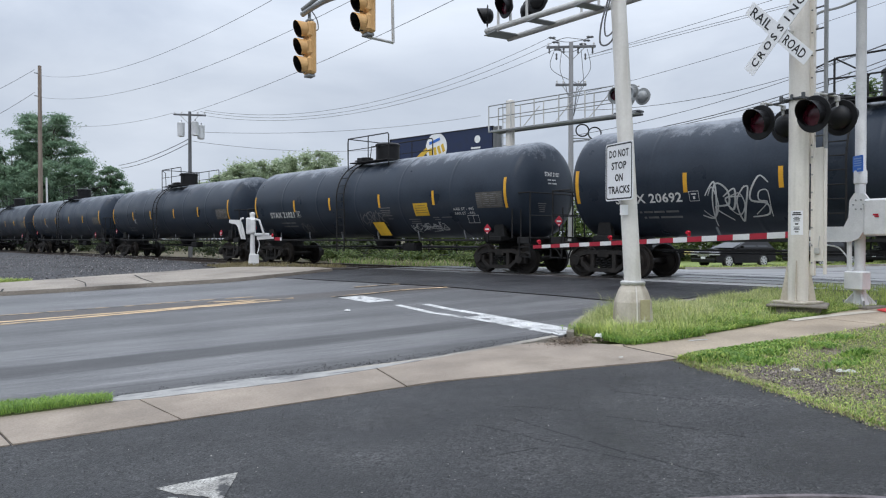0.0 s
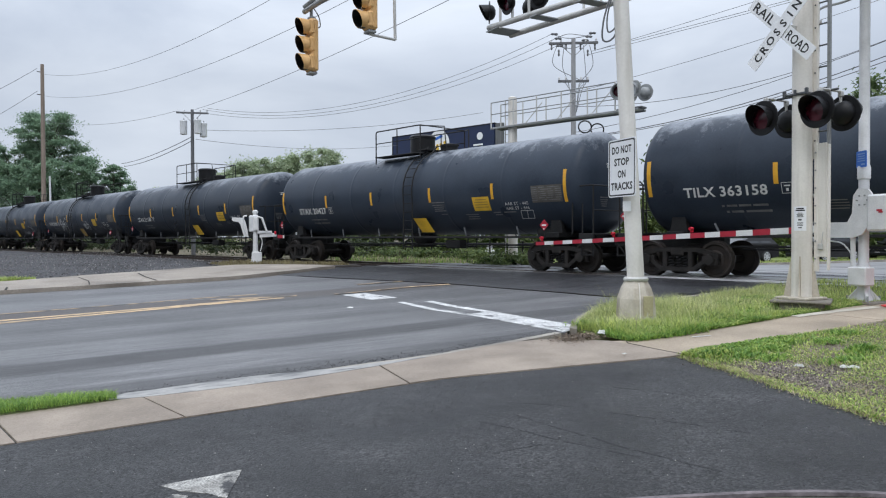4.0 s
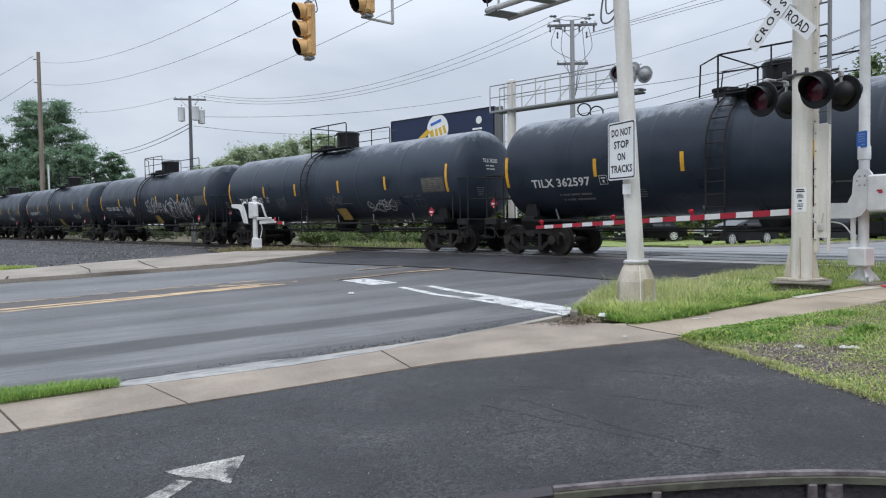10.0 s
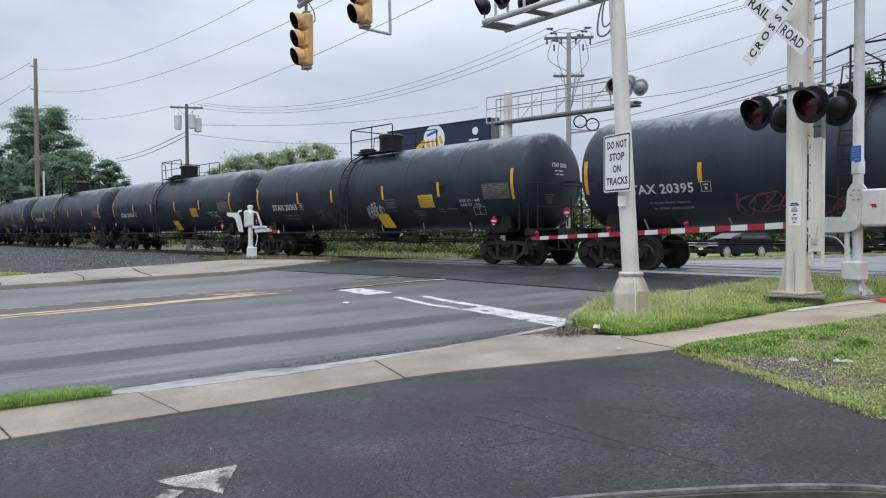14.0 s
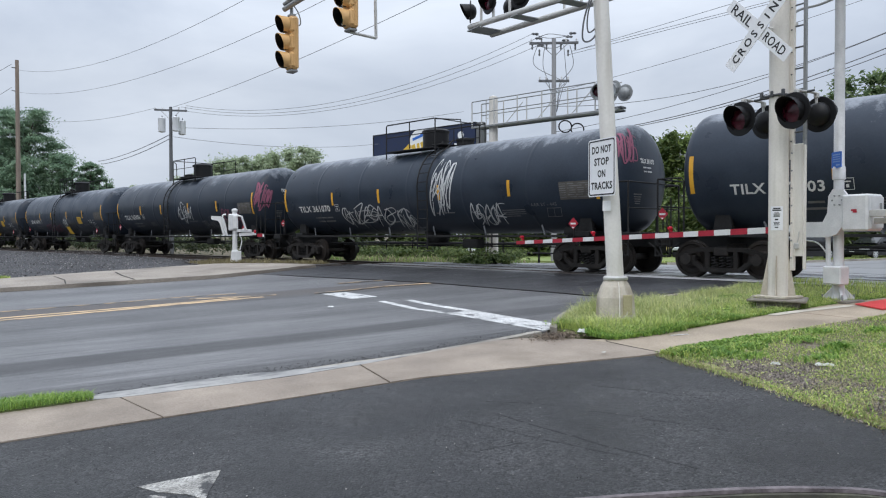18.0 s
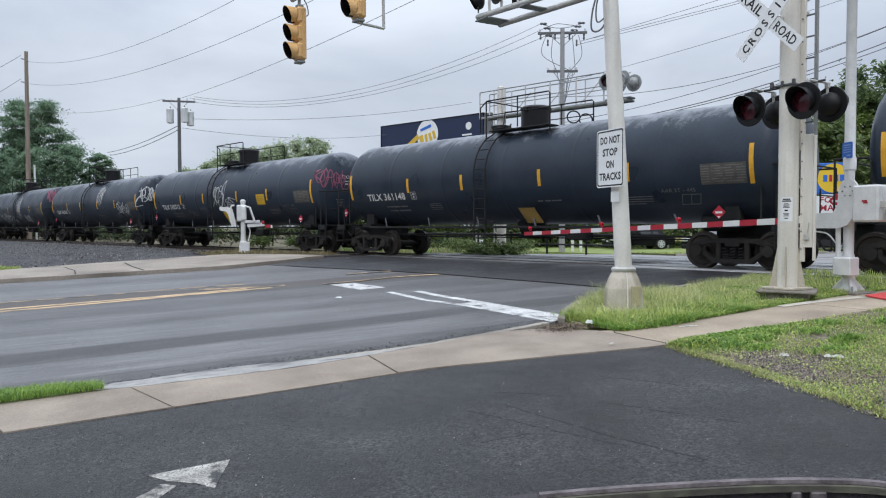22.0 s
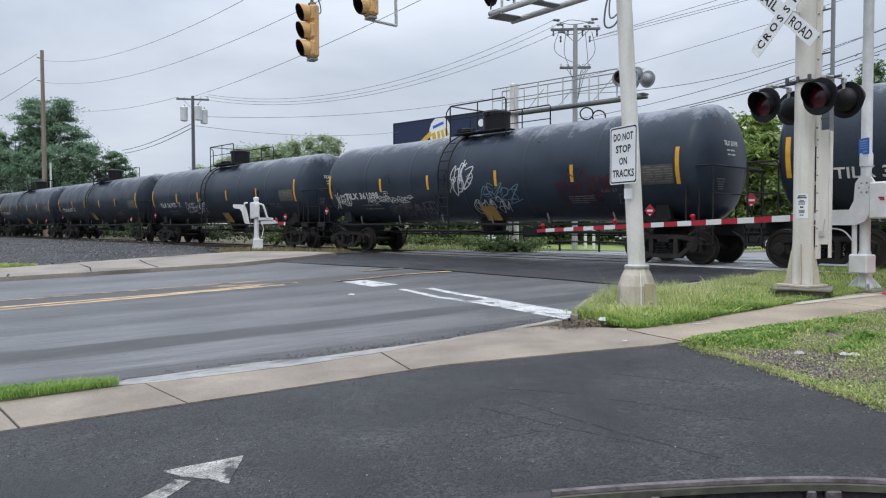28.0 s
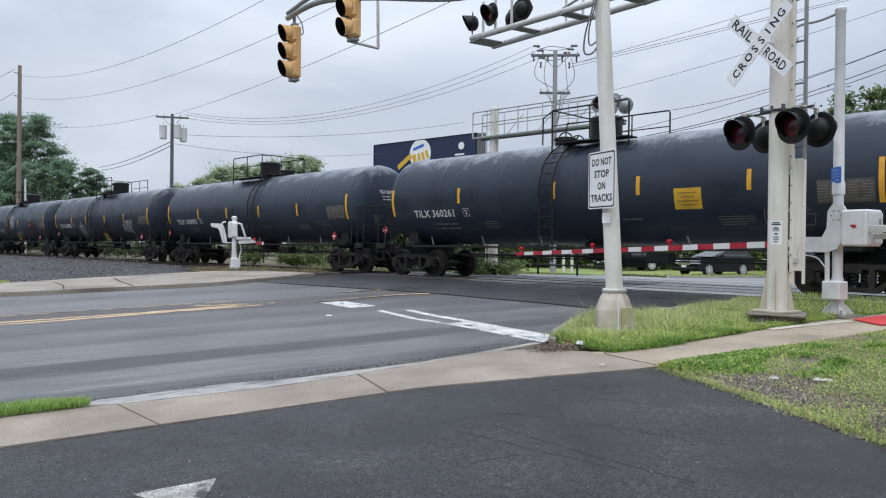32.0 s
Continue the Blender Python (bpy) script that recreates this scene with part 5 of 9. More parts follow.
# spray marks: car -> (paint, c from the leading end, height, width, tallness, loops)
SPRAY = {12: [("W", 5.8, 2.05, 1.5, 0.8, 5), ("W", 10.9, 1.9, 0.9, 0.5, 4)], 13: [("G", 9.8, 1.8, 1.3, 0.6, 5), ("W", 12.7, 1.5, 1.8, 0.25, 7), ("G", 5.0, 1.5, 0.7, 0.7, 3)],
         8: [("W", 6.1, 1.55, 1.1, 0.4, 5), ("W", 13.6, 1.7, 1.1, 0.35, 5), ("B", 15.4, 2.8, 0.9, 0.55, 4)], 9: [("W", 13.6, 1.75, 1.3, 0.4, 6), ("B", 15.3, 2.85, 1.0, 0.55, 4)],
         7: [("W", 5.94, 1.97, 0.9, 0.55, 4), ("W", 9.9, 2.1, 2.1, 0.65, 7), ("W", 12.7, 1.98, 2.9, 0.95, 8), ("W", 14.35, 2.0, 1.0, 0.8, 3), ("G", 15.3, 2.2, 1.2, 0.45, 5)],
         6: [("G", 6.0, 2.0, 0.8, 0.35, 4), ("G", 9.98, 1.91, 0.95, 0.4, 4), ("W", 12.77, 1.69, 1.4, 0.42, 5)], 5: [("W", 14.0, 1.6, 0.7, 0.35, 3)],
         3: [("G", 6.37, 1.71, 1.0, 0.5, 5), ("W", 9.74, 1.84, 0.9, 0.5, 5)], 4: [("G", 6.2, 1.6, 0.9, 0.5, 4)],
         2: [("R", 7.0, 1.7, 3.0, 0.55, 9), ("W", 9.9, 2.0, 0.9, 0.6, 4)], 1: [("W", 10.0, 2.2, 1.3, 0.7, 5), ("R", 14.6, 1.8, 1.7, 0.9, 6), ("G", 12.6, 1.6, 2.2, 0.6, 8), ("RH", 1.25, 2.85, 0.5, 1.1, 5)],
         0: [("W", 6.5, 1.84, 2.8, 0.72, 7), ("W", 8.6, 1.69, 0.7, 0.75, 3), ("W", 10.7, 2.75, 0.95, 1.5, 6), ("W", 12.5, 1.77, 1.3, 0.72, 5), ("RH", 0.9, 3.5, 0.5, 0.9, 5)],
         -1: [("W", 11.0, 3.1, 0.9, 1.0, 5), ("W", 14.6, 2.15, 1.7, 0.65, 6), ("G", 11.4, 1.6, 0.9, 0.4, 4), ("WH", 0.95, 2.98, 1.15, 0.95, 5)],
         -2: [("G", 4.4, 1.64, 2.1, 0.6, 6), ("W", 8.85, 2.6, 1.1, 0.95, 4), ("W", 9.75, 2.2, 0.9, 0.5, 2), ("G", 7.0, 1.95, 0.7, 0.25, 4), ("RH", 0.9, 3.05, 1.3, 0.75, 6)],
         -4: [("G", 6.2, 1.7, 0.6, 0.6, 3)], -5: [("G", 13.6, 1.7, 1.1, 0.4, 5)], -6: [("W", 6.8, 1.9, 2.2, 0.6, 7)],
         -7: [("W", 2.1, 1.98, 1.0, 0.55, 5), ("W", 5.0, 1.97, 2.6, 0.22, 12), ("G", 6.04, 1.61, 2.6, 0.5, 8), ("W", 8.87, 2.6, 0.9, 0.95, 5), ("B", 10.46, 2.02, 1.5, 0.5, 5), ("W", 9.99, 1.66, 1.5, 0.42, 6), ("D", 13.7, 2.0, 1.8, 0.8, 7)],
         -8: [("W", 6.24, 1.85, 0.7, 0.9, 3), ("B", 7.28, 1.83, 1.1, 0.42, 5), ("D", 10.6, 1.9, 0.7, 0.9, 4), ("W", 13.73, 2.01, 1.3, 0.6, 5), ("G", 14.8, 1.43, 2.0, 0.3, 8)], -10: [("G", 14.6, 1.9, 0.6, 0.4, 3)]}
PAINTS = {"W": SPRAY_W, "R": SPRAY_R, "B": SPRAY_B, "G": SPRAY_G, "D": SPRAY_D}


# where the short strips sit on single cars, and the cars that run the other way round
TAPES = {12: (4.35, 1.99, -1.40, -4.31), 11: (4.38, 1.27, -1.97, -4.94), 10: (4.38, 1.39, -1.90, -4.85), 8: (4.38, 1.77, -1.45, -4.45), 3: (4.31, 1.84, -1.41, -4.41), 2: (4.27, 1.80, -1.42, -4.4),
         0: (4.36, 1.57, -1.55, -4.58), -2: (4.38, 1.83, -1.56, -4.26), -5: (4.47, 1.77, -1.20, -4.17), -9: (4.33, 1.49, -1.36, -4.39)}
TURNED = (11, 10, 0, -9)


# loose pen strokes, in a unit square
STROKES = [[[(0, 0), (0.1, 0.9), (0.5, 0.2), (0.8, 1.0), (1.0, 0.0)]], [[(0.9, 0.9), (0.3, 1.0), (0.1, 0.6), (0.8, 0.45), (0.9, 0.1), (0.1, 0.0)]], [[(0.1, 0), (0.2, 1.0)], [(0.9, 0.95), (0.2, 0.5), (0.95, 0.0)]],
           [[(0.0, 0.85), (0.9, 1.0), (0.1, 0.05), (1.1, 0.15)]], [[(0.5, 1.0), (0.05, 0.6), (0.3, 0.0), (0.9, 0.3), (0.7, 0.95), (0.35, 0.9)]], [[(0.1, 0), (0.15, 1.0), (0.75, 0.85), (0.7, 0.5), (0.2, 0.45), (0.95, -0.05)]],
           [[(0.0, 0.0), (0.5, 1.05), (0.95, -0.05)], [(0.1, 0.35), (0.95, 0.45)]], [[(0.95, 0.8), (0.4, 1.0), (0.05, 0.5), (0.4, 0.0), (1.0, 0.25)]], [[(0.05, 1.0), (0.15, 0.1), (0.7, 0.0), (0.9, 1.0)]],
           [[(0.0, 0.6), (0.5, 0.9), (0.9, 0.5), (0.5, 0.2), (0.3, 0.55), (1.1, 0.7)]]]


def scrawl(place, w, h, count, rnd):
    """A sprayed scrawl: slanting, tangled strokes; place(u, v, lift) lays it on the tank."""
    g = Geo()
    wd = min(0.024, 0.011 + 0.014 * h)
    step = w / count
    lift = 0.009
    shapes = [(k, 1.0, 1.0) for k in range(count)] + [(2 * k + 0.4, 0.7, 0.65) for k in range((count + 1) // 2)]
    for k, size, thin in shapes:
        tall, low = h * size * rnd.uniform(0.7, 1.1), rnd.uniform(-0.18, 0.18) * h
        wide = step * rnd.uniform(1.1, 1.9)
        turn = rnd.choice((-1, 1, 1))
        for line in rnd.choice(STROKES):
            pts = [(-w / 2 + k * step + ((x if turn > 0 else 1 - x) + rnd.uniform(-0.16, 0.16)) * wide + 0.22 * (y - 0.5) * tall, low + (y - 0.5 + rnd.uniform(-0.14, 0.14)) * tall) for x, y in line]
            pts = [(q.x, q.y) for q in bend([(u, v, 0) for u, v in pts], 6)]
            n, vs = len(pts), []
            for i, (u, v) in enumerate(pts):
                (ua, va), (ub, vb) = pts[max(i - 1, 0)], pts[min(i + 1, n - 1)]
                l = math.hypot(ub - ua, vb - va) or 1
                t = wd * thin * (0.55 + 0.5 * math.sin(math.pi * (i + 1) / (n + 1)))
                du, dv = -(vb - va) / l * t, (ub - ua) / l * t
                vs += [place(u + du, v + dv, lift), place(u - du, v - dv, lift)]
            g.add(vs, [(2 * i, 2 * i + 2, 2 * i + 3, 2 * i + 1) for i in range(n - 1)])
            lift += 0.0004
    return g


def head_skin(y, z, off=0.012):
    """A place on the trailing head of the tank."""
    return (-7.95 - 0.52 * math.sqrt(max(0.0, 1 - (y * y + (z - AXIS_Z) ** 2) / RAD ** 2)) - off, y, z)


def build_train():
    base = build_car()
    cars = {}
    rnd = random.Random(7)
    for m in range(-13, 19):
        car = base if m == -13 else copy_thing(base, car_pose(m, 0))
        cars[m] = car
    base.matrix_basis = car_pose(-13, 0)
    short = {}
    for m, car in cars.items():
        text = NUMBERS.get(m)
        if m in TURNED:
            for ob in car.children:
                if ob.name.startswith("ladder"):
                    ob.matrix_basis = pose(-0.90, 0, 0)
                elif ob.name.startswith(("fitting_housing", "platform", "manway")):
                    ob.matrix_basis = pose(0, 0, 0, 0, 0, 180)
        kind_b = text == "TILX 360261"
        kind_s = bool(text) and text.startswith("S")
        words = ["black tank car"]
        xs, z0 = TAPES.get(m, (4.38, 1.75, -1.45, -4.42)), 2.25
        if kind_b:
            xs, z0 = (4.42, 0.63, -2.08, -4.98), 2.44
        for x in xs:
            key = (x, z0)
            if key not in short:
                short[key] = band(x, z0, z0 + 0.49, 0.11, n=4).mesh("tape", TAPE)
            part("tape", short[key], None, car, "yellow reflective strip")
        if text:
            part("car_number", wrap(*letters(text, 0.25, 1.96 if kind_s else 1.9 if kind_b else 2.1, 0.022), 5.45 if kind_s else 5.64, 2.14), LETTER, car, "white stencilled car number")
            flat, fs = letters(text, 0.14, 0.70, 0.028)
            head = Geo().add([head_skin(0.1 - u, 3.12 + v) for u, v in flat], fs)
            part("end_number", head, LETTER, car)
            words.append("numbered " + text)
        flat, fs = bars_flat([(-0.16, 0, 0.16, 0.04), (0.06, 0, 0.2, 0.04), (-0.14, -0.11, 0.14, 0.04), (0.08, -0.11, 0.22, 0.04)])
        line_part("end_stencil", Geo().add([head_skin(0.1 - u, 2.94 + v) for u, v in flat], fs), SPRAY_W, car)
        flat, fs = bars_flat([(0, 0.09, 0.34, 0.03)] + [(0.01 * k, 0.02 - 0.06 * k, 0.30 - 0.03 * k, 0.025) for k in range(4)])
        line_part("end_stencil", Geo().add([head_skin(0.55 - u, 2.1 + v) for u, v in flat], fs), FADED, car)
        if kind_s:
            part("yellow_placard", wrap(*grid_flat(0.74, 0.44, 1, 4), -4.32 if m in TURNED else -3.72, 2.12), PANEL_YELLOW, car, "yellow warning panel")
            line_part("panel_print", wrap(*bars_flat([(0, 0.13, 0.5, 0.022), (0, 0.05, 0.6, 0.022), (0, -0.03, 0.56, 0.022), (0.02, -0.11, 0.6, 0.022)]), -4.32 if m in TURNED else -3.72, 2.12, 0.014), PANEL_FADED, car)
            part("yellow_placard", hung(-0.92 if m == 12 else -1.3, 1.47, 0.66, 0.50), PANEL_FADED if m == 12 else PANEL_YELLOW, car, "yellow warning panel")
        elif kind_b:
            part("yellow_placard", wrap(*grid_flat(0.72, 0.52, 1, 4), 9.05 - 12.5, 2.3), PANEL_YELLOW, car, "yellow warning panel")
            line_part("panel_print", wrap(*bars_flat([(0, 0.14, 0.5, 0.03), (0, 0.04, 0.36, 0.03), (0, -0.06, 0.56, 0.03), (0.02, -0.15, 0.4, 0.03)]), 9.05 - 12.5, 2.3, 0.014), PANEL_FADED, car)
        elif m == -2:
            part("yellow_placard", hung(-0.42, 1.52, 0.70, 0.54), PANEL_YELLOW, car, "yellow warning panel")
            part("yellow_placard", wrap(*grid_flat(0.70, 0.46, 1, 4), -3.72, 2.30), PANEL_YELLOW, car, "yellow warning panel")
            line_part("panel_print", wrap(*bars_flat([(0, 0.13, 0.5, 0.022), (0, 0.05, 0.6, 0.022), (0, -0.03, 0.56, 0.022)]), -3.72, 2.30, 0.014), PANEL_FADED, car)
        elif text:
            xp = {-5: 0.56, 8: -0.79, -8: -0.92, 7: -0.9, 6: -1.2, -3: -0.6, -7: -0.7, 0: None}.get(m, -0.8 if m % 2 == 0 else None)
            if xp is not None:
                part("faded_placard", hung(xp - (0.08 if m == -5 else 0.32), 1.63 if m == -5 else 1.40, 0.62, 0.46), PANEL_FADED, car, "faded yellow panel")
        if text:
            ink = LETTER if kind_s else FADED
            for k in range(2 if kind_s else 1):
                line_part("test_stencil", wrap(*letters("AAR ST - 44" + "56"[k], 0.092, 0.95), -5.8, (2.08 if kind_s else 1.97) - 0.14 * k), ink, car)
            box = [(0, 0.12, 0.50, 0.015), (0, -0.12, 0.50, 0.015), (-0.245, 0, 0.015, 0.25), (0.245, 0, 0.015, 0.25), (0, 0, 0.015, 0.24)]
            flat, fs = bars_flat(box)
            line_part("test_box", wrap([(u + 0.35 * v, v) for u, v in flat], fs, -6.1, 1.74, 0.011), ink, car)
            if kind_s:
                dx = -0.55 if m in TURNED else 0.0
                line_part("small_stencil", wrap(*bars_flat([(-0.05, 0.20, 0.62, 0.03)] + [(0.02 * (k % 2) - 0.06, 0.11 - 0.065 * k, 0.58 - 0.07 * (k % 3), 0.026) for k in range(4)] + [(0.1, -0.20, 0.3, 0.024)]), -1.8 + dx, 2.03), FADED, car)
                line_part("small_stencil", wrap(*bars_flat([(0, 0.06, 0.6, 0.026), (0.03, -0.01, 0.5, 0.026), (0, -0.08, 0.55, 0.026)]), -3.2 + dx, 1.73), FADED, car)
                line_part("small_stencil", wrap(*bars_flat([(-0.3, 0.03, 0.3, 0.03), (0.25, 0.03, 0.5, 0.03), (-0.25, -0.04, 0.3, 0.026)]), -4.64 + dx, 1.80), FADED, car)
            else:
                line_part("note_print", wrap(*bars_flat([(-0.36, 0, 0.2, 0.035), (-0.08, 0, 0.22, 0.035), (0.24, 0, 0.34, 0.035)]), -1.7, 1.82), FADED, car)
                line_part("small_stencil", wrap(*bars_flat([(0, 0.08, 0.55, 0.022), (0, 0.02, 0.6, 0.022), (0, -0.04, 0.6, 0.022), (0, -0.10, 0.56, 0.022)]), 2.0 if m in TURNED else 3.2, 1.76), FADED, car)
                line_part("small_stencil", wrap(*bars_flat([(0, 0.07, 0.9, 0.022), (0, 0.01, 0.9, 0.022), (0.02, -0.05, 0.85, 0.022), (-0.1, -0.11, 0.6, 0.022)]), -4.6, 1.77), FADED, car)
        marks = SPRAY.get(m, [])
        for paint, c, z, w, h, loops in marks:
            if paint.endswith("H"):
                g = scrawl(lambda u, v, o: head_skin(c - u, z + v, o + 0.004), w, h, loops, rnd)
            else:
                g = scrawl(lambda u, v, o: skin(9.05 - c - u, z + v, o), w, h, loops, rnd)
            part("graffiti", g, PAINTS[paint[0]], car, {"W": "white", "R": "pink", "B": "pale blue", "G": "faint grey", "D": "faded dark red"}[paint[0]] + " sprayed scrawl", kind="stuff")
        if marks:
            words.append("with sprayed scrawls")
        tagged(car, " ".join(words) + (" on the track" if len(words) < 3 else ""))
    return cars


CARS = build_train()


# ---- crossing equipment ----
def at(x, y, z, az=0.0):
    """A pose whose +y looks towards the bearing az (degrees clockwise from the world's y), +x to its right hand."""
    return pose(x, y, z, 0, 0, -az)


def sign_text(parent, rows, y, mats, name="lettering"):
    """Raised lettering on the face +y of a sign; rows: (text, u, v, height, width)."""
    for text, u, v, h, w in rows:
        flat, fs = letters(text, h, w, 0.03)
        part(name, Geo().add([(-(u + a), y, v + b) for a, b in flat], fs), SIGNBLACK, parent, "black word " + text)


def rounded(w, h, r=0.04, n=4):
    out = []
    for cx, cz, a0 in ((w / 2 - r, h / 2 - r, 0), (-w / 2 + r, h / 2 - r, 90), (-w / 2 + r, -h / 2 + r, 180), (w / 2 - r, -h / 2 + r, 270)):
        out += [(cx + r * math.cos(radians(a0 + 90 * i / n)), cz + r * math.sin(radians(a0 + 90 * i / n))) for i in range(n + 1)]
    return out


def flasher(parent, m, lens=True, paint=None):
    """A crossing light: round backing disc, deep hood, bowl and lens; it looks along +y."""
    paint = paint or BLACK
    disc = part("backing_disc", Geo().lathe([(0.285, 0.0), (0.295, 0.012), (0.285, 0.024)], 32, "y"), paint, parent, "round light unit with a hood", m, True)
    part("bowl", Geo().lathe([(0.20, 0.0), (0.19, -0.06), (0.14, -0.12), (0.06, -0.15)], 24, "y"), paint, disc, smooth=True)
    g, vs, fs, n = Geo(), [], [], 22
    for lay in (0.205, 0.197):
        for i in range(n + 1):
            a = radians(-55 + 290 * i / n)
            reach = 0.07 + 0.22 * max(0.0, math.sin(a) * 0.5 + 0.5)
            for y in (0.02, reach):
                vs.append((lay * math.cos(a), y, lay * math.sin(a)))
    k = 2 * (n + 1)
    for i in range(n):
        fs += [(2 * i, 2 * i + 1, 2 * i + 3, 2 * i + 2), (k + 2 * i, k + 2 * i + 2, k + 2 * i + 3, k + 2 * i + 1), (2 * i + 1, k + 2 * i + 1, k + 2 * i + 3, 2 * i + 3)]
    part("hood", g.add(vs, fs), paint, disc, smooth=True)
    part("lens", Geo().lathe([(0.185, 0.026), (0.17, 0.036), (0.10, 0.052), (0.02, 0.058)], 28, "y"), REDLENS if lens else CLEARLENS, disc, "unlit dark red lens", smooth=True)
    return disc


def build_signal_pole():
    """The steel pole of the traffic signals, with its long bent arm and two signal heads."""
    base = Vector((2.87, 11.14, gz(2.87, 11.14) + 0.05))
    pole = root("traffic_signal_pole", "tall grey steel signal pole with two yellow traffic lights", "traffic light", m=Matrix.Translation(base))
    top = Vector((2.55, 11.10, 6.1)) - base
    foot = Geo()
    prof = [(0.312, -0.05), (0.300, 0.06), (0.280, 0.34), (0.225, 0.50), (0.180, 0.58), (0.165, 0.62)]
    foot.lathe(prof, 8)
    part("base", foot, BASEPAINT, pole, "eight-sided cast base with a door", pose(0, 0, 0, 0, 0, 22))
    part("base_door", Geo().box((0.06, -0.278, 0.24), (0.15, 0.02, 0.30), 0.004), material("hand_hole_cover", (0.34, 0.30, 0.17), (0.46, 0.41, 0.25), (0.5, 0.7), scale=5, fine=40, bump=0.1), pole, "faded yellowish hand-hole cover", pose(0, 0, 0, 0, 0, 12))
    # the highlight on the base's front corner, laid on as a pale strip
    part("seam", Geo().tube([(0.03, -0.318, -0.05), (0.03, -0.302, 0.08), (0.03, -0.283, 0.34), (0.025, -0.228, 0.50), (0.02, -0.183, 0.58)], 0.010, 6), CREAM, pole, "pale strip along the bright corner edge of the base", pose(0, 0, 0, 0, 0, -8))
    part("collar", Geo().lathe([(0.175, 0.60), (0.185, 0.615), (0.185, 0.64), (0.165, 0.66)], 24), GALV, pole, smooth=True)
    part("shaft", Geo().tube([(0, 0, 0.6), top * 0.5 + Vector((0, 0, 0.3)), top], [0.128, 0.118, 0.108], 24), POLEPAINT, pole, "light grey tapered shaft", smooth=True)
    arm_pts = [(2.60, 11.14, 5.45), (1.6, 11.85, 5.35), (0.51, 12.6, 5.30), (-1.0, 13.5, 5.58), (-1.78, 14.0, 5.70), (-2.31, 14.5, 5.74), (-2.86, 15.05, 5.64)]
    pts = [Vector(p) - base for p in arm_pts]
    part("arm", Geo().tube(bend(pts), 0.055, 10), GALV_DARK, pole, "long grey mast arm", smooth=True)
    part("arm", Geo().tube(bend([p + Vector((0, 0, 0.42 if i < 4 else 0.20 - 0.05 * (i - 4))) for i, p in enumerate(pts)]), 0.042, 10), GALV_DARK, pole, smooth=True)
    # heads look back along the road, at the waiting traffic
    for (x, y, z), az, bar in (((-2.78, 15.0, 4.95), 236, False), ((-1.46, 13.7, 5.42), 236, True)):
        m = Matrix.Translation(-base) @ at(x, y, z, az)
        head = part("signal_head", Geo().box((0, -0.10, 0), (0.30, 0.16, 1.06), 0.04), SIGYEL, pole, "yellow three-section traffic signal head", m)
        for k, col in ((0.355, (0.05, 0.008, 0.008)), (0, (0.05, 0.035, 0.008)), (-0.355, (0.006, 0.03, 0.02))):
            sec = part("section", Geo().box((0, -0.04, k), (0.335, 0.15, 0.335), 0.05), SIGYEL, head)
            part("lens", Geo().lathe([(0.15, 0.03), (0.13, 0.05), (0.03, 0.06)], 20, "y", (0, 0, k)), plain("unlit_signal_lens", col, 0.15), sec, smooth=True)
            g, vs, fs, n = Geo(), [], [], 20
            for lay in (0.165, 0.158):
                for i in range(n + 1):
                    a = radians(-65 + 310 * i / n)
                    for yy in (0.03, 0.12 + 0.13 * (math.sin(a) * 0.5 + 0.5)):
                        vs.append((lay * math.cos(a), yy, k + lay * math.sin(a)))
            q = 2 * (n + 1)
            for i in range(n):
                fs += [(2 * i, 2 * i + 1, 2 * i + 3, 2 * i + 2), (q + 2 * i, q + 2 * i + 2, q + 2 * i + 3, q + 2 * i + 1), (2 * i + 1, q + 2 * i + 1, q + 2 * i + 3, 2 * i + 3)]
            vis = Geo().add(vs, [f for i, f in enumerate(fs) if i % 3 != 1])
            part("visor", vis, SIGYEL, sec, smooth=True)
            part("visor_lining", Geo().add(vs, [f for i, f in enumerate(fs) if i % 3 == 1]), BLACK, sec, smooth=True)
        part("foot_plate", Geo().box((0, -0.08, -0.56), (0.22, 0.16, 0.05), 0.01), GALV_DARK, head)
        part("hanger", Geo().tube([(0, -0.08, 0.52), (0, -0.08, 0.78)], 0.035, 8).box((0, -0.08, 0.56), (0.16, 0.12, 0.05), 0.01), GALV_DARK, head)
        if bar:
            part("bracket", Geo().tube([(-0.02, -0.06, -0.60), (0.0, -0.62, -0.62)], 0.028, 8).tube([(0.0, -0.62, -0.62), (0.03, -0.62, 0.35)], 0.03, 8), GALV, head, "grey tube bracket", smooth=True)
        else:
            part("cable", Geo().tube(bend([(0, -0.12, 0.78), (0.02, -0.25, 0.62), (0.0, -0.27, 0.42), (0, -0.17, 0.40), (0, -0.1, 0.55)]), 0.012, 5), WIRE, head)
    part("cable", Geo().tube(bend([(-0.35, -0.1, 5.3), (-0.40, -0.1, 4.9), (-0.50, -0.06, 4.50), (-0.50, -0.02, 4.22), (-0.34, -0.02, 4.26), (-0.16, 0, 4.66)]), 0.014, 5), WIRE, pole)
    part("cable", Geo().tube(bend([(-0.33, -0.12, 5.3), (-0.36, -0.12, 4.95), (-0.44, -0.05, 4.58), (-0.42, -0.02, 4.34), (-0.28, -0.02, 4.46), (-0.16, 0, 4.80)]), 0.012, 5), WIRE, pole)
    part("sticker", Geo().box((-0.155, -0.155, 1.72), (0.12, 0.004, 0.15)), SIGNWHITE, pole, "small white sticker", pose(0.0, 0.0, 0, 0, 0, -6))

    sm = at(2.62, 10.98, 2.075, 247)
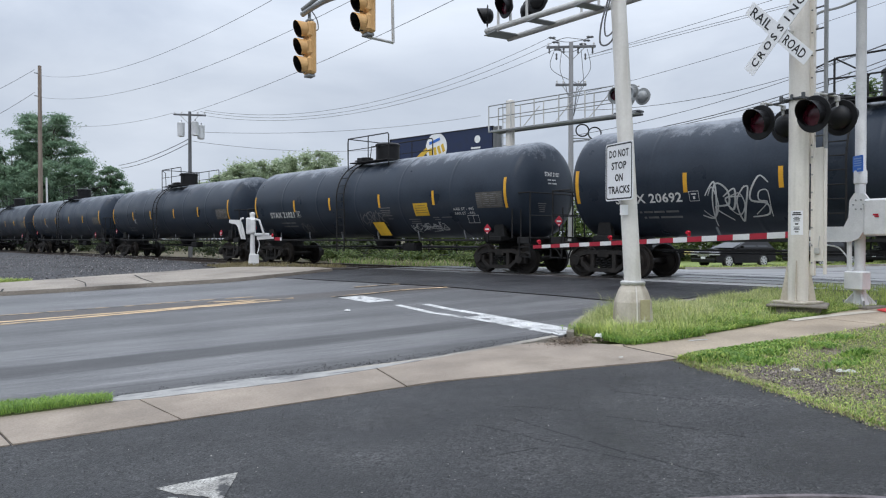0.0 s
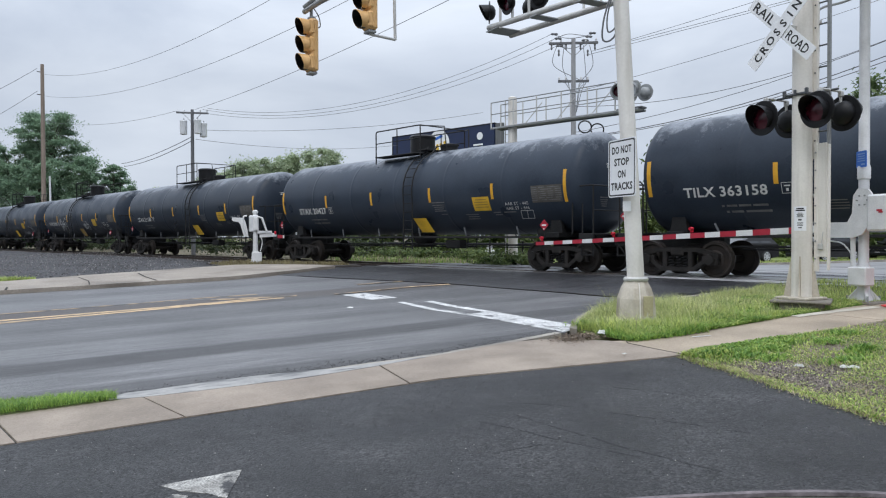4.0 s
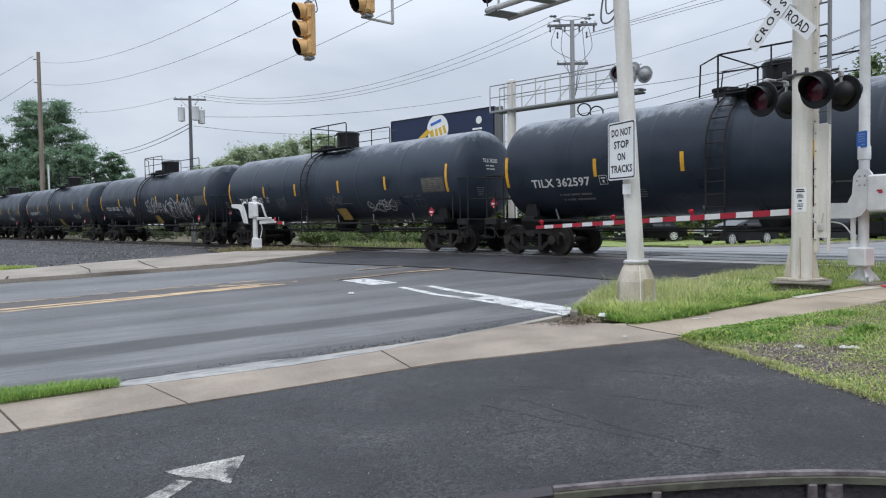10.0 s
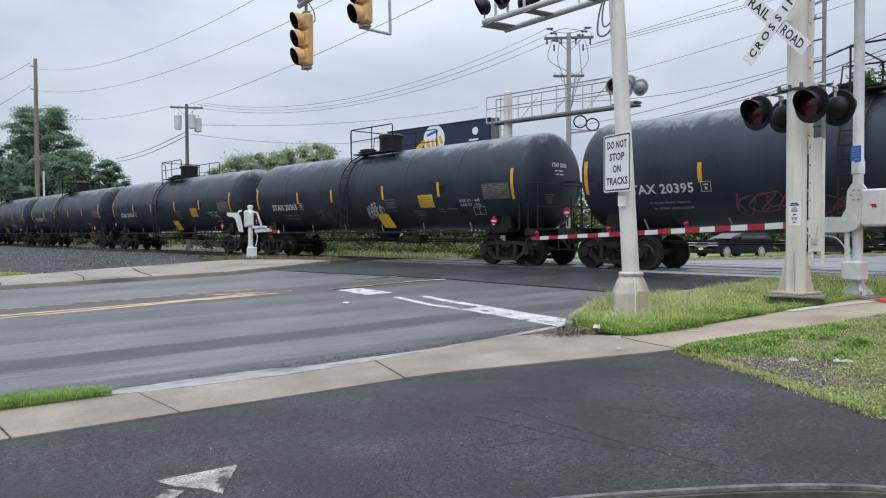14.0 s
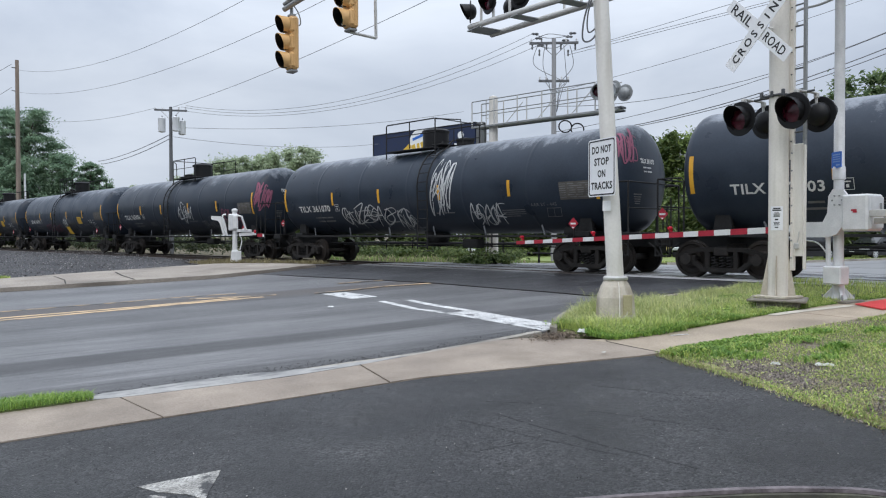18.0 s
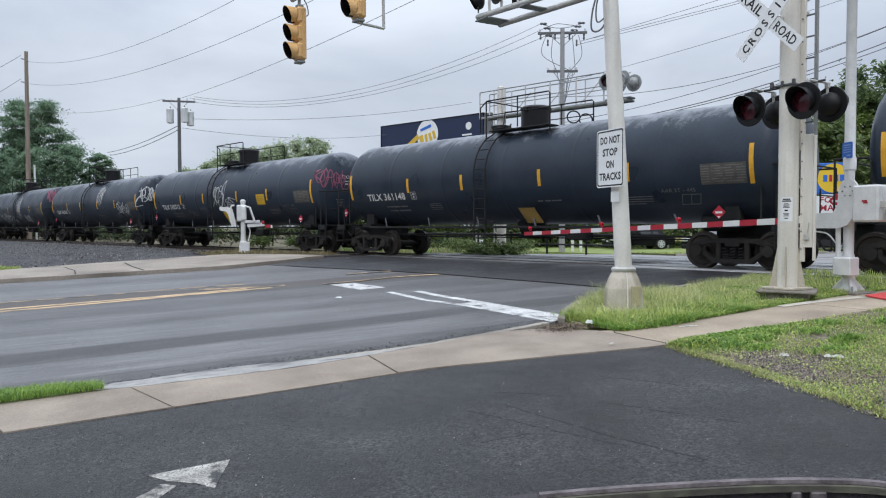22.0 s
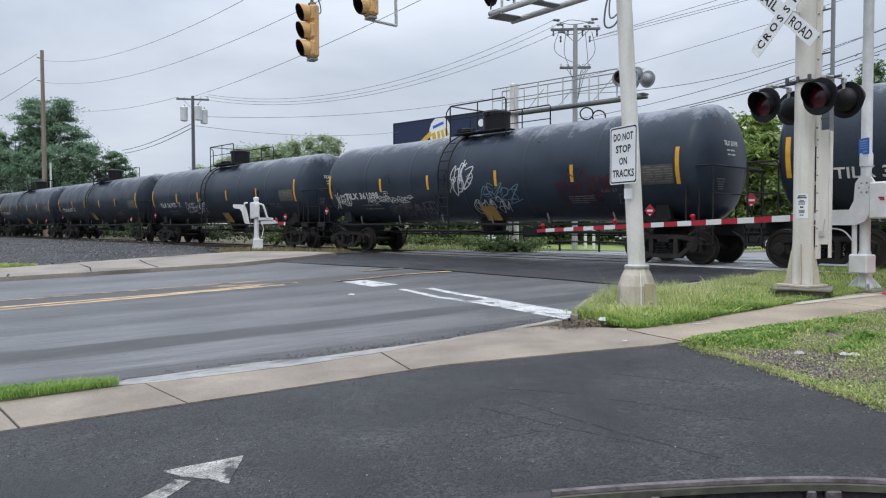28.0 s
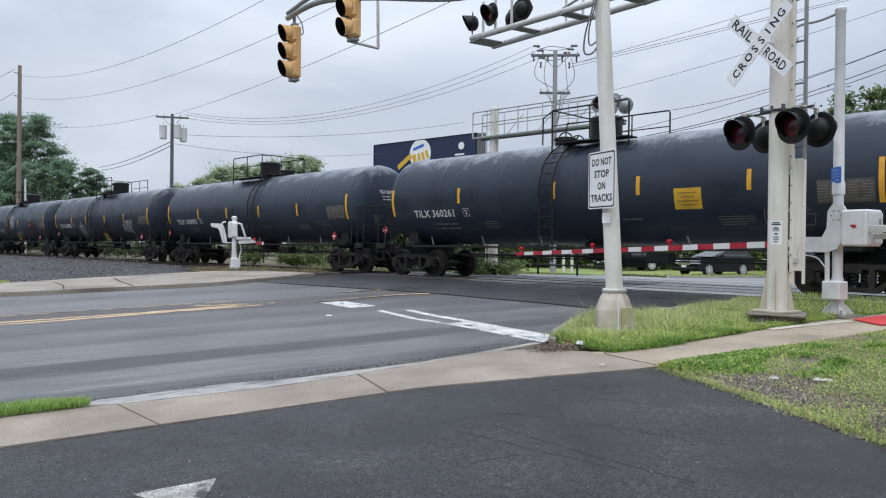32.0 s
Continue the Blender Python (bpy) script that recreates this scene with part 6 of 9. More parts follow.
    sign = thing("traffic_sign", Geo().prism(rounded(0.66, 0.86), -0.004, 0.004), SIGNWHITE, "white do not stop on tracks sign on the signal pole", "traffic sign", m=sm)
    edge = Geo()
    o, i_ = rounded(0.625, 0.825, 0.035), rounded(0.585, 0.785, 0.03)
    n = len(o)
    edge.add([(x, 0.0055, z) for x, z in o] + [(x, 0.0055, z) for x, z in i_], [(k, (k + 1) % n, (k + 1) % n + n, k + n) for k in range(n)])
    part("border", edge, SIGNBLACK, sign, "thin black border")
    sign_text(sign, [("DO NOT", 0, 0.27, 0.115, 0.47), ("STOP", 0, 0.09, 0.115, 0.36), ("ON", 0, -0.09, 0.115, 0.19), ("TRACKS", 0, -0.27, 0.115, 0.52)], 0.006, SIGNBLACK)
    part("strap", Geo().box((0, -0.05, 0.25), (0.1, 0.09, 0.03)).box((0, -0.05, -0.25), (0.1, 0.09, 0.03)), GALV_DARK, sign)


build_signal_pole()
MAST = Vector((5.93, 12.3, 0.0))
RD = Vector((math.sin(radians(60)), math.cos(radians(60)), 0))
RN = Vector((-math.cos(radians(60)), math.sin(radians(60)), 0))


def build_mast():
    """The thick mast of the crossing lights: footing, gussets, ladder, crossbuck, light units and the arm over the road."""
    gy = gz(MAST.x, MAST.y)
    thing("footing", Geo().box((0, 0, 0.012), (0.90, 0.84, 0.045), 0.014).box((0.02, -0.03, -0.09), (0.66, 0.58, 0.17), 0.02), FOOTING, "worn brownish concrete slab under the mast", "footing", m=at(MAST.x, MAST.y, -0.035, 30))
    mast = root("crossing_mast", "tall aged white mast with crossing lights and a long arm", "crossing signal", m=at(MAST.x, MAST.y, 0.02, 60))
    # mast space: +y along the road (away from the waiting traffic), +x towards the camera's side
    part("shaft", Geo().lathe([(0.160, 0.0), (0.158, 3.5), (0.155, 7.6), (0.10, 7.64)], 28), CREAM, mast, "aged white steel shaft", smooth=True)
    for k in range(4):
        part("gusset", Geo().prism([(0.14, 0.02), (0.275, 0.02), (0.265, 0.08), (0.155, 0.72)], -0.012, 0.012, m=pose(0, 0, 0, 0, 0, 25 + 90 * k)), BASEPAINT, mast)
    part("base_plate", Geo().box((0, 0, 0.003), (0.56, 0.56, 0.045), 0.01), BASEPAINT, mast)
    part("notice", Geo().add([(0.164 * math.sin(radians(a)), -0.164 * math.cos(radians(a)), z) for a in range(-12, 59, 10) for z in (1.12, 1.52)], [(2 * i, 2 * i + 2, 2 * i + 3, 2 * i + 1) for i in range(7)]),
         SIGNWHITE, mast, "white paper notice with small print")
    g = Geo()
    for z, w, half in ((1.485, 20, 0.010), (1.455, 25, 0.010), (1.41, 12, 0.005), (1.39, 18, 0.005), (1.37, 16, 0.005), (1.35, 18, 0.005), (1.30, 9, 0.012), (1.25, 17, 0.005), (1.23, 14, 0.005), (1.21, 16, 0.005), (1.17, 10, 0.008)):
        vs = [(0.1665 * math.sin(radians(24 + s * w)), -0.1665 * math.cos(radians(24 + s * w)), z + dz) for s in (-1, -0.5, 0, 0.5, 1) for dz in (-half, half)]
        g.add(vs, [(2 * i, 2 * i + 2, 2 * i + 3, 2 * i + 1) for i in range(4)])
    part("notice_print", g, SIGNBLACK, mast, kind="stuff")
    # ladder on the side towards the track, its foot closed by a guard plate
    lm = pose(0.19, 0.10, 0)
    ladder = part("ladder", Geo().box((0.20, 0.02, 5.0), (0.05, 0.05, 5.4), 0.004), GALV_DARK, mast, "grey steel ladder", lm)
    part("ladder_rail", Geo().box((-0.02, 0.01, 5.0), (0.085, 0.05, 5.4), 0.004), CREAM, ladder, "pale bolted ladder rail")
    for k in range(12):
        part("bolt", Geo().lathe([(0.013, 0.0), (0.013, 0.014)], 6, "y", (-0.02, -0.028, 2.6 + 0.37 * k)), IRON, ladder)
    for k in range(14):
        part("rung", Geo().tube([(-0.02, 0.02, 2.75 + 0.35 * k), (0.20, 0.02, 2.75 + 0.35 * k)], 0.014, 6), IRON, ladder)
    guard = part("ladder_guard", Geo().box((0.11, -0.02, 1.62), (0.17, 0.03, 1.86), 0.006).box((0.015, -0.01, 1.5), (0.06, 0.07, 2.1), 0.006).box((0.215, 0.0, 1.5), (0.03, 0.06, 2.05), 0.004), CREAM, mast, "bolted guard plate over the ladder's foot", lm)
    for k in range(7):
        part("bolt", Geo().lathe([(0.014, 0.0), (0.014, 0.02)], 6, "y", (0.015, -0.06, 0.66 + 0.29 * k)), GALV_DARK, guard)
    part("padlock", Geo().box((0.11, -0.06, 0.86), (0.09, 0.03, 0.1), 0.01).tube([(0.12, -0.05, 0.88), (0.15, -0.05, 1.1)], 0.008, 5), GALV, guard)
    for z in (1.7, 3.2, 4.6, 6.0):
        part("stand_off", Geo().box((0.10, 0.20, z), (0.05, 0.26, 0.05), 0.006), GALV, mast)
    # light units: two look back at the traffic, two look over the track
    part("light_bar", Geo().tube([(-0.62, 0.0, 3.37), (0.62, 0.0, 3.37)], 0.020, 8).box((0, 0, 3.37), (0.36, 0.36, 0.04), 0.01)
         .box((-0.20, -0.19, 3.39), (0.05, 0.05, 0.11), 0.008).box((0.20, -0.19, 3.39), (0.05, 0.05, 0.11), 0.008).box((0.0, -0.20, 3.39), (0.04, 0.04, 0.10), 0.008), IRON, mast)
    for x, y, rz in ((-0.49, -0.34, 180), (0.49, -0.34, 180), (-0.49, 0.34, 0), (0.49, 0.34, 0)):
        d = flasher(mast, pose(x, y, 3.03, 0, 0, rz))
        part("hanger", Geo().tube([(0, -0.07, 0.15), (0, -0.07, 0.33)], 0.022, 8).tube([(0, -0.07, 0.34), (0, -0.34, 0.34)], 0.020, 8).box((0, -0.07, 0.30), (0.07, 0.07, 0.09), 0.01), GALV, d)
    # crossbuck
    for k, (ang, words, off) in enumerate(((-45, (("RAIL", -0.43), ("ROAD", 0.43)), 0.0), (45, (("CROSSING", 0.0),), 0.014))):
        bl = part("crossbuck_blade", Geo().prism(rounded(1.55, 0.235, 0.02), -0.004, 0.004), SIGNWHITE, mast, "white crossbuck blade",
                  pose(-0.10, -0.43 - off, 4.45, 0, 0, 180) @ pose(0, 0, 0, 0, ang, 0))
        for text, u in words:
            if len(text) == 4:
                flat, fs = letters(text, 0.155, 0.50, 0.015)
            else:
                flat, fs = [], []
                for i, ch in enumerate(text):
                    one, of = letters(ch, 0.142, 0.0, 0.022)
                    o = len(flat)
                    flat += [(a + 0.168 * (i - 3.5), b) for a, b in one]
                    fs += [tuple(q + o for q in f) for f in of]
            part("lettering", Geo().add([(-(u + a), 0.006, b) for a, b in flat], fs), SIGNBLACK, bl, "black word " + text)
    part("blade_bracket", Geo().box((-0.05, -0.28, 4.45), (0.08, 0.30, 0.10), 0.01).box((-0.10, -0.415, 4.45), (0.12, 0.02, 0.3), 0.004), GALV, mast)
    # the arm over the road: two pipes with cross plates, and light units on posts
    arm_len = 8.9
    for dy, z0, z1 in ((-0.36, 6.05, 6.62), (0.36, 6.0, 6.52)):
        part("arm_pipe", Geo().tube([(-0.1, dy * 0.6, z0), (-arm_len, dy, z1)], 0.075, 12), GALV, mast, "grey arm pipe", smooth=True)
    part("arm_pipe", Geo().tube([(-0.1, 0, 7.4), (-5.6, 0.0, 6.6)], 0.03, 8), GALV_DARK, mast, smooth=True)
    for k in range(1, 6):
        x = -arm_len * k / 5 + 0.25
        z = 6.02 + 0.55 * k / 5
        part("cross_plate", Geo().box((x, 0, z - 0.06), (0.30 if k < 5 else 0.55, 0.86, 0.03), 0.005), GALV_DARK, mast)
    for k, x in enumerate((-8.35, -7.8, -7.1)):
        part("light_post", Geo().tube([(x, -0.36, 6.48), (x, -0.36, 7.45)], 0.035, 8), GALV, mast)
    for x, y, rz in ((-8.75, -0.42, 150), (-7.85, -0.45, 180), (-7.85, 0.20, 0), (-7.1, -0.05, 20)):
        flasher(mast, pose(x, y, 6.98, 0, 0, rz))
    part("rail_post", Geo().tube([(-5.9, 0.36, 6.35), (-5.9, 0.36, 7.3)], 0.03, 8), GALV, mast)
    part("rail_post", Geo().tube([(-5.3, 0.36, 6.3), (-5.3, 0.36, 7.3)], 0.03, 8), GALV, mast)


build_mast()
GATE = Vector((7.24, 12.8, 0.0))


def build_gate():
    """The near crossing gate, lowered over the lane."""
    g0 = Vector((GATE.x, GATE.y, gz(GATE.x, GATE.y)))
    gate = root("crossing_gate", "lowered crossing gate with a red and white striped arm", "crossing gate", m=at(GATE.x, GATE.y, 0.02, 60))
    part("pole", Geo().lathe([(0.085, 0.22), (0.085, 2.0), (0.105, 2.02), (0.105, 2.22), (0.088, 2.26), (0.082, 5.2), (0.095, 5.22), (0.095, 5.28), (0.03, 5.32)], 20), CASTGREY, gate, "silver-grey pole", smooth=True)
    part("base_box", Geo().box((0.05, -0.16, 0.34), (0.32, 0.28, 0.32), 0.02), CASTGREY, gate, "grey junction box")
    part("base_casting", Geo().lathe([(0.15, -0.10), (0.14, -0.05), (0.105, 0.02), (0.10, 0.2), (0.10, 0.5), (0.095, 0.55)], 20), CASTGREY, gate, smooth=True)
    for k in range(4):
        a = radians(45 + 90 * k)
        part("foot_lug", Geo().prism([(0.10, 0.12), (0.26, -0.06), (0.26, -0.10), (0.08, -0.10)], -0.02, 0.02, m=pose(0, 0, 0, 0, 0, 45 + 90 * k)), CASTGREY, gate)
        part("bolt", Geo().lathe([(0.02, -0.12), (0.02, 0.0)], 6, "z", (0.25 * math.cos(a), 0.25 * math.sin(a), 0)), GALV_DARK, gate)
    thing("footing", Geo().box((0, 0, -0.17), (0.62, 0.62, 0.16), 0.02), FOOTING, "small concrete footing under the gate mast", "footing", m=at(GATE.x, GATE.y, 0.02, 60))
    part("conduit", Geo().tube([(-0.10, -0.14, 0.5), (-0.115, -0.13, 1.25)], 0.042, 10), CASTGREY, gate, smooth=True)
    box = part("mechanism_box", Geo().box((0.42, -0.02, 1.42), (0.44, 0.50, 0.62), 0.03), CASTGREY, gate, "light grey gate mechanism box")
    part("box_door", Geo().box((0.42, 0.235, 1.42), (0.38, 0.015, 0.56), 0.004).box((0.645, 0.04, 1.42), (0.012, 0.36, 0.52), 0.003), CASTGREY, box)
    part("box_mark", Geo().box((0.42, -0.275, 1.46), (0.09, 0.008, 0.03)).box((0.44, -0.275, 1.43), (0.07, 0.008, 0.025)), RED, box, "small red mark")
    part("latch", Geo().box((0.655, 0.12, 1.50), (0.02, 0.05, 0.16), 0.004), GALV_DARK, box)
    # bent support plate that holds the arm
    plate = [(0.26, 1.74), (0.20, 1.82), (0.02, 1.84), (-0.06, 1.72), (-0.08, 1.42), (-0.16, 1.27), (-0.60, 1.27), (-0.60, 1.0), (-0.06, 1.0), (0.10, 1.06), (0.22, 1.22), (0.28, 1.55)]
    arm_root = part("arm_support", Geo().prism(plate, -0.22, -0.17), CASTGREY, gate, "bent grey support plate")
    for k in range(6):
        a = radians(60 * k)
        part("bolt", Geo().lathe([(0.014, 0), (0.014, 0.02)], 6, "y", (0.10 + 0.09 * math.cos(a), -0.24, 1.64 + 0.09 * math.sin(a))), GALV_DARK, arm_root)
    part("counterweight_arm", Geo().box((0.95, -0.18, 1.40), (0.9, 0.05, 0.12), 0.01).box((0.95, -0.05, 1.28), (0.9, 0.05, 0.10), 0.01).box((1.2, -0.12, 1.36), (0.5, 0.16, 0.3), 0.02), GALV, gate)
    # arm: alternating sleeves, sagging a little towards its tip
    length, n = 8.62, 22
    a0, a1 = Vector((-0.55, -0.13, 1.16)), Vector((-0.55 - length, -0.13, 0.84))
    arm = part("gate_arm", Geo().box((-0.62, -0.13, 1.155), (0.5, 0.06, 0.13), 0.008), WHITE, gate, "white root of the gate arm")
    for k in range(n):
        p0, p1 = a0.lerp(a1, k / n), a0.lerp(a1, (k + 1) / n)
        h = 0.060 - 0.014 * k / n
        q = Geo().add([(p.x, p.y + s * 0.022, p.z + t * h) for p in (p0 - Vector((0.001, 0, 0)), p1 + Vector((0.001, 0, 0))) for s in (-1, 1) for t in (-1, 1)],
                      [(0, 1, 3, 2), (4, 6, 7, 5), (0, 4, 5, 1), (2, 3, 7, 6), (0, 2, 6, 4), (1, 5, 7, 3)])
        part("stripe", q, RED if k % 2 else WHITE, arm)
    for k in (0.36, 0.64, 0.97):
        p = a0.lerp(a1, k)
        part("arm_light", Geo().box((p.x, p.y, p.z + 0.095), (0.05, 0.07, 0.06), 0.01).lathe([(0.036, -0.045), (0.042, 0.0), (0.036, 0.045), (0.015, 0.055)], 14, "y", (p.x, p.y - 0.02, p.z + 0.15)), LAMPRED, gate, "small dark red lamp on the gate arm", smooth=True)
    part("cable", Geo().tube(bend([(-0.85, -0.15, 1.0), (-0.55, -0.16, 0.95), (-0.3, -0.14, 0.9), (-0.14, -0.12, 0.72)]), 0.014, 6), CASTGREY, gate)
    part("top_bracket", Geo().tube(bend([(0.0, 0.0, 5.22), (-0.3, -0.12, 5.13), (-0.55, -0.3, 5.08), (-0.62, -0.4, 5.0)]), 0.022, 6), GALV_DARK, gate)
    part("blue_sign", Geo().prism(rounded(0.27, 0.28, 0.02), -0.004, 0.004), SIGNBLUE, gate, "small blue emergency notice sign", pose(0.02, -0.11, 2.35, 0, 0, 155))
    part("sign_print", Geo().add(*[[(a, 0.0055, b) for a, b in bars_flat([(0, 0.09, 0.2, 0.02), (0, 0.05, 0.18, 0.015), (0, 0.01, 0.2, 0.015), (0, -0.03, 0.2, 0.015), (-0.04, -0.09, 0.1, 0.025)])[0]], bars_flat([(0, 0, 1, 1)] * 5)[1]]),
         plain("pale_blue_print", (0.22, 0.34, 0.62), 0.5), gate, m=pose(0.02, -0.11, 2.35, 0, 0, 155))


build_gate()


def build_far_gate():
    """The gate of the far lane, seen from behind."""
    gate = root("crossing_gate", "grey-white gate mechanism on a short mast across the road", "crossing gate", m=at(-8.06, 31.2, -0.02, 166))
    part("pole", Geo().lathe([(0.105, 0.3), (0.10, 1.2), (0.10, 2.10), (0.12, 2.12), (0.12, 2.20), (0.05, 2.24)], 16), WHITE, gate, smooth=True)
    part("base_casting", Geo().lathe([(0.30, -0.06), (0.29, 0.02), (0.18, 0.08), (0.15, 0.42), (0.12, 0.5)], 14), WHITE, gate)
    part("base_box", Geo().box((-0.06, 0.06, 0.26), (0.40, 0.3, 0.40), 0.02), WHITE, gate)
    part("mechanism_box", Geo().box((0.06, -0.05, 1.66), (0.40, 0.40, 0.70), 0.04), CASTGREY, gate, "silver-grey mechanism housing")
    part("box_door", Geo().box((-0.02, 0.18, 1.66), (0.20, 0.05, 0.56), 0.02), WHITE, gate)
    part("arm_support", Geo().prism([(0.94, 1.92), (0.94, 1.79), (0.70, 1.75), (0.60, 1.62), (0.47, 1.12), (0.28, 1.10), (0.32, 1.40), (0.42, 1.82), (0.56, 1.91)], 0.16, 0.23), WHITE, gate, "white counterweight bracket")
    part("arm_support", Geo().prism([(0.92, 1.86), (0.92, 1.77), (0.64, 1.72), (0.44, 1.16), (0.30, 1.16), (0.48, 1.80), (0.57, 1.85)], -0.28, -0.21), CASTGREY, gate)
    part("tie_rod", Geo().tube(bend([(0.34, 0.24, 1.98), (0.48, 0.24, 1.92), (0.46, 0.24, 1.5), (0.36, 0.24, 1.2)]), 0.035, 8), WHITE, gate, smooth=True)
    part("tie_rod", Geo().tube([(-0.10, 0.2, 1.95), (-0.28, 0.2, 1.90), (-0.46, 0.2, 1.34)], 0.045, 8), WHITE, gate, smooth=True)
    part("arm_support", Geo().box((-0.38, 0.16, 1.30), (0.62, 0.06, 0.12), 0.02, m=pose(0, 0, 0, 0, 0, 0)), CASTGREY, gate)
    arm = part("gate_arm", Geo().box((-0.60, 0.12, 1.13), (0.70, 0.06, 0.15), 0.01, m=pose(0, 0, 0, 0, 4, 0)), WHITE, gate, "stub of a white and red gate arm")
    part("stripe", Geo().box((-1.02, 0.12, 1.115), (0.22, 0.05, 0.13), 0.004), RED, arm)
    part("stripe", Geo().box((-1.16, 0.12, 1.105), (0.07, 0.05, 0.13), 0.004), WHITE, arm)
    part("arm_light", Geo().box((-0.82, 0.12, 1.27), (0.09, 0.1, 0.14), 0.02), LAMPRED, gate)
    part("cable", Geo().tube(bend([(-0.22, 0, 1.1), (-0.28, 0, 0.9), (-0.24, 0, 0.65), (-0.2, 0, 0.5)]), 0.022, 6), WHITE, gate)


build_far_gate()


def build_gantry():
    """The far cantilever: a mast with a railed walkway over the road and lights at its end."""
    x0, y0 = 2.64, 29.0
    gantry = root("cantilever_signal", "grey cantilever walkway with crossing lights beyond the track", "crossing signal", m=pose(x0, y0, 0, 0, 0, -44))
    part("mast", Geo().lathe([(0.19, -0.15), (0.18, 3), (0.17, 6.5), (0.06, 6.55)], 20), CREAM, gantry, "pale steel mast", smooth=True)
    part("walkway", Geo().box((2.35, 0, 5.37), (6.5, 0.5, 0.03), 0.01).box((2.35, -0.27, 5.35), (6.5, 0.05, 0.08), 0.01).box((2.35, 0.27, 5.35), (6.5, 0.05, 0.08), 0.01), GALV_DARK, gantry)
    for y in (-0.3, 0.3):
        part("hand_rail", Geo().tube([(-0.85, y, 5.4), (-0.85, y, 6.36), (4.75, y, 6.36)], 0.022, 6), GALV_DARK, gantry)
        part("mid_rail", Geo().tube([(-0.85, y, 5.9), (4.75, y, 5.9)], 0.018, 6), GALV_DARK, gantry)
        for k in range(6):
            part("rail_post", Geo().tube([(-0.85 + 1.12 * k, y, 5.36), (-0.85 + 1.12 * k, y, 6.36)], 0.026, 6), GALV, gantry)
    for k in range(3):
        part("brace", Geo().tube([(0.3 + 1.5 * k, 0.3, 5.4), (1.2 + 1.5 * k, 0.3, 6.2)], 0.018, 6), GALV, gantry)
    lad = Geo()
    for dx in (-0.65, -0.38):
        lad.tube([(dx, 0.34, 0.4), (dx, 0.34, 6.5)], 0.02, 6)
    ladder = part("ladder", lad, GALV, gantry)
    for k in range(19):
        part("rung", Geo().tube([(-0.65, 0.34, 0.5 + 0.31 * k), (-0.38, 0.34, 0.5 + 0.31 * k)], 0.012, 5), GALV, ladder)
    part("arm_end", Geo().box((5.2, 0, 5.42), (1.0, 0.34, 0.07), 0.02), IRON, gantry)
    for x, y, rz in ((4.85, 0.45, 20), (4.95, -0.40, 200), (5.55, -0.40, 170), (5.5, 0.4, 0)):
        flasher(gantry, pose(x, y, 6.0, 0, 0, rz), lens=(x < 5.5), paint=GALV_DARK)
    part("light_post", Geo().tube([(5.2, 0, 5.4), (5.2, 0, 6.3)], 0.04, 8).tube([(4.8, 0, 6.28), (5.6, 0, 6.28)], 0.025, 6), GALV, gantry)


build_gantry()


# ---- poles and wires ----
def utility_pole(name, x, y, top, arms, mats, label, lean=0.0, r=0.16, boxes=()):
    """A wooden pole with cross-arms; arms: (height, half length, bearing); boxes: transformer cans."""
    g0 = gz(x, y) - 0.3
    pole = root(name, label, "utility pole", "utility poles", m=Matrix.Translation((x, y, g0)))
    part("shaft", Geo().tube([(0, 0, 0), (lean * 0.5, 0, (top - g0) * 0.5), (lean, 0, top - g0)], [r, r * 0.85, r * 0.68], 14), mats, pole, smooth=True)
    for z, half, az in arms:
        h = z - g0
        dx, dy = math.sin(radians(az)), math.cos(radians(az))
        part("cross_arm", Geo().box((0, 0, 0), (2 * half, 0.11, 0.13), 0.012, m=pose(lean * h / (top - g0), 0, h, 0, 3.0 if boxes else 0.0, 90 - az)), POLEDARK, pole)
        for u in (-0.92, -0.5, 0.5, 0.92):
            part("insulator", Geo().lathe([(0.03, 0.05), (0.055, 0.10), (0.04, 0.14), (0.06, 0.19), (0.03, 0.25)], 10, "z", (dx * half * u, dy * half * u, h)), CASTGREY, pole, smooth=True)
        part("arm_brace", Geo().tube([(dx * half * 0.6, dy * half * 0.6, h), (0.02, 0, h - 0.75)], 0.02, 5).tube([(-dx * half * 0.6, -dy * half * 0.6, h), (0.02, 0, h - 0.75)], 0.02, 5), GALV_DARK, pole)
    for bx, by, bz in boxes:
        part("transformer", Geo().lathe([(0.05, -0.55), (0.25, -0.5), (0.26, -0.46), (0.26, 0.42), (0.27, 0.44), (0.27, 0.5), (0.1, 0.56)], 16, "z", (bx, by, bz - g0)), SIGNWHITE, pole, "pale grey transformer can", smooth=True)
        part("bushing", Geo().lathe([(0.03, 0.5), (0.04, 0.62), (0.02, 0.72)], 8, "z", (bx, by + 0.08, bz - g0)), POLEDARK, pole)
    return pole


utility_pole("utility_pole", -42.55, 78.0, 19.4, [], POLEWOOD, "tall brown wooden pole with short brackets", r=0.26)
part("bracket", Geo().tube([(0, 0, 18.95), (-0.55, 0, 19.05)], 0.05, 6).tube([(0, 0, 16.55), (-0.55, 0, 16.65)], 0.05, 6), POLEDARK, bpy.data.objects["utility_pole"])
part("guy_guard", Geo().tube([(0.75, 0, 0), (0.66, 0, 8.0)], 0.10, 8), CASTGREY, bpy.data.objects["utility_pole"], "pale conduit beside the pole")
utility_pole("utility_pole", -18.85, 55.0, 10.6, [(10.35, 1.25, 96)], POLEDARK, "grey wooden pole with three transformer cans",
             boxes=((-0.62, -0.1, 9.25), (0.45, -0.2, 9.3), (0.75, 0.25, 9.1)))
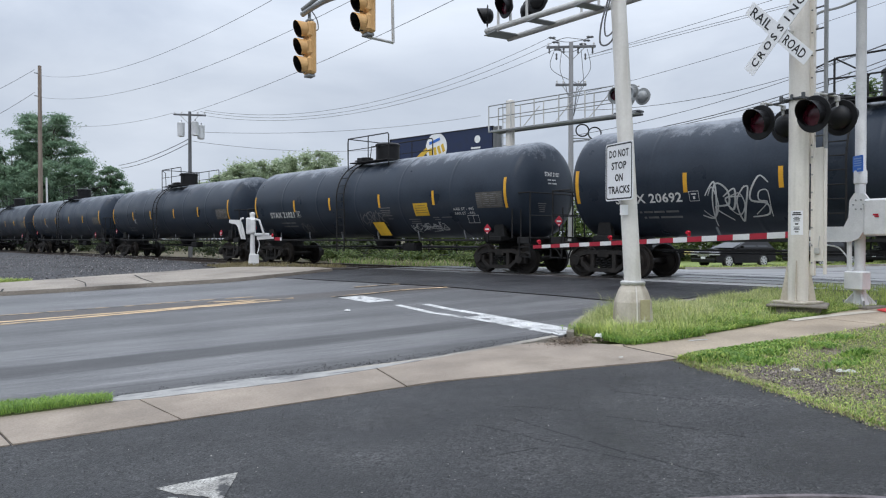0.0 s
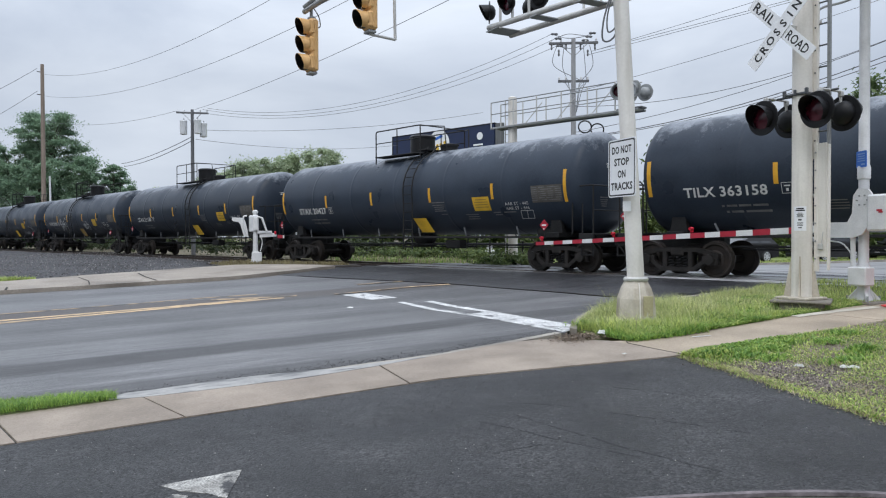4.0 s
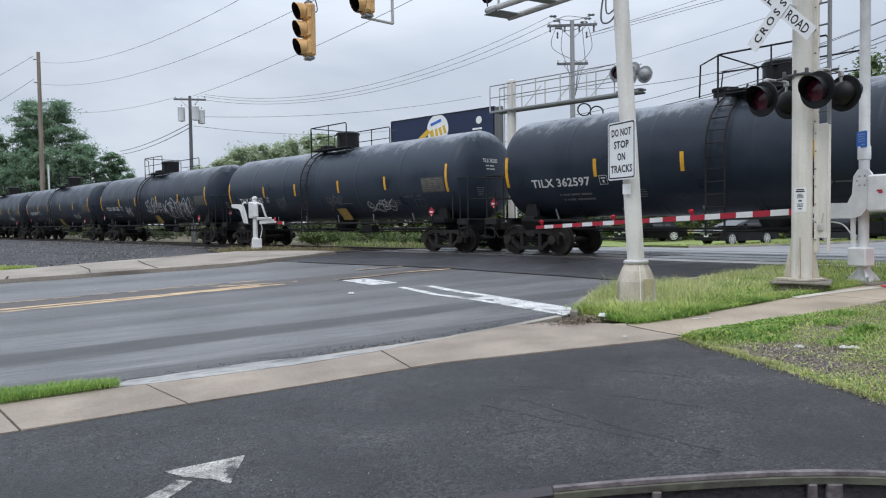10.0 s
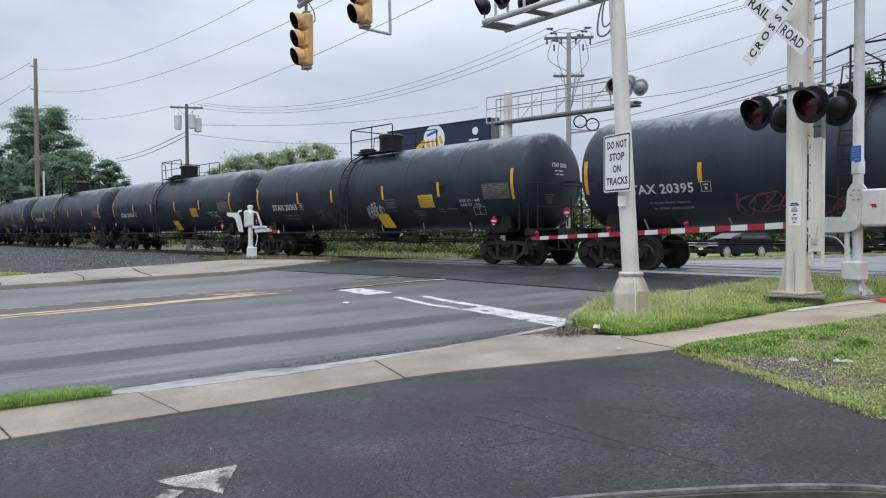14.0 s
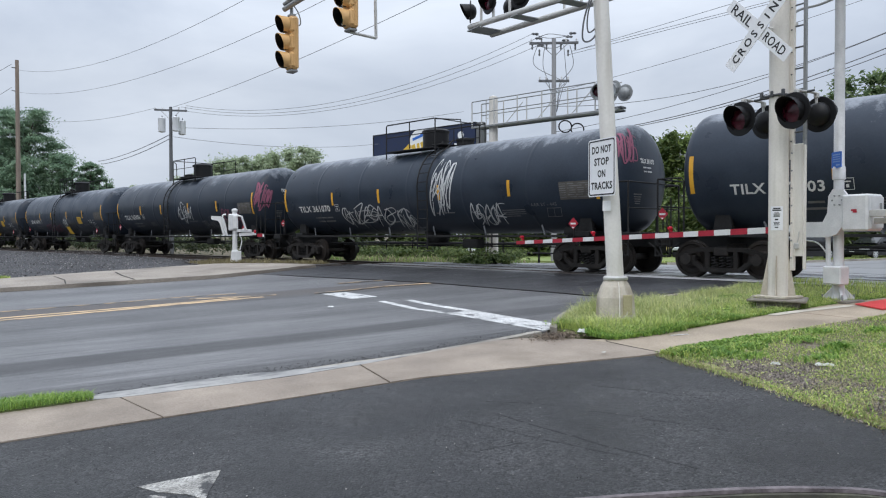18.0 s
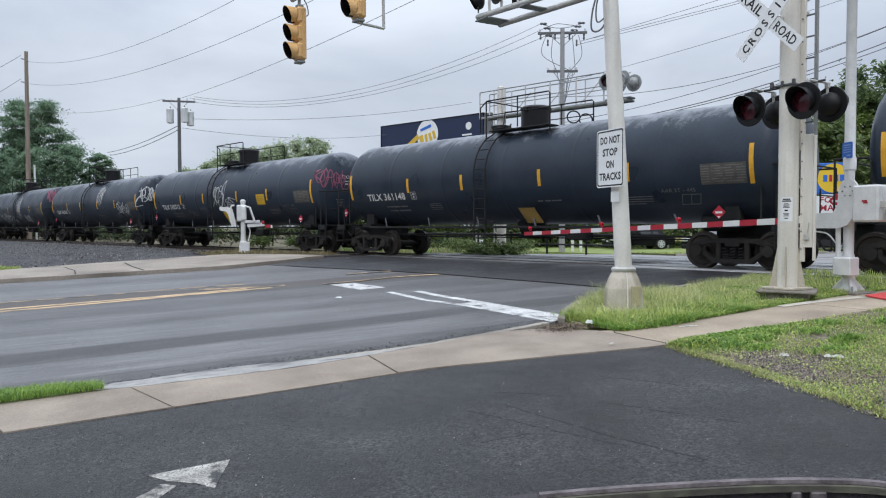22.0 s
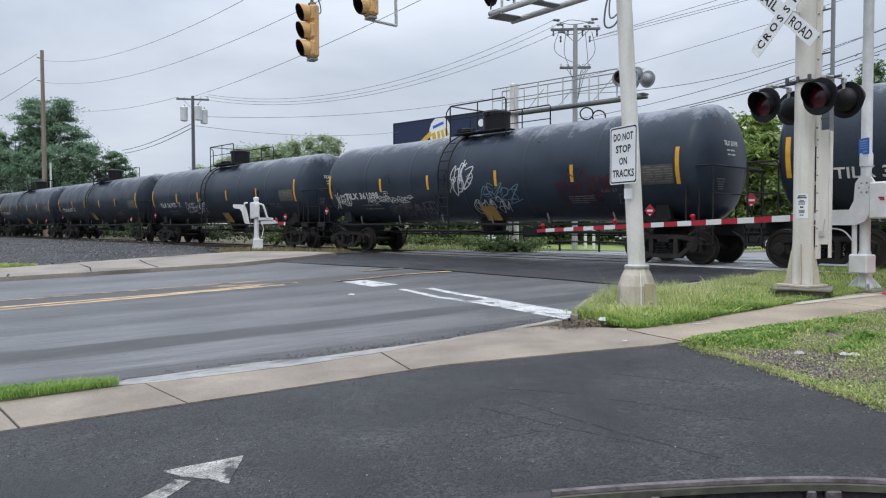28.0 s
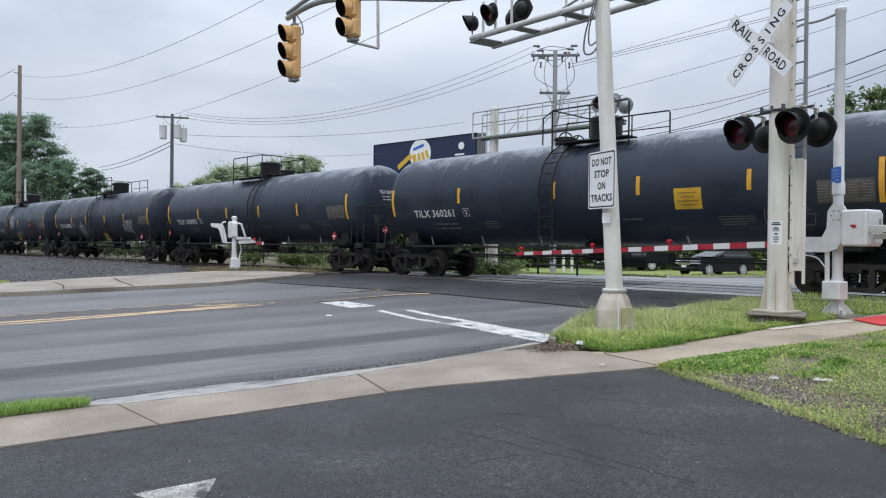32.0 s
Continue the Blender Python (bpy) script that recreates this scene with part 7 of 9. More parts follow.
utility_pole("utility_pole", 7.1, 41.0, 12.0, [(11.75, 1.35, 95), (9.65, 0.85, 92)], POLEPALE, "grey wooden pole with two cross-arms and many drop wires", r=0.17)
drop = bpy.data.objects["utility_pole.002"]
for k, (u, v) in enumerate(((-0.9, 0.5), (-0.5, -0.3), (0.55, 0.7), (0.9, 0.4))):
    part("drop_wire", Geo().tube(bend([(u, 0, 12.3), (u * 1.2, 0.05, 11.2), (v, 0, 10.3), (v * 0.7, 0, 9.9), (0.15, 0, 8.6)]), 0.018, 5), WIRE, drop)
for k in range(7):
    part("cutout", Geo().lathe([(0.03, -0.18), (0.06, -0.12), (0.04, 0), (0.06, 0.12), (0.03, 0.18)], 8, "z", (-1.2 + 0.4 * k, 0.05, 11.9 if k % 2 else 12.25)), POLEDARK, drop)


low = drop.location.z
for (xa, za), (xb, zb), dip in (((5.9, 12.25), (8.3, 12.3), 0.22), ((6.1, 12.0), (8.1, 12.1), -0.22), ((6.2, 11.6), (7.9, 11.9), 0.25)):
    part("jumper", Geo().tube(bend([(xa - 7.1, 0, za - low), ((xa * 2 + xb) / 3 - 7.1, 0.1, (za + zb) / 2 - dip - low), ((xa + xb * 2) / 3 - 7.1, 0.1, (za + zb) / 2 - dip * 0.8 - low), (xb - 7.1, 0, zb - low)]), 0.018, 5), WIRE, drop)
for xa, za in ((5.9, 12.25), (6.1, 12.0), (6.2, 11.6), (8.3, 12.3), (8.1, 12.1), (7.9, 11.9)):
    part("strain_insulator", Geo().lathe([(0.03, -0.2), (0.075, -0.1), (0.045, 0), (0.075, 0.1), (0.03, 0.2)], 8, "x", (xa - 7.1 + (0.15 if xa < 7 else -0.15), 0, za - low)), POLEDARK, drop)


for hx, hz in ((7.735, 7.13), (8.42, 6.97)):
    ring = [Vector((hx - 7.1 + 0.355 * math.cos(a), 0.0, hz - low + 0.33 * math.sin(a))) for a in steps(0, 2 * math.pi, 20)]
    part("hoop", Geo().tube(ring, 0.04, 6), BLACK, drop, "black hoop of cable", smooth=True)
part("hoop_arm", Geo().tube([(0, 0, 6.70 - low), (1.7, 0, 6.62 - low)], 0.03, 6), GALV_DARK, drop)


def wire(a, b, sag, r=0.018, n=20):
    a, b = Vector(a), Vector(b)
    pts = [a.lerp(b, k / n) - Vector((0, 0, sag * 4 * (k / n) * (1 - k / n))) for k in range(n + 1)]
    thing("overhead_wire", Geo().tube(pts, r, 5), WIRE, "thin black overhead wire between poles", "wire", "overhead wires", kind="structure")


wire((-42.55, 78.0, 18.4), (-5.81, 34.0, 13.24), 1.68, 0.013)
wire((-42.55, 78.0, 16.1), (-2.05, 32.0, 12.4), 1.86, 0.013)
wire((-18.65, 55.0, 10.6), (2.3, 26.0, 10.43), 0.36, 0.013)
wire((-42.55, 78.0, 13.5), (-20.05, 55.0, 10.5), 0.72, 0.013)
wire((-17.75, 55.0, 10.7), (5.9, 41.0, 12.25), 1.76, 0.013)
wire((-18.05, 55.0, 10.6), (6.1, 41.0, 12.0), 1.86, 0.013)
wire((-18.35, 55.0, 10.4), (6.2, 41.0, 11.6), 1.78, 0.013)
wire((8.3, 41.0, 11.35), (28.63, 28.3, 15.28), 0.10, 0.013)
wire((8.1, 41.0, 11.3), (28.63, 28.3, 14.08), 0.05, 0.013)
wire((7.9, 41.0, 11.1), (28.63, 28.3, 14.02), 0.05, 0.013)
wire((-18.65, 55.0, 9.1), (3.03, 60.0, 11.13), 0.58, 0.015)
wire((-18.65, 55.0, 8.4), (-4.82, 75.0, 10.38), 0.54, 0.015)
wire((-18.85, 55.0, 8.6), (-37.34, 85.0, 9.61), 0.30, 0.03)
wire((-18.85, 55.0, 8.3), (-37.02, 85.0, 9.29), 0.32, 0.03)
wire((7.1, 41.0, 9.03), (28.63, 28.3, 14.59), 0.58, 0.012)
wire((7.1, 41.0, 8.25), (28.63, 28.3, 14.52), 2.19, 0.016)
wire((7.1, 41.0, 6.81), (28.63, 28.3, 13.88), 1.22, 0.016)
wire((7.1, 41.0, 6.51), (28.63, 28.3, 13.39), 1.50, 0.024)
wire((7.1, 41.0, 6.46), (28.63, 28.3, 12.94), 1.44, 0.020)
wire((-43.1, 78, 19.0), (-62.0, 80, 12.2), 0.8, 0.022)
wire((-43.1, 78, 16.6), (-66.0, 86, 9.5), 0.8, 0.022)


# ---- billboard, store sign, house, fence ----
def build_billboard():
    a, b = Vector((-5.44, 78.0, 0)), Vector((4.6, 68.6, 0))
    w = (b - a).length
    ang = math.degrees(math.atan2(b.y - a.y, b.x - a.x))
    bb = root("billboard", "dark blue roadside billboard with a round white and yellow emblem", "billboard", m=pose(a.x, a.y, 0, 0, 0, ang))
    face = part("face", Geo().box((w / 2, 0, 9.4), (w, 0.25, 4.3), 0.02), NAVY, bb, "navy printed face")
    part("frame", Geo().box((w / 2, 0.0, 11.58), (w + 0.2, 0.34, 0.09), 0.01).box((w / 2, 0, 7.2), (w + 0.2, 0.34, 0.09), 0.01).box((-0.06, 0, 9.4), (0.1, 0.34, 4.4), 0.01), BLACK, bb)
    part("side_panel", Geo().box((w + 0.5, 0.1, 9.5), (0.85, 0.3, 4.1), 0.02), POLEDARK, bb, "grey end panel")
    part("emblem", Geo().lathe([(1.45, -0.14), (1.45, -0.16)], 28, "y", (w * 0.485, 0, 10.2)), SIGNWHITE, face, "white round emblem")
    em = plain("emblem_yellow", (0.65, 0.42, 0.04), 0.5)
    for k, (u, v, ww, hh, r) in enumerate(((0.43, 9.75, 0.5, 0.85, 15), (0.475, 9.85, 0.35, 0.8, 10), (0.515, 9.95, 0.35, 0.8, 20), (0.553, 10.1, 0.35, 0.8, 20), (0.33, 9.55, 2.2, 0.5, 32))):
        part("emblem_mark", Geo().box((0, 0, 0), (ww, 0.03, hh), 0.01, m=pose(w * u, -0.17, v, 0, -r, 0)), em, face)
    part("emblem_mark", Geo().box((0, 0, 0), (1.5, 0.03, 0.28), 0.01, m=pose(w * 0.47, -0.17, 10.85, 0, -14, 0)), SIGNBLUE, face)
    part("badge", Geo().lathe([(0.36, -0.14), (0.36, -0.16)], 20, "y", (w * 0.875, 0, 10.55)), SIGNWHITE, face)
    for k in range(3):
        part("badge_line", Geo().box((w * 0.86, -0.15, 9.75 - 0.28 * k), (1.15 - 0.2 * k, 0.03, 0.16)), SIGNWHITE, face)
    for u in (0.25, 0.5, 0.75):
        part("post", Geo().box((w * u, 0.3, 3.4), (0.35, 0.35, 8.0), 0.02), POLEDARK, bb)
    part("catwalk", Geo().box((w / 2, -0.6, 7.1), (w, 0.8, 0.06)), GALV_DARK, bb)


build_billboard()


def build_store_sign():
    sgn = root("store_sign", "yellow disc on a blue square sign over a white panel", "store sign", m=at(25.0, 46.0, -0.45, 205) @ Matrix.Scale(0.77, 4))
    part("post", Geo().box((-0.8, -0.1, 2), (0.2, 0.2, 4.4), 0.01).box((0.8, -0.1, 2), (0.2, 0.2, 4.4), 0.01), GALV_DARK, sgn)
    part("square", Geo().box((0, 0, 5.85), (2.5, 0.25, 2.5), 0.04), SIGNBLUE, sgn)
    part("disc", Geo().lathe([(1.18, 0.13), (1.18, 0.16)], 32, "y", (0, 0, 5.85)), plain("sign_yellow", (0.75, 0.5, 0.03), 0.5), sgn)
    for u, w, c in ((-0.6, 0.3, SIGNBLUE), (-0.2, 0.22, RED), (0.18, 0.34, SIGNBLUE), (0.6, 0.3, SIGNBLUE)):
        part("mark", Geo().box((-u, 0.17, 5.85), (w, 0.03, 0.55), 0.01), c, sgn)
    part("panel", Geo().box((0, 0, 3.75), (2.5, 0.22, 1.6), 0.03), SIGNWHITE, sgn)
    for text, z in (("FOOD", 4.1), ("MART", 3.45)):
        flat, fs = letters(text, 0.5, 1.9, 0.02)
        part("lettering", Geo().add([(-u, 0.125, z + v) for u, v in flat], fs), RED, sgn, "red word " + text)


build_store_sign()


def build_house():
    h = root("house", "small pale house with a grey gable roof among trees", "house", m=at(31.5, 96.0, -0.45, 200))
    side = material("pale_siding", (0.45, 0.46, 0.47), (0.58, 0.59, 0.60), (0.6, 0.8), scale=2, fine=20, bump=0.1, stretch=(1, 1, 6))
    part("wall", Geo().box((0, 0, 5.2), (8.5, 7, 10.6), 0.02).prism([(-4.25, 10.5), (4.25, 10.5), (0, 13.6)], -3.5, 3.5), side, h)
    part("roof", Geo().prism([(-4.8, 10.2), (0, 13.75), (4.8, 10.2), (4.8, 10.45), (0, 14.05), (-4.8, 10.45)], -3.9, 3.9), POLEDARK, h)
    for x in (-2.3, 0, 2.3):
        for z in (2.2, 5.4, 8.6):
            wn = part("window", Geo().box((x, 3.5, z), (1.1, 0.12, 1.7), 0.02), WHITE, h)
            part("pane", Geo().box((x, 3.57, z), (0.9, 0.04, 1.5)), GLASS, wn)


build_house()


def build_fence():
    """A low dark fence behind the shrubs beyond the track."""
    f = root("fence", "low dark metal fence behind the shrubs", "fence")
    for k in range(16):
        p = TRACKF @ Vector((27.5, 17 + k * 2.2, 0))
        part("post", Geo().box((p.x, p.y, gz(p.x, p.y) + 0.5), (0.09, 0.09, 1.1), 0.01), BLACK, f)
        p2 = TRACKF @ Vector((27.5, 17 + (k + 1) * 2.2, 0))
        for z in (0.45, 0.92):
            part("fence_rail", Geo().tube([(p.x, p.y, gz(p.x, p.y) + z), (p2.x, p2.y, gz(p2.x, p2.y) + z)], 0.04, 5), BLACK, f)


build_fence()


# ---- parked vehicles ----
def car_side(L, H, belt, hood, boot):
    """Outline of a car's body below the windows, in x (front is +) and z."""
    return [(-L / 2, 0.35), (-L / 2 + 0.04, 0.62), (-L / 2 + 0.06, belt - 0.06), (-L / 2 + boot, belt), (L / 2 - hood, belt), (L / 2 - 0.25, belt - 0.18), (L / 2 - 0.03, belt - 0.32), (L / 2, 0.45), (L / 2 - 0.06, 0.28),
            (L / 2 - 0.48, 0.26), (L / 2 - 0.56, 0.52), (L / 2 - 0.92, 0.68), (L / 2 - 1.26, 0.52), (L / 2 - 1.34, 0.24), (-L / 2 + 1.40, 0.24), (-L / 2 + 1.32, 0.52), (-L / 2 + 0.98, 0.68), (-L / 2 + 0.64, 0.52), (-L / 2 + 0.56, 0.26)]


def build_vehicle(name, label, x, y, az, L=4.7, H=1.68, W=1.82, belt=1.02, hood=1.45, boot=0.12, paint=CARBLACK, category="car"):
    z0 = gz(x, y) + 0.02
    v = root(name, label, category, "parked vehicles", m=at(x, y, z0, az) @ pose(0, 0, 0, 0, 0, 90))
    body = car_side(L, H, belt, hood, boot)
    part("body", Geo().prism(body, -W / 2, W / 2), paint, v, smooth=True)
    cab = [(-L / 2 + boot - 0.02, belt - 0.01), (-L / 2 + boot + 0.28, H - 0.06), (-L / 2 + boot + 0.6, H), (L / 2 - hood - 1.15, H), (L / 2 - hood - 0.85, H - 0.08), (L / 2 - hood + 0.06, belt - 0.01)]
    n = len(cab)
    vs = [(px, s * (W / 2 - 0.04 - 0.20 * max(0, (pz - belt)) / (H - belt)), pz) for s in (-1, 1) for px, pz in cab]
    part("cabin", Geo().add(vs, [tuple(range(n)), tuple(reversed(range(n, 2 * n)))] + [(i, i + n, (i + 1) % n + n, (i + 1) % n) for i in range(n)]), paint, v)
    xm = (-L / 2 + boot + 0.5 + L / 2 - hood - 0.9) / 2
    for s in (-1, 1):
        for x0, x1 in ((-L / 2 + boot + 0.42, xm - 0.05), (xm + 0.05, L / 2 - hood - 0.55)):
            lean = 0.20
            yy = [s * (W / 2 - 0.035 - lean * t) for t in (0.14, 0.80)]
            z_ = [belt + 0.08 * 1, H - 0.14]
            q = [(x0, yy[0], z_[0]), (x1 + (0.25 if x1 > xm + 0.2 else 0), yy[0], z_[0]), (x1 - (0.12 if x1 > xm + 0.2 else 0), yy[1], z_[1]), (x0 + 0.1, yy[1], z_[1])]
            part("side_window", Geo().add(q + [(a, b - s * 0.02, c) for a, b, c in q], [(0, 1, 2, 3), (4, 7, 6, 5), (0, 4, 5, 1), (1, 5, 6, 2), (2, 6, 7, 3), (3, 7, 4, 0)]), GLASS, v)
        part("mirror", Geo().box((L / 2 - hood - 0.35, s * (W / 2 + 0.09), belt + 0.1), (0.12, 0.2, 0.15), 0.03), paint, v)
        part("headlight", Geo().box((L / 2 - 0.13, s * (W / 2 - 0.22), belt - 0.27), (0.34, 0.47, 0.17), 0.03), SILVER, v, "clear headlight")
    wx0, wx1 = L / 2 - hood + 0.08, L / 2 - hood - 0.78
    part("windscreen", Geo().add([(wx0, -W / 2 + 0.16, belt + 0.04), (wx0, W / 2 - 0.16, belt + 0.04), (wx1, W / 2 - 0.32, H - 0.10), (wx1, -W / 2 + 0.32, H - 0.10)], [(0, 1, 2, 3)]), GLASS, v)
    part("grille", Geo().box((L / 2 - 0.02, 0, belt - 0.34), (0.06, 0.85, 0.2), 0.02), CHROME, v, "bright grille")
    part("number_plate", Geo().box((L / 2 + 0.01, 0, 0.5), (0.02, 0.31, 0.15), 0.004), SIGNWHITE, v)
    part("bumper", Geo().box((L / 2 - 0.04, 0, 0.38), (0.16, W - 0.1, 0.22), 0.04), BLACK, v)
    for sx in (L / 2 - 0.92, -L / 2 + 0.98):
        for s in (-1, 1):
            ty = part("wheel", Geo().lathe([(0.24, -0.11), (0.31, -0.11), (0.345, -0.07), (0.345, 0.07), (0.31, 0.11), (0.24, 0.11)], 24, "y"), RUBBER, v, "", pose(sx, s * (W / 2 - 0.09), 0.345), True)
            rim = Geo().lathe([(0.25, -0.02), (0.262, 0.10), (0.235, 0.118), (0.205, 0.108)], 20, "y")
            for k in range(7):
                rim.box((0, 0.10, 0.115), (0.075, 0.03, 0.22), m=Matrix.Rotation(k * 2 * math.pi / 7, 4, "Y"))
            part("rim", rim, SILVER, ty, "silver spoked rim", pose(0, 0, 0, 0, 0, 0 if s > 0 else 180))
    return v


build_vehicle("parked_car", "black estate car waiting beyond the crossing", 16.0, 40.6, 244, L=4.5, H=1.43)
build_vehicle("parked_car", "black off-road car waiting beyond the crossing", 22.3, 43.4, 241, L=4.7, H=1.75, belt=1.08)
build_vehicle("parked_car", "dark saloon waiting beyond the crossing", 28.0, 45.6, 241, L=4.6, H=1.48, belt=0.95, boot=0.9)
build_vehicle("parked_car", "small black car parked behind the lawn", 13.5, 48.6, 262, L=4.3, H=1.42, belt=0.92, boot=0.7)
build_vehicle("parked_car", "dark car parked far back in the car park", 9.3, 58.0, 262, L=4.5, H=1.5, belt=0.95, boot=0.8)


def build_lineside():
    box = root("hydrant", "pale grey standpipe box in the weeds", "standpipe", m=pose(2.7, 45.5, gz(2.7, 45.5), 0, 0, 20))
    part("pedestal", Geo().box((0, 0, 0.15), (0.5, 0.4, 0.4), 0.03), CASTGREY, box)
    part("barrel", Geo().lathe([(0.16, 0.3), (0.15, 0.7), (0.2, 0.72), (0.17, 0.85), (0.05, 0.93)], 16).lathe([(0.07, -0.3), (0.07, 0.3)], 10, "x", (0, 0, 0.55)), CASTGREY, box, smooth=True)
    for x, y in ((8.0, 42.6), (8.5, 42.7)):
        thing("marker_post", Geo().box((0, 0, 0.5), (0.14, 0.14, 1.5), 0.02).box((0, 0, 1.26), (0.18, 0.18, 0.05), 0.01), WHITE, "white square marker post beyond the track", "post", m=pose(x, y, gz(x, y), 0, 0, 15))


build_lineside()


def build_yellow_band():
    """The yellow band at the back of the lawn, built as a made-up low barrier."""
    bar = root("barrier", "yellow band behind the lawn, built as a made-up low barrier", "barrier", m=pose(16.6, 50.0, gz(16.6, 50.0), 0, 0, 4))
    part("beam", Geo().box((0, 0, 0.62), (4.6, 0.12, 0.26), 0.02), material("barrier_yellow", (0.55, 0.42, 0.16), (0.72, 0.58, 0.26), (0.5, 0.7), scale=3, fine=30, bump=0.1), bar, "faded yellow beam")
    for x in (-2.1, -0.7, 0.7, 2.1):
        part("post", Geo().box((x, 0.08, 0.32), (0.14, 0.14, 0.9), 0.015), GALV_DARK, bar)


build_yellow_band()


# ---- the vehicle in which the camera sits: a strip of its front edge ----
def build_own_car():
    v = root("own_vehicle", "worn dark vehicle front with a pale rim, close below the viewpoint", "vehicle", m=Matrix.Translation((0.35, 1.0, 0.0)))
    edge = [(-0.207, 0.6945), (-0.12, 0.7015), (0.0, 0.7085), (0.10, 0.7125), (0.19, 0.7125), (0.27, 0.7075), (0.36, 0.690), (0.5, 0.66)]
    pts = bend([(x, 0.0, z) for x, z in edge], 5)
    rim, body, n = Geo(), Geo(), len(pts)
    vs = []
    for p in pts:
        vs += [(p.x, 0.003, p.z), (p.x, 0.006, p.z - 0.003), (p.x, 0.0, p.z - 0.007), (p.x, -0.005, p.z - 0.006), (p.x, -0.004, p.z - 0.001)]
    fs = [(i * 5 + j, i * 5 + (j + 1) % 5, (i + 1) * 5 + (j + 1) % 5, (i + 1) * 5 + j) for i in range(n - 1) for j in range(5)] + [(0, 1, 2, 3, 4), tuple((n - 1) * 5 + j for j in (4, 3, 2, 1, 0))]
    part("rim", rim.add(vs, fs), HOODRIM, v, "chalky pale worn rim", smooth=True)
    lip = Geo()
    vs = []
    for p in pts:
        vs += [(p.x, -0.002, p.z - 0.006), (p.x, -0.008, p.z - 0.008), (p.x, -0.008, p.z - 0.017), (p.x, -0.002, p.z - 0.018)]
    part("lip", lip.add(vs, [(i * 4 + j, i * 4 + (j + 1) % 4, (i + 1) * 4 + (j + 1) % 4, (i + 1) * 4 + j) for i in range(n - 1) for j in range(4)]),
         material("mossy_lip", (0.06, 0.055, 0.05), (0.13, 0.13, 0.09), (0.5, 0.7), scale=10, fine=60, bump=0.3), v, "dull olive lip")
    vs = []
    for p in pts:
        vs += [(p.x, 0.001, p.z - 0.005), (p.x, -0.004, p.z - 0.13), (p.x, 0.2, -0.35), (p.x, 0.25, -0.58)]
    part("panel", body.add(vs, [(i * 4 + j, i * 4 + j + 1, (i + 1) * 4 + j + 1, (i + 1) * 4 + j) for i in range(n - 1) for j in range(3)]), HOODM, v, "dark weathered panel")
    for x, w in ((-0.196, 0.011), (-0.067, 0.013), (0.145, 0.013), (0.175, 0.022)):
        z = lerp(edge, x) - 0.011
        part("rib", Geo().box((x, -0.006, z - 0.055), (w, 0.008, 0.10), 0.002), HOODRIM, v, "grey upright rib")
    part("side_panel", Geo().prism([(-0.55, 0.643), (-0.40, 0.660), (-0.207, 0.684), (-0.207, 0.50), (-0.55, 0.46)], -0.004, 0.03), HOODM, v, "dark weathered corner panel")
    # the rest of the vehicle, below and behind the viewpoint
    low = [(-2.9, -0.30), (-2.95, 0.10), (-2.8, 0.40), (-0.9, 0.50), (-0.14, 0.46), (-0.06, 0.30), (-0.08, -0.25), (-0.25, -0.33)]
    out = [(y, z) for y, z in low]
    part("body", Geo().prism(out, -0.95, 0.95, m=pose(0, 0, 0, 0, 0, -90) @ Matrix.Scale(-1, 4, (1, 0, 0))), CARBLACK, v, "dark vehicle body")
    for y in (-0.55, -2.25):
        for x in (-0.86, 0.86):
            part("wheel", Geo().lathe([(0.16, -0.1), (0.28, -0.1), (0.31, -0.06), (0.31, 0.06), (0.28, 0.1), (0.16, 0.1)], 24, "x"), RUBBER, v, "", pose(x, y, gz(0.35 + x, 1.0 + y) + 0.315), True)


build_own_car()


# ---- trees, shrubs, grass, small things ----
def leaf_cloud(g, centre, radii, n, size, rnd, shell=0.55):
    """Many small bent leaves in an uneven clump."""
    r = np.random.RandomState(rnd.randrange(1 << 30))
    u, a = r.uniform(-0.85, 1, n), r.uniform(0, 2 * math.pi, n)
    d = (shell + (1 - shell) * r.random_sample(n)) * (0.55 + 0.95 * r.random_sample(n) ** 2)
    s = np.sqrt(1 - u * u)
    p = np.stack([radii[0] * d * s * np.cos(a), radii[1] * d * s * np.sin(a), radii[2] * d * u], 1) + np.array(centre)
    # two axes of each leaf: a level direction tipped a little, and one across it
    w, tip, roll = r.uniform(0, 2 * math.pi, n), r.uniform(-0.9, 0.9, n), r.uniform(-0.9, 0.9, n)
    ax = np.stack([np.cos(w) * np.cos(tip), np.sin(w) * np.cos(tip), np.sin(tip)], 1)
    side = np.stack([-np.sin(w) * np.cos(roll), np.cos(w) * np.cos(roll), np.sin(roll)], 1)
    up = np.cross(ax, side)
    k = (size * r.uniform(0.6, 1.4, n))[:, None]
    quad = np.stack([p - k * ax, p - 0.45 * k * side + 0.12 * k * up, p + k * ax - 0.1 * k * up, p + 0.45 * k * side + 0.12 * k * up], 1).reshape(-1, 3)
    o = len(g.v)
    g.v += list(map(tuple, quad.tolist()))
    i = o + 4 * np.arange(n)
    g.f += list(map(tuple, np.concatenate([np.stack([i, i + 1, i + 2], 1), np.stack([i, i + 2, i + 3], 1)]).tolist()))
    g.mi += [0] * (2 * n)


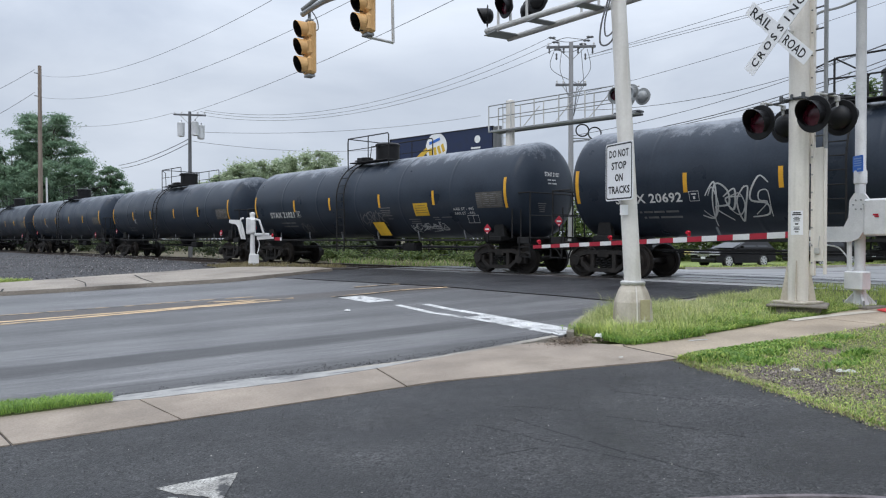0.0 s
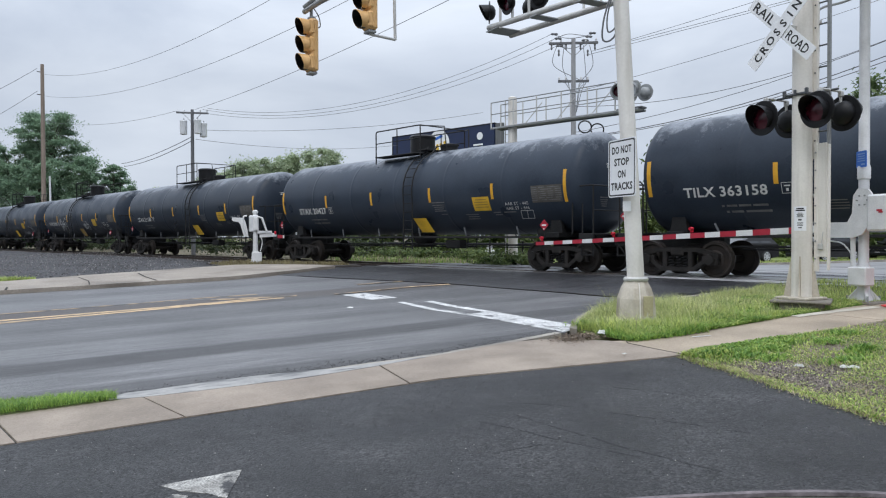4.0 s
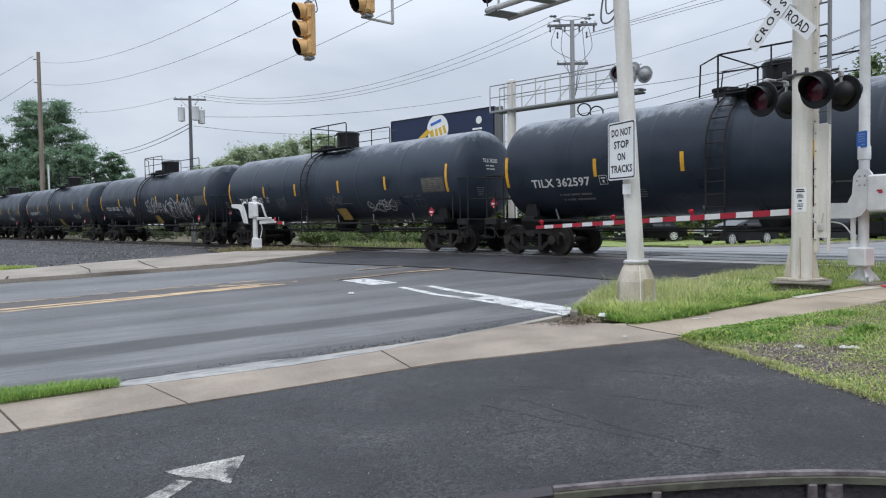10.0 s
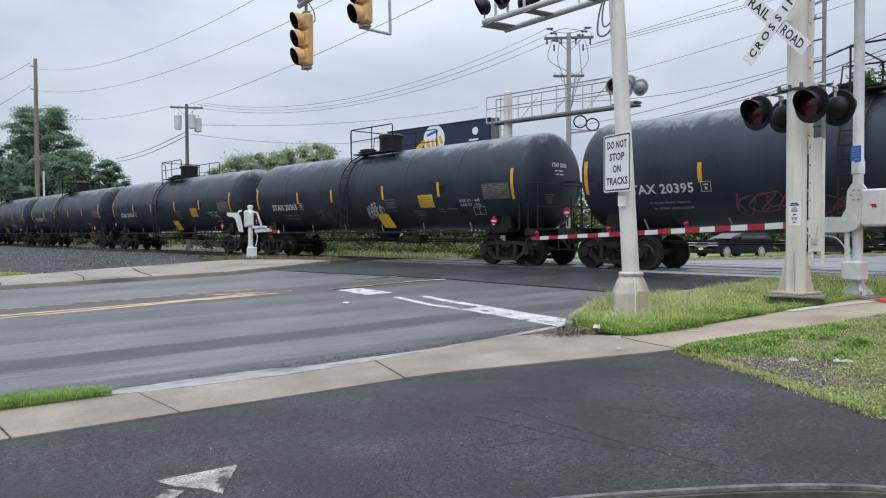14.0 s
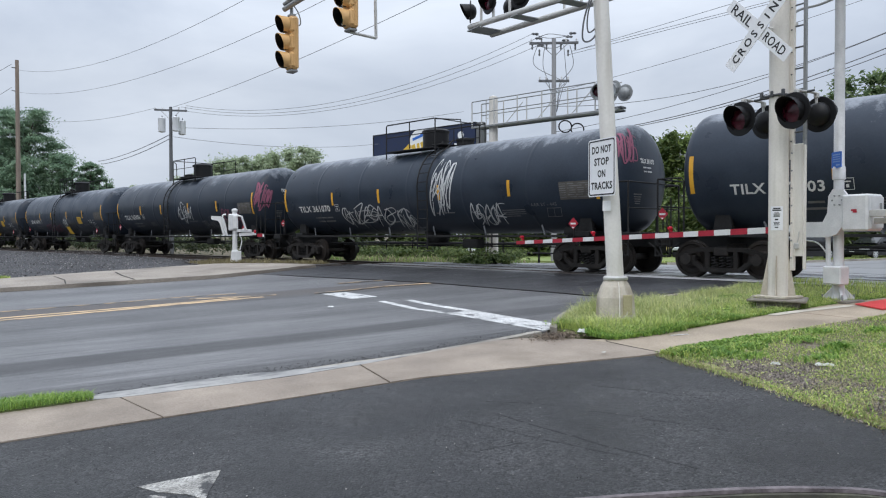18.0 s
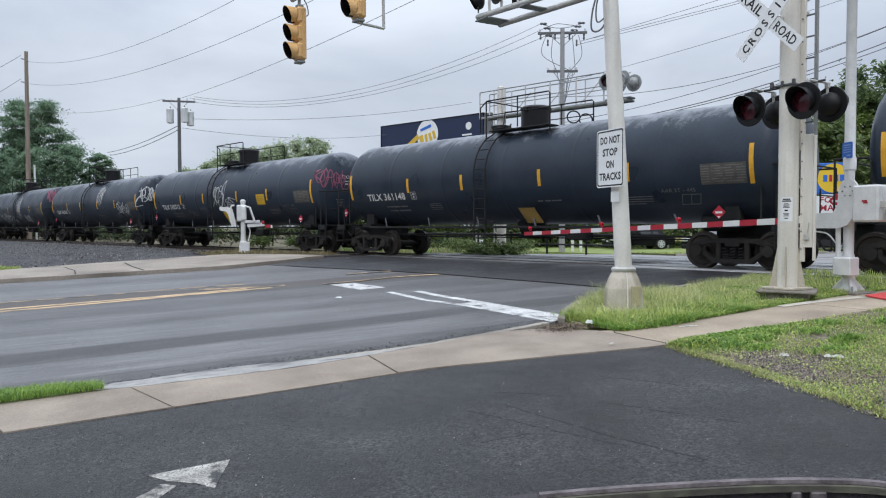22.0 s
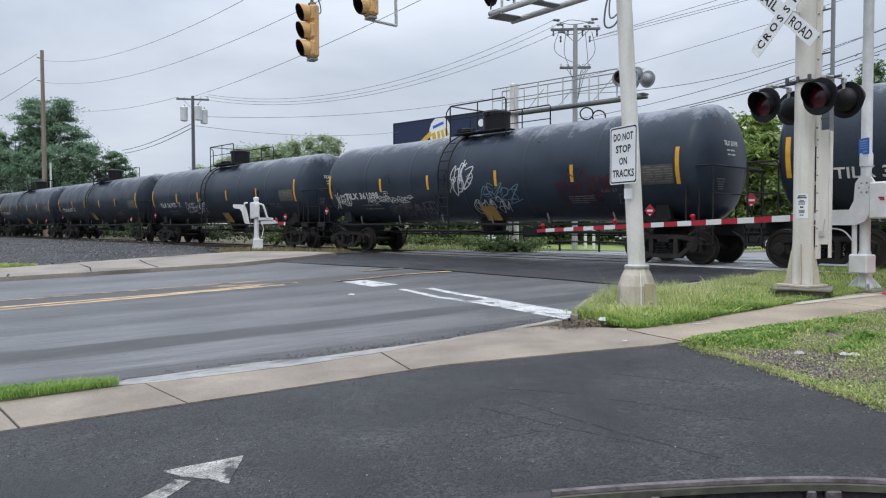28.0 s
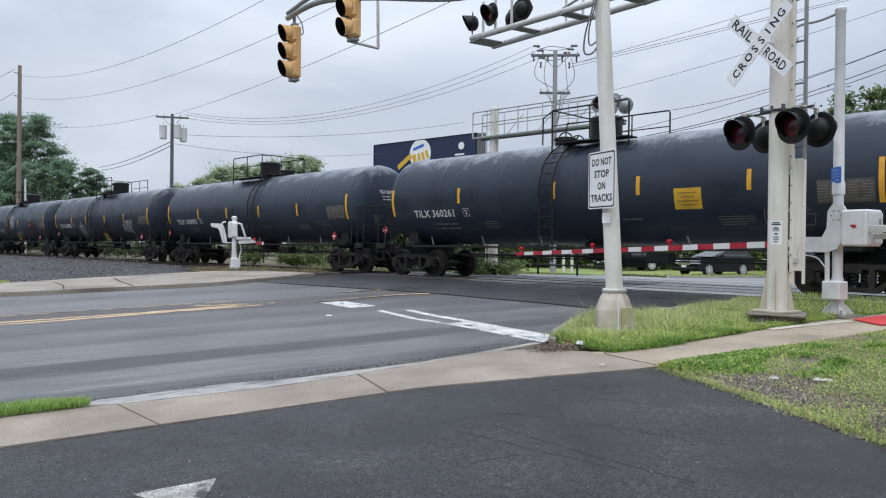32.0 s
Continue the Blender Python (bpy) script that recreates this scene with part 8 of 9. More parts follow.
def build_tree(x, y, height, spread, clumps, leaves, size, mats, label, seed, low=0.3, trunk_r=0.25, flat=0.6, core=500):
    rnd = random.Random(seed)
    z0 = gz(x, y) - 0.1
    tree = root("tree", label, "tree", "trees", m=Matrix.Translation((x, y, z0)))
    wood = Geo()
    wood.tube([(0, 0, 0), (0.1, 0.05, height * 0.3), (-0.1, 0.1, height * 0.62), (0.05, 0, height * 0.85)], [trunk_r, trunk_r * 0.8, trunk_r * 0.5, trunk_r * 0.15], 10)
    crown = Geo()
    if core:
        for k in range(5):
            leaf_cloud(crown, (spread * rnd.uniform(-0.35, 0.35), spread * rnd.uniform(-0.35, 0.35), height * (low + (0.82 - low) * (k + 0.5) / 5)),
                       (spread * 0.55, spread * 0.55, height * (0.9 - low) * 0.16), core, size * 1.3, rnd, 0.0)
    for k in range(clumps):
        a = 2.399 * k + rnd.uniform(-0.4, 0.4)
        h = low + (0.97 - low) * ((k + 0.5) / clumps) ** 0.9
        reach = spread * math.sqrt(max(0.05, 1 - ((h - 0.5) / 0.56) ** 2)) * rnd.uniform(0.35, 0.95)
        c = (reach * math.cos(a), reach * math.sin(a), h * height)
        rr = spread * rnd.uniform(0.12, 0.36)
        leaf_cloud(crown, c, (rr * rnd.uniform(0.8, 1.5), rr * rnd.uniform(0.8, 1.5), rr * flat * rnd.uniform(0.7, 1.3)), leaves, size, rnd, 0.1)
        wood.tube(bend([(0, 0, max(0.15, h - 0.25) * height), (c[0] * 0.5, c[1] * 0.5, (h - 0.10) * height), c], 3), [trunk_r * 0.35, trunk_r * 0.3, trunk_r * 0.25, trunk_r * 0.2, trunk_r * 0.15, trunk_r * 0.1, trunk_r * 0.06], 6)
    part("trunk", wood, BARK, tree, "branching trunk", smooth=True)
    part("crown", crown, mats, tree, "uneven leafy crown")
    return tree


# left group, behind the track
for i, (x, depth, h, sp, cl, lo) in enumerate(((-53.7, 92, 13.0, 4.4, 20, 0.06), (-51.5, 96, 18.0, 5.0, 24, 0.42), (-60.4, 95, 13.6, 5.0, 18, 0.08), (-44.3, 90, 11.4, 3.6, 16, 0.06), (-41.5, 92, 11.0, 2.5, 12, 0.06),
                                                (-48.4, 88, 10.6, 4.4, 18, 0.06), (-69.3, 100, 15, 6, 16, 0.08), (-38.6, 90, 8.0, 1.8, 8, 0.05))):
    build_tree(x, depth, h, sp, int(cl * 2.4), 900, 0.155, LEAF, "broad dark green tree behind the railway", 20 + i, low=lo, flat=0.46 if lo > 0.3 else 0.66, core=250 if lo > 0.3 else 1500)
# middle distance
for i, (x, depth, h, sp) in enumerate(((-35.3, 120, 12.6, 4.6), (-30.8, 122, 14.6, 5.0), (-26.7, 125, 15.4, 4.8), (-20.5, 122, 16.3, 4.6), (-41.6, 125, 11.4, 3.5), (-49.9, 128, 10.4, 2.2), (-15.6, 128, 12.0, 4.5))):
    build_tree(x, depth, h, sp, 46, 480, 0.25, LEAF_HAZED, "hazy green tree in the middle distance", 40 + i, low=0.3, flat=0.8, core=1200)
# right-hand group
for i, (x, y, h, sp, mt) in enumerate(((38.0, 60, 15.4, 6.2, LEAF_DARK), (33.6, 61, 12.0, 3.4, LEAF_LIME), (46, 64, 16.5, 6.2, LEAF_DARK), (52, 66, 15, 5, LEAF_DARK), (30.5, 74, 12.5, 4.6, LEAF_LIME), (22.0, 54, 8.0, 3.3, LEAF_LIME), (28.5, 54, 9.0, 3.6, SHRUB), (26.2, 80, 12.6, 4.8, SHRUB))):
    build_tree(x, y, h, sp, 46, 430, 0.25 if y < 70 else 0.30, mt, "full green tree beyond the crossing", 60 + i, low=0.12 if h < 9 else 0.18, flat=0.75, core=900)


def build_far_woods():
    """The unbroken hedge and woods far behind, seen between and under the cars."""
    rnd = random.Random(9)
    g = Geo()
    for k in range(150):
        slope = -0.792 + 1.571 * k / 150 + rnd.uniform(-0.006, 0.006)
        near = slope > -0.172
        depth = rnd.uniform(51, 57) if near else rnd.uniform(104, 114)
        x, h = slope * depth, rnd.uniform(3.2, 4.8) if near else rnd.uniform(5.5, 8.0)
        for z in (0.5, 1.5, 2.5, h - 0.6) if near else (0.8, 2.6, 4.4, h - 0.6):
            leaf_cloud(g, (x + rnd.uniform(-1, 1), depth + rnd.uniform(-1, 1), gz(x, depth) + z), (1.7, 1.7, 1.2), 130, 0.22, rnd, 0.2)
    me = bpy.data.meshes.new("woods")
    me.from_pydata(g.v, [], g.f)
    me.materials.append(SHRUB)
    tagged(new("woods", me), "far hedge and woods behind the railway", "woods", kind="stuff")


build_far_woods()


def build_reflection_woods():
    """Trees added out of view round the lot, behind the viewpoint, to darken what the tanks reflect."""
    rnd = random.Random(33)
    g = Geo()
    for k in range(120):
        az = radians(62 + 250 * (k + rnd.uniform(-0.4, 0.4)) / 120)
        d = rnd.uniform(44, 58)
        x, y = d * math.sin(az), d * math.cos(az)
        h = rnd.uniform(8.0, 12.5)
        for j in range(4):
            leaf_cloud(g, (x + rnd.uniform(-1, 1), y + rnd.uniform(-1, 1), gz(x, y) + h * (0.12 + 0.24 * j)), (2.3, 2.3, 1.9), 120, 0.55, rnd, 0.1)
    # an added row on this side of the track, further up the line, for the far cars to reflect
    for k in range(60):
        p = TRACKF @ Vector((rnd.uniform(-34, -26), 40 + 260 * k / 60 + rnd.uniform(-2, 2), 0))
        h = rnd.uniform(10.0, 15.0)
        for j in range(4):
            leaf_cloud(g, (p.x, p.y, gz(p.x, p.y) + h * (0.12 + 0.24 * j)), (3.6, 3.6, 2.4), 110, 0.8, rnd, 0.1)
    me = bpy.data.meshes.new("woods")
    me.from_pydata(g.v, [], g.f)
    me.materials.append(SHRUB)
    tagged(new("woods", me), "added unseen trees round the lot that darken the tank reflections", "woods", kind="stuff")


build_reflection_woods()


def shrub_at(p, rnd, tall=1.0):
    sh = root("shrub", "low green shrub beside the railway", "shrub", "shrubs along the track", m=Matrix.Translation((p.x, p.y, gz(p.x, p.y) - 0.1)))
    g = Geo()
    for _ in range(7):
        leaf_cloud(g, (rnd.uniform(-0.7, 0.7), rnd.uniform(-0.5, 0.5), rnd.uniform(0.2, 0.55) * tall), (0.6, 0.45, 0.32 * tall), 110, 0.085, rnd, 0.3)
    part("foliage", g, SHRUB, sh)
    for _ in range(5):
        part("stem", Geo().tube([(0, 0, -0.1), (rnd.uniform(-0.6, 0.6), rnd.uniform(-0.5, 0.5), rnd.uniform(0.5, 0.9) * tall)], [0.025, 0.008], 5), BARK, sh)


def build_shrubs():
    rnd = random.Random(5)
    for k in range(22):
        p = TRACKF @ Vector((24.0 + rnd.uniform(-0.8, 1.6), 8.0 + 1.55 * k + rnd.uniform(-0.4, 0.4), 0))
        if -0.5 * p.x + 0.866 * p.y > 25.0:
            shrub_at(p, rnd)
    # a thicker stand hides the foot of the cantilever's mast
    for x, y in ((2.05, 28.45), (2.8, 28.6)):
        shrub_at(Vector((x, y, 0)), rnd, 0.8)


build_shrubs()


def build_darkening_hedge():
    """A low dark hedge, added to darken the view under the cars, up the line."""
    rnd = random.Random(12)
    g = Geo()
    for k in range(150):
        p = TRACKF @ Vector((25.5 + rnd.uniform(-1, 1.5), 33 + 120 * k / 150, 0))
        leaf_cloud(g, (p.x, p.y, gz(p.x, p.y) + rnd.uniform(0.3, 1.1)), (1.0, 1.0, 0.75), 90, 0.16, rnd, 0.15)
    thing("hedge", g, HEDGE, "added low dark hedge that darkens the view under the cars", "hedge", kind="stuff")


build_darkening_hedge()


def grass(name, count, place, height, mats, label, seed, width=0.006, lean=0.35, dz=0.0, bend_k=0.5, taper=None):
    """A stand of single blades; place(rnd) gives a point of the road's frame or None."""
    rnd = random.Random(seed)
    vs, fs = [], []
    for _ in range(count):
        ab = place(rnd)
        if ab is None:
            continue
        p = on(ROADF, ab[0], ab[1], dz)
        a, h = rnd.uniform(0, 6.28), (lerp(taper, ab[0]) if taper else 1.0) * height * rnd.uniform(0.45, 1.25) * (0.7 + 0.6 * noise.noise((p.x * 1.6, p.y * 1.6, 9)))
        if h < 0.01:
            continue
        lx, ly = math.cos(a) * lean * h * rnd.random(), math.sin(a) * lean * h * rnd.random()
        t = a + 1.57 + rnd.uniform(-0.5, 0.5)
        wx, wy = math.cos(t) * width, math.sin(t) * width
        o = len(vs)
        vs += [(p.x - wx, p.y - wy, p.z), (p.x + wx, p.y + wy, p.z), (p.x + lx * bend_k - wx * 0.8, p.y + ly * bend_k - wy * 0.8, p.z + h * 0.6), (p.x + lx * bend_k + wx * 0.8, p.y + ly * bend_k + wy * 0.8, p.z + h * 0.6),
               (p.x + lx * 1.6, p.y + ly * 1.6, p.z + h)]
        fs += [(o, o + 1, o + 3, o + 2), (o + 2, o + 3, o + 4)]
    me = bpy.data.meshes.new(name)
    me.from_pydata(vs, [], fs)
    me.materials.append(mats)
    tagged(new(name, me), label, "grass", kind="stuff")


def in_band(a0, a1, lo, hi, patchy=False):
    def place(rnd):
        a = rnd.uniform(a0, a1)
        if patchy and rnd.uniform(-0.15, 0.25) + noise.noise((a * 1.7, rnd.uniform(0, 0.4), 13)) > lerp([(7, 0.8), (9.5, 0.42), (10.5, 0.12), (14, 0.10)], a):
            return None
        return a, rnd.uniform(lerp(lo, a) if isinstance(lo, list) else lo, lerp(hi, a) if isinstance(hi, list) else hi)
    return place


VERGE_TAPER = [(8.6, 1.0), (9.8, 0.85), (10.6, 0.62), (13.6, 0.6)]
VERGE_HI = [(a, b - 0.22) for a, b in NEAR_KERB if a > 6]
grass("grass", 20000, in_band(6.8, 9.8, [(a, b - 0.05) for a, b in WALK_FAR], [(a, b + 0.55) for a, b in WALK_FAR]), 0.11, GRASS_DEEP, "deep green grass along the sidewalk", 26, width=0.005, lean=1.1, dz=0.02)
grass("grass", 5000, in_band(9.5, 15.0, [(a, b - 0.06) for a, b in WALK_FAR], [(a, b + 0.25) for a, b in WALK_FAR]), 0.06, GRASS_DEEP, "low grass spilling over the sidewalk's edge", 27, width=0.005, lean=1.3, dz=0.02)
grass("weeds", 1600, in_band(6.85, 8.2, [(a, b - 0.12) for a, b in WALK_FAR], [(a, b + 0.35) for a, b in WALK_FAR]), 0.10, GRASS_DEEP, "broad-bladed weeds at the verge's tip", 28, width=0.011, lean=1.2, dz=0.02)
grass("grass", 38000, in_band(6.95, 13.4, WALK_FAR, VERGE_HI, True), 0.16, GRASS, "bright green unmown grass on the verge", 1, width=0.0038, lean=0.9, dz=0.025, taper=VERGE_TAPER)
grass("grass", 9500, in_band(7.2, 13.6, [(7, 7.9), (14, 8.6)], VERGE_HI), 0.27, GRASS_PALE, "pale seeding grass stalks on the verge", 2, width=0.003, lean=0.8, dz=0.03, taper=VERGE_TAPER)
grass("grass", 1500, in_band(7.0, 13.2, WALK_FAR, VERGE_HI), 0.38, GRASS_PALE, "tall loose seed stalks on the verge", 21, width=0.0035, lean=1.0, dz=0.025, taper=VERGE_TAPER)
grass("grass", 2600, in_band(13.0, 15.8, WALK_FAR, VERGE_HI), 0.13, GRASS, "sparse grass beside the track", 3, dz=0.05)
grass("grass", 14000, in_band(-5.0, 0.78, [(-5, 7.60), (0.78, 7.63)], [(-5, 8.25), (-0.5, 8.25), (0.82, 7.90)]), 0.09, GRASS_DEEP, "short green grass strip by the sidewalk", 4, width=0.004, lean=1.1, dz=0.03)


def lawn_place(rnd):
    a, b = rnd.uniform(5.7, 14.5), rnd.uniform(0.5, 6.05)
    edge = lerp([(0, 5.0), (3.15, 5.7), (4.16, 6.02), (4.96, 6.26), (6.0, 6.52)], b)
    if a < edge:
        return None
    bare = noise.noise((a * 0.9, b * 0.9, 4)) + 0.35 * noise.noise((a * 3, b * 3, 7))
    off = a - edge
    worn = (0.98 + 0.9 * noise.noise((a * 2.3, b * 2.3, 11))) * max(0.0, 1 - ((off - 0.60) / 0.62) ** 2) * min(1.0, max(0.0, (5.25 - b) / 0.5)) + 0.45 * max(0.0, 1 - off / 0.14)
    return (a, b) if bare + 0.42 > 0.9 * worn + rnd.uniform(-0.1, 0.35) else None


grass("grass", 30000, lawn_place, 0.04, GRASS_DEEP, "deep green short grass in the lawn", 25, width=0.005, lean=1.1, dz=0.02)
grass("grass", 40000, lawn_place, 0.045, GRASS, "short weedy green lawn", 5, width=0.006, lean=1.0, dz=0.02)
grass("grass", 22000, lawn_place, 0.035, STRAW, "short withered grass in the lawn", 6, width=0.007, lean=0.9, dz=0.02)
CLUMPS = [(7.0, 5.45), (7.25, 5.65), (7.6, 5.55), (7.15, 5.2), (8.1, 5.75), (8.6, 5.5), (9.3, 5.7), (8.3, 4.9), (9.0, 4.6), (7.7, 4.7), (9.9, 5.3), (6.75, 5.75)]


def clump_place(rnd):
    a, b = rnd.choice(CLUMPS)
    return rnd.gauss(a, 0.11), rnd.gauss(b, 0.06)


grass("weeds", 3000, clump_place, 0.075, GRASS_DEEP, "leafy green weed clumps in the lawn", 41, width=0.013, lean=0.9, dz=0.02)
grass("weeds", 2600, lambda r: (6.55 + abs(r.gauss(0, 0.9)), 5.95 - abs(r.gauss(0, 0.16))), 0.07, GRASS, "leafy weeds along the sidewalk's edge", 7, width=0.012, lean=0.7, dz=0.02)
grass("grass", 2200, in_band(6.9, 10.6, [(6.9, 29.4), (8.4, 28.9), (10, 26), (10.6, 25.4)], [(6.9, 32.0), (9.0, 32.4), (10.6, 26.2)]), 0.16, material("dry_grass", (0.16, 0.13, 0.06), (0.28, 0.24, 0.12), (0.6, 0.8), scale=1, fine=8, bump=0), "dry grass on the island", 8, width=0.012, dz=0.08)
grass("grass", 9000, in_band(-9, 0.4, [(-9, 26.9), (0.4, 27.4)], [(-9, 29.5), (-1, 28.8), (0.4, 27.8)]), 0.2, GRASS, "green grass patch beside the gravel", 9, width=0.01, lean=0.9, dz=0.04)
grass("grass", 5000, in_band(27, 60, [(27, 24.2), (60, 23.9)], [(27, 27.0), (60, 26.6)]), 0.10, GRASS, "mown grass beyond the crossing", 10, width=0.03, dz=0.09)


def worn_place(rnd):
    b = rnd.uniform(1.5, 5.35)
    a = lerp([(0, 5.0), (3.15, 5.7), (4.16, 6.02), (4.96, 6.26), (6.0, 6.52)], b) + abs(rnd.gauss(0.60, 0.38))
    return (a, b) if a > lerp([(0, 5.0), (3.15, 5.75), (4.16, 6.08), (4.96, 6.32), (6.0, 6.6)], b) + 0.16 and b < 5.9 else None


def sparse_place(rnd):
    ab = worn_place(rnd)
    return ab if ab and noise.noise((ab[0] * 3, ab[1] * 3, 5)) + rnd.uniform(-0.4, 0.4) > 0.0 else None


def trackside(rnd):
    p = ROADF.inverted() @ (TRACKF @ Vector((rnd.uniform(21.2, 25.5), rnd.uniform(10, 31), 0)))
    return (p.x, p.y) if p.y > 25.3 else None


grass("weeds", 4500, trackside, 0.34, STRAW, "tall withered weeds beside the railway", 51, width=0.012, lean=0.7, dz=-0.05)
grass("weeds", 3600, trackside, 0.34, GRASS_DEEP, "green weeds beside the railway", 52, width=0.014, lean=0.8, dz=-0.05)


def leafy(name, count, place, size, mats, label, seed, dz=0.02):
    """Low broad-leaved ground cover: small tilted leaves close to the soil."""
    rnd = random.Random(seed)
    vs, fs = [], []
    for _ in range(count):
        ab = place(rnd)
        if ab is None:
            continue
        p = on(ROADF, ab[0], ab[1], dz + rnd.uniform(0.0, 0.035))
        e = Euler((rnd.uniform(-0.7, 0.7), rnd.uniform(-0.7, 0.7), rnd.uniform(0, 6.28))).to_matrix()
        k = size * rnd.uniform(0.5, 1.4)
        o = len(vs)
        vs += [tuple(p + e @ Vector(q)) for q in ((-k, 0, 0), (0, -0.5 * k, 0.1 * k), (k, 0, 0), (0, 0.5 * k, 0.1 * k))]
        fs += [(o, o + 1, o + 2), (o, o + 2, o + 3)]
    me = bpy.data.meshes.new(name)
    me.from_pydata(vs, [], fs)
    me.materials.append(mats)
    tagged(new(name, me), label, "ground cover", kind="stuff")


grass("grass", 5000, sparse_place, 0.04, STRAW, "sparse withered grass in the worn lawn", 53, width=0.004, lean=1.4, dz=0.02)
leafy("ground_cover", 5000, sparse_place, 0.012, GRASS, "sparse low weeds in the worn lawn", 54)
leafy("ground_cover", 34000, lawn_place, 0.013, GRASS, "low green clover and weeds in the lawn", 31)
leafy("ground_cover", 15000, lawn_place, 0.011, STRAW, "withered low weeds in the lawn", 32)
def edge_place(rnd):
    b = rnd.uniform(2.4, 5.98)
    return lerp([(2.4, 5.42), (3.0, 5.62), (4.16, 6.0), (4.96, 6.24), (6.0, 6.5)], b) + 0.05 + rnd.gauss(0.03, 0.05) + 0.06 * noise.noise((b * 4, 1, 0)), b


grass("grass", 2600, edge_place, 0.035, STRAW, "withered grass along the asphalt's edge", 33, width=0.004, lean=1.5, dz=0.008)
grass("grass", 3200, edge_place, 0.035, GRASS, "short grass along the asphalt's edge", 37, width=0.004, lean=1.4, dz=0.008)
leafy("ground_cover", 9000, in_band(6.9, 15.5, [(a, b - 0.07) for a, b in WALK_FAR], [(a, b + 0.3) for a, b in WALK_FAR]), 0.014, GRASS, "grass runners spilling over the sidewalk", 34, dz=0.035)


VERGE_WEEDS = [(7.15, 7.6), (7.3, 8.3), (7.5, 7.35), (7.9, 7.3), (8.05, 8.5), (8.4, 7.35), (9.0, 7.4), (9.3, 8.9), (10.1, 7.7), (10.5, 8.6), (10.9, 8.0), (11.4, 7.7), (11.6, 8.8), (12.2, 7.8), (12.6, 8.5)]


def verge_weed(rnd):
    a, b = rnd.choice(VERGE_WEEDS)
    return rnd.gauss(a, 0.17), rnd.gauss(b, 0.12)


leafy("weeds", 5200, verge_weed, 0.022, GRASS_DEEP, "leafy green weeds among the verge grass", 35, dz=0.07)
leafy("weeds", 3400, lambda r: (lambda a: (a, 6.03 - abs(r.gauss(0, 0.17)) - 0.12 * max(0.0, a - 8.5)))(6.75 + abs(r.gauss(0, 0.95))), 0.020, GRASS_DEEP, "leafy green weeds along the sidewalk's edge", 36, dz=0.03)
grass("weeds", 1500, verge_weed, 0.22, GRASS, "tall broad-bladed weeds on the verge", 42, width=0.009, lean=1.0, dz=0.02)


def stones(name, count, place, size, mats, label, seed, dz=0.0, frame_m=ROADF, z_f=None):
    rnd = random.Random(seed)
    g = Geo()
    base = [(1, 0, 0), (-1, 0, 0), (0, 1, 0), (0, -1, 0), (0, 0, 1), (0, 0, -1)]
    faces = [(0, 2, 4), (2, 1, 4), (1, 3, 4), (3, 0, 4), (2, 0, 5), (1, 2, 5), (3, 1, 5), (0, 3, 5)]
    for _ in range(count):
        ab = place(rnd)
        if ab is None:
            continue
        p = on(frame_m, ab[0], ab[1], dz)
        if z_f is not None:
            p.z = z_f(ab[0])
        k = size * rnd.uniform(0.5, 1.5)
        e = Euler((rnd.uniform(0, 6), rnd.uniform(0, 6), rnd.uniform(0, 6))).to_matrix()
        g.add([p + e @ Vector([c * k * rnd.uniform(0.6, 1.1) for c in q]) for q in base], faces)
    me = bpy.data.meshes.new(name)
    me.from_pydata(g.v, [], g.f)
    me.materials.append(mats)
    tagged(new(name, me), label, "stones", kind="stuff")


def island_tint(name, a, b):
    """Stones that differ one by one."""
    m = material(name, a, b, (0.6, 0.85), scale=4, fine=40, bump=0.2)
    nt = m.node_tree
    geo = nt.nodes.new("ShaderNodeNewGeometry")
    hv = nt.nodes.new("ShaderNodeHueSaturation")
    mr = nt.nodes.new("ShaderNodeMapRange")
    mr.inputs["To Min"].default_value, mr.inputs["To Max"].default_value = 0.25, 2.2
    nt.links.new(geo.outputs["Random Per Island"], mr.inputs["Value"])
    nt.links.new(mr.outputs["Result"], hv.inputs["Value"])
    p = nt.nodes["Principled BSDF"]
    link = p.inputs["Base Color"].links[0]
    nt.links.new(link.from_socket, hv.inputs["Color"])
    nt.links.new(hv.outputs["Color"], p.inputs["Base Color"])
    return m


STONE = island_tint("mixed_stones", (0.092, 0.078, 0.068), (0.22, 0.19, 0.165))
YARDSTONE = island_tint("dark_ballast_stones", (0.085, 0.080, 0.080), (0.22, 0.205, 0.20))
SCRAP_STONE = island_tint("pale_chips", (0.16, 0.155, 0.145), (0.30, 0.29, 0.27))
CHIP = island_tint("asphalt_chips", (0.05, 0.05, 0.05), (0.12, 0.12, 0.12))


stones("gravel", 250, lambda r: (lambda b: (lerp([(3.0, 5.62), (4.16, 6.0), (4.96, 6.24), (6.0, 6.5)], b) + r.gauss(0.0, 0.07), b))(r.uniform(2.6, 5.9)), 0.009, STONE, "gravel spilling over the asphalt's edge", 19, dz=0.012)
stones("gravel", 1300, worn_place, 0.015, STONE, "larger pale and dark stones in the worn lawn", 18, dz=0.018)
stones("gravel", 8000, worn_place, 0.0095, STONE, "loose grey gravel in the worn lawn", 11, dz=0.025)
stones("gravel", 9000, lambda r: (r.uniform(-22, 6.8), r.uniform(27.5, 60)), 0.030, YARDSTONE, "scattered stones of the gravel yard", 12, dz=0.05)
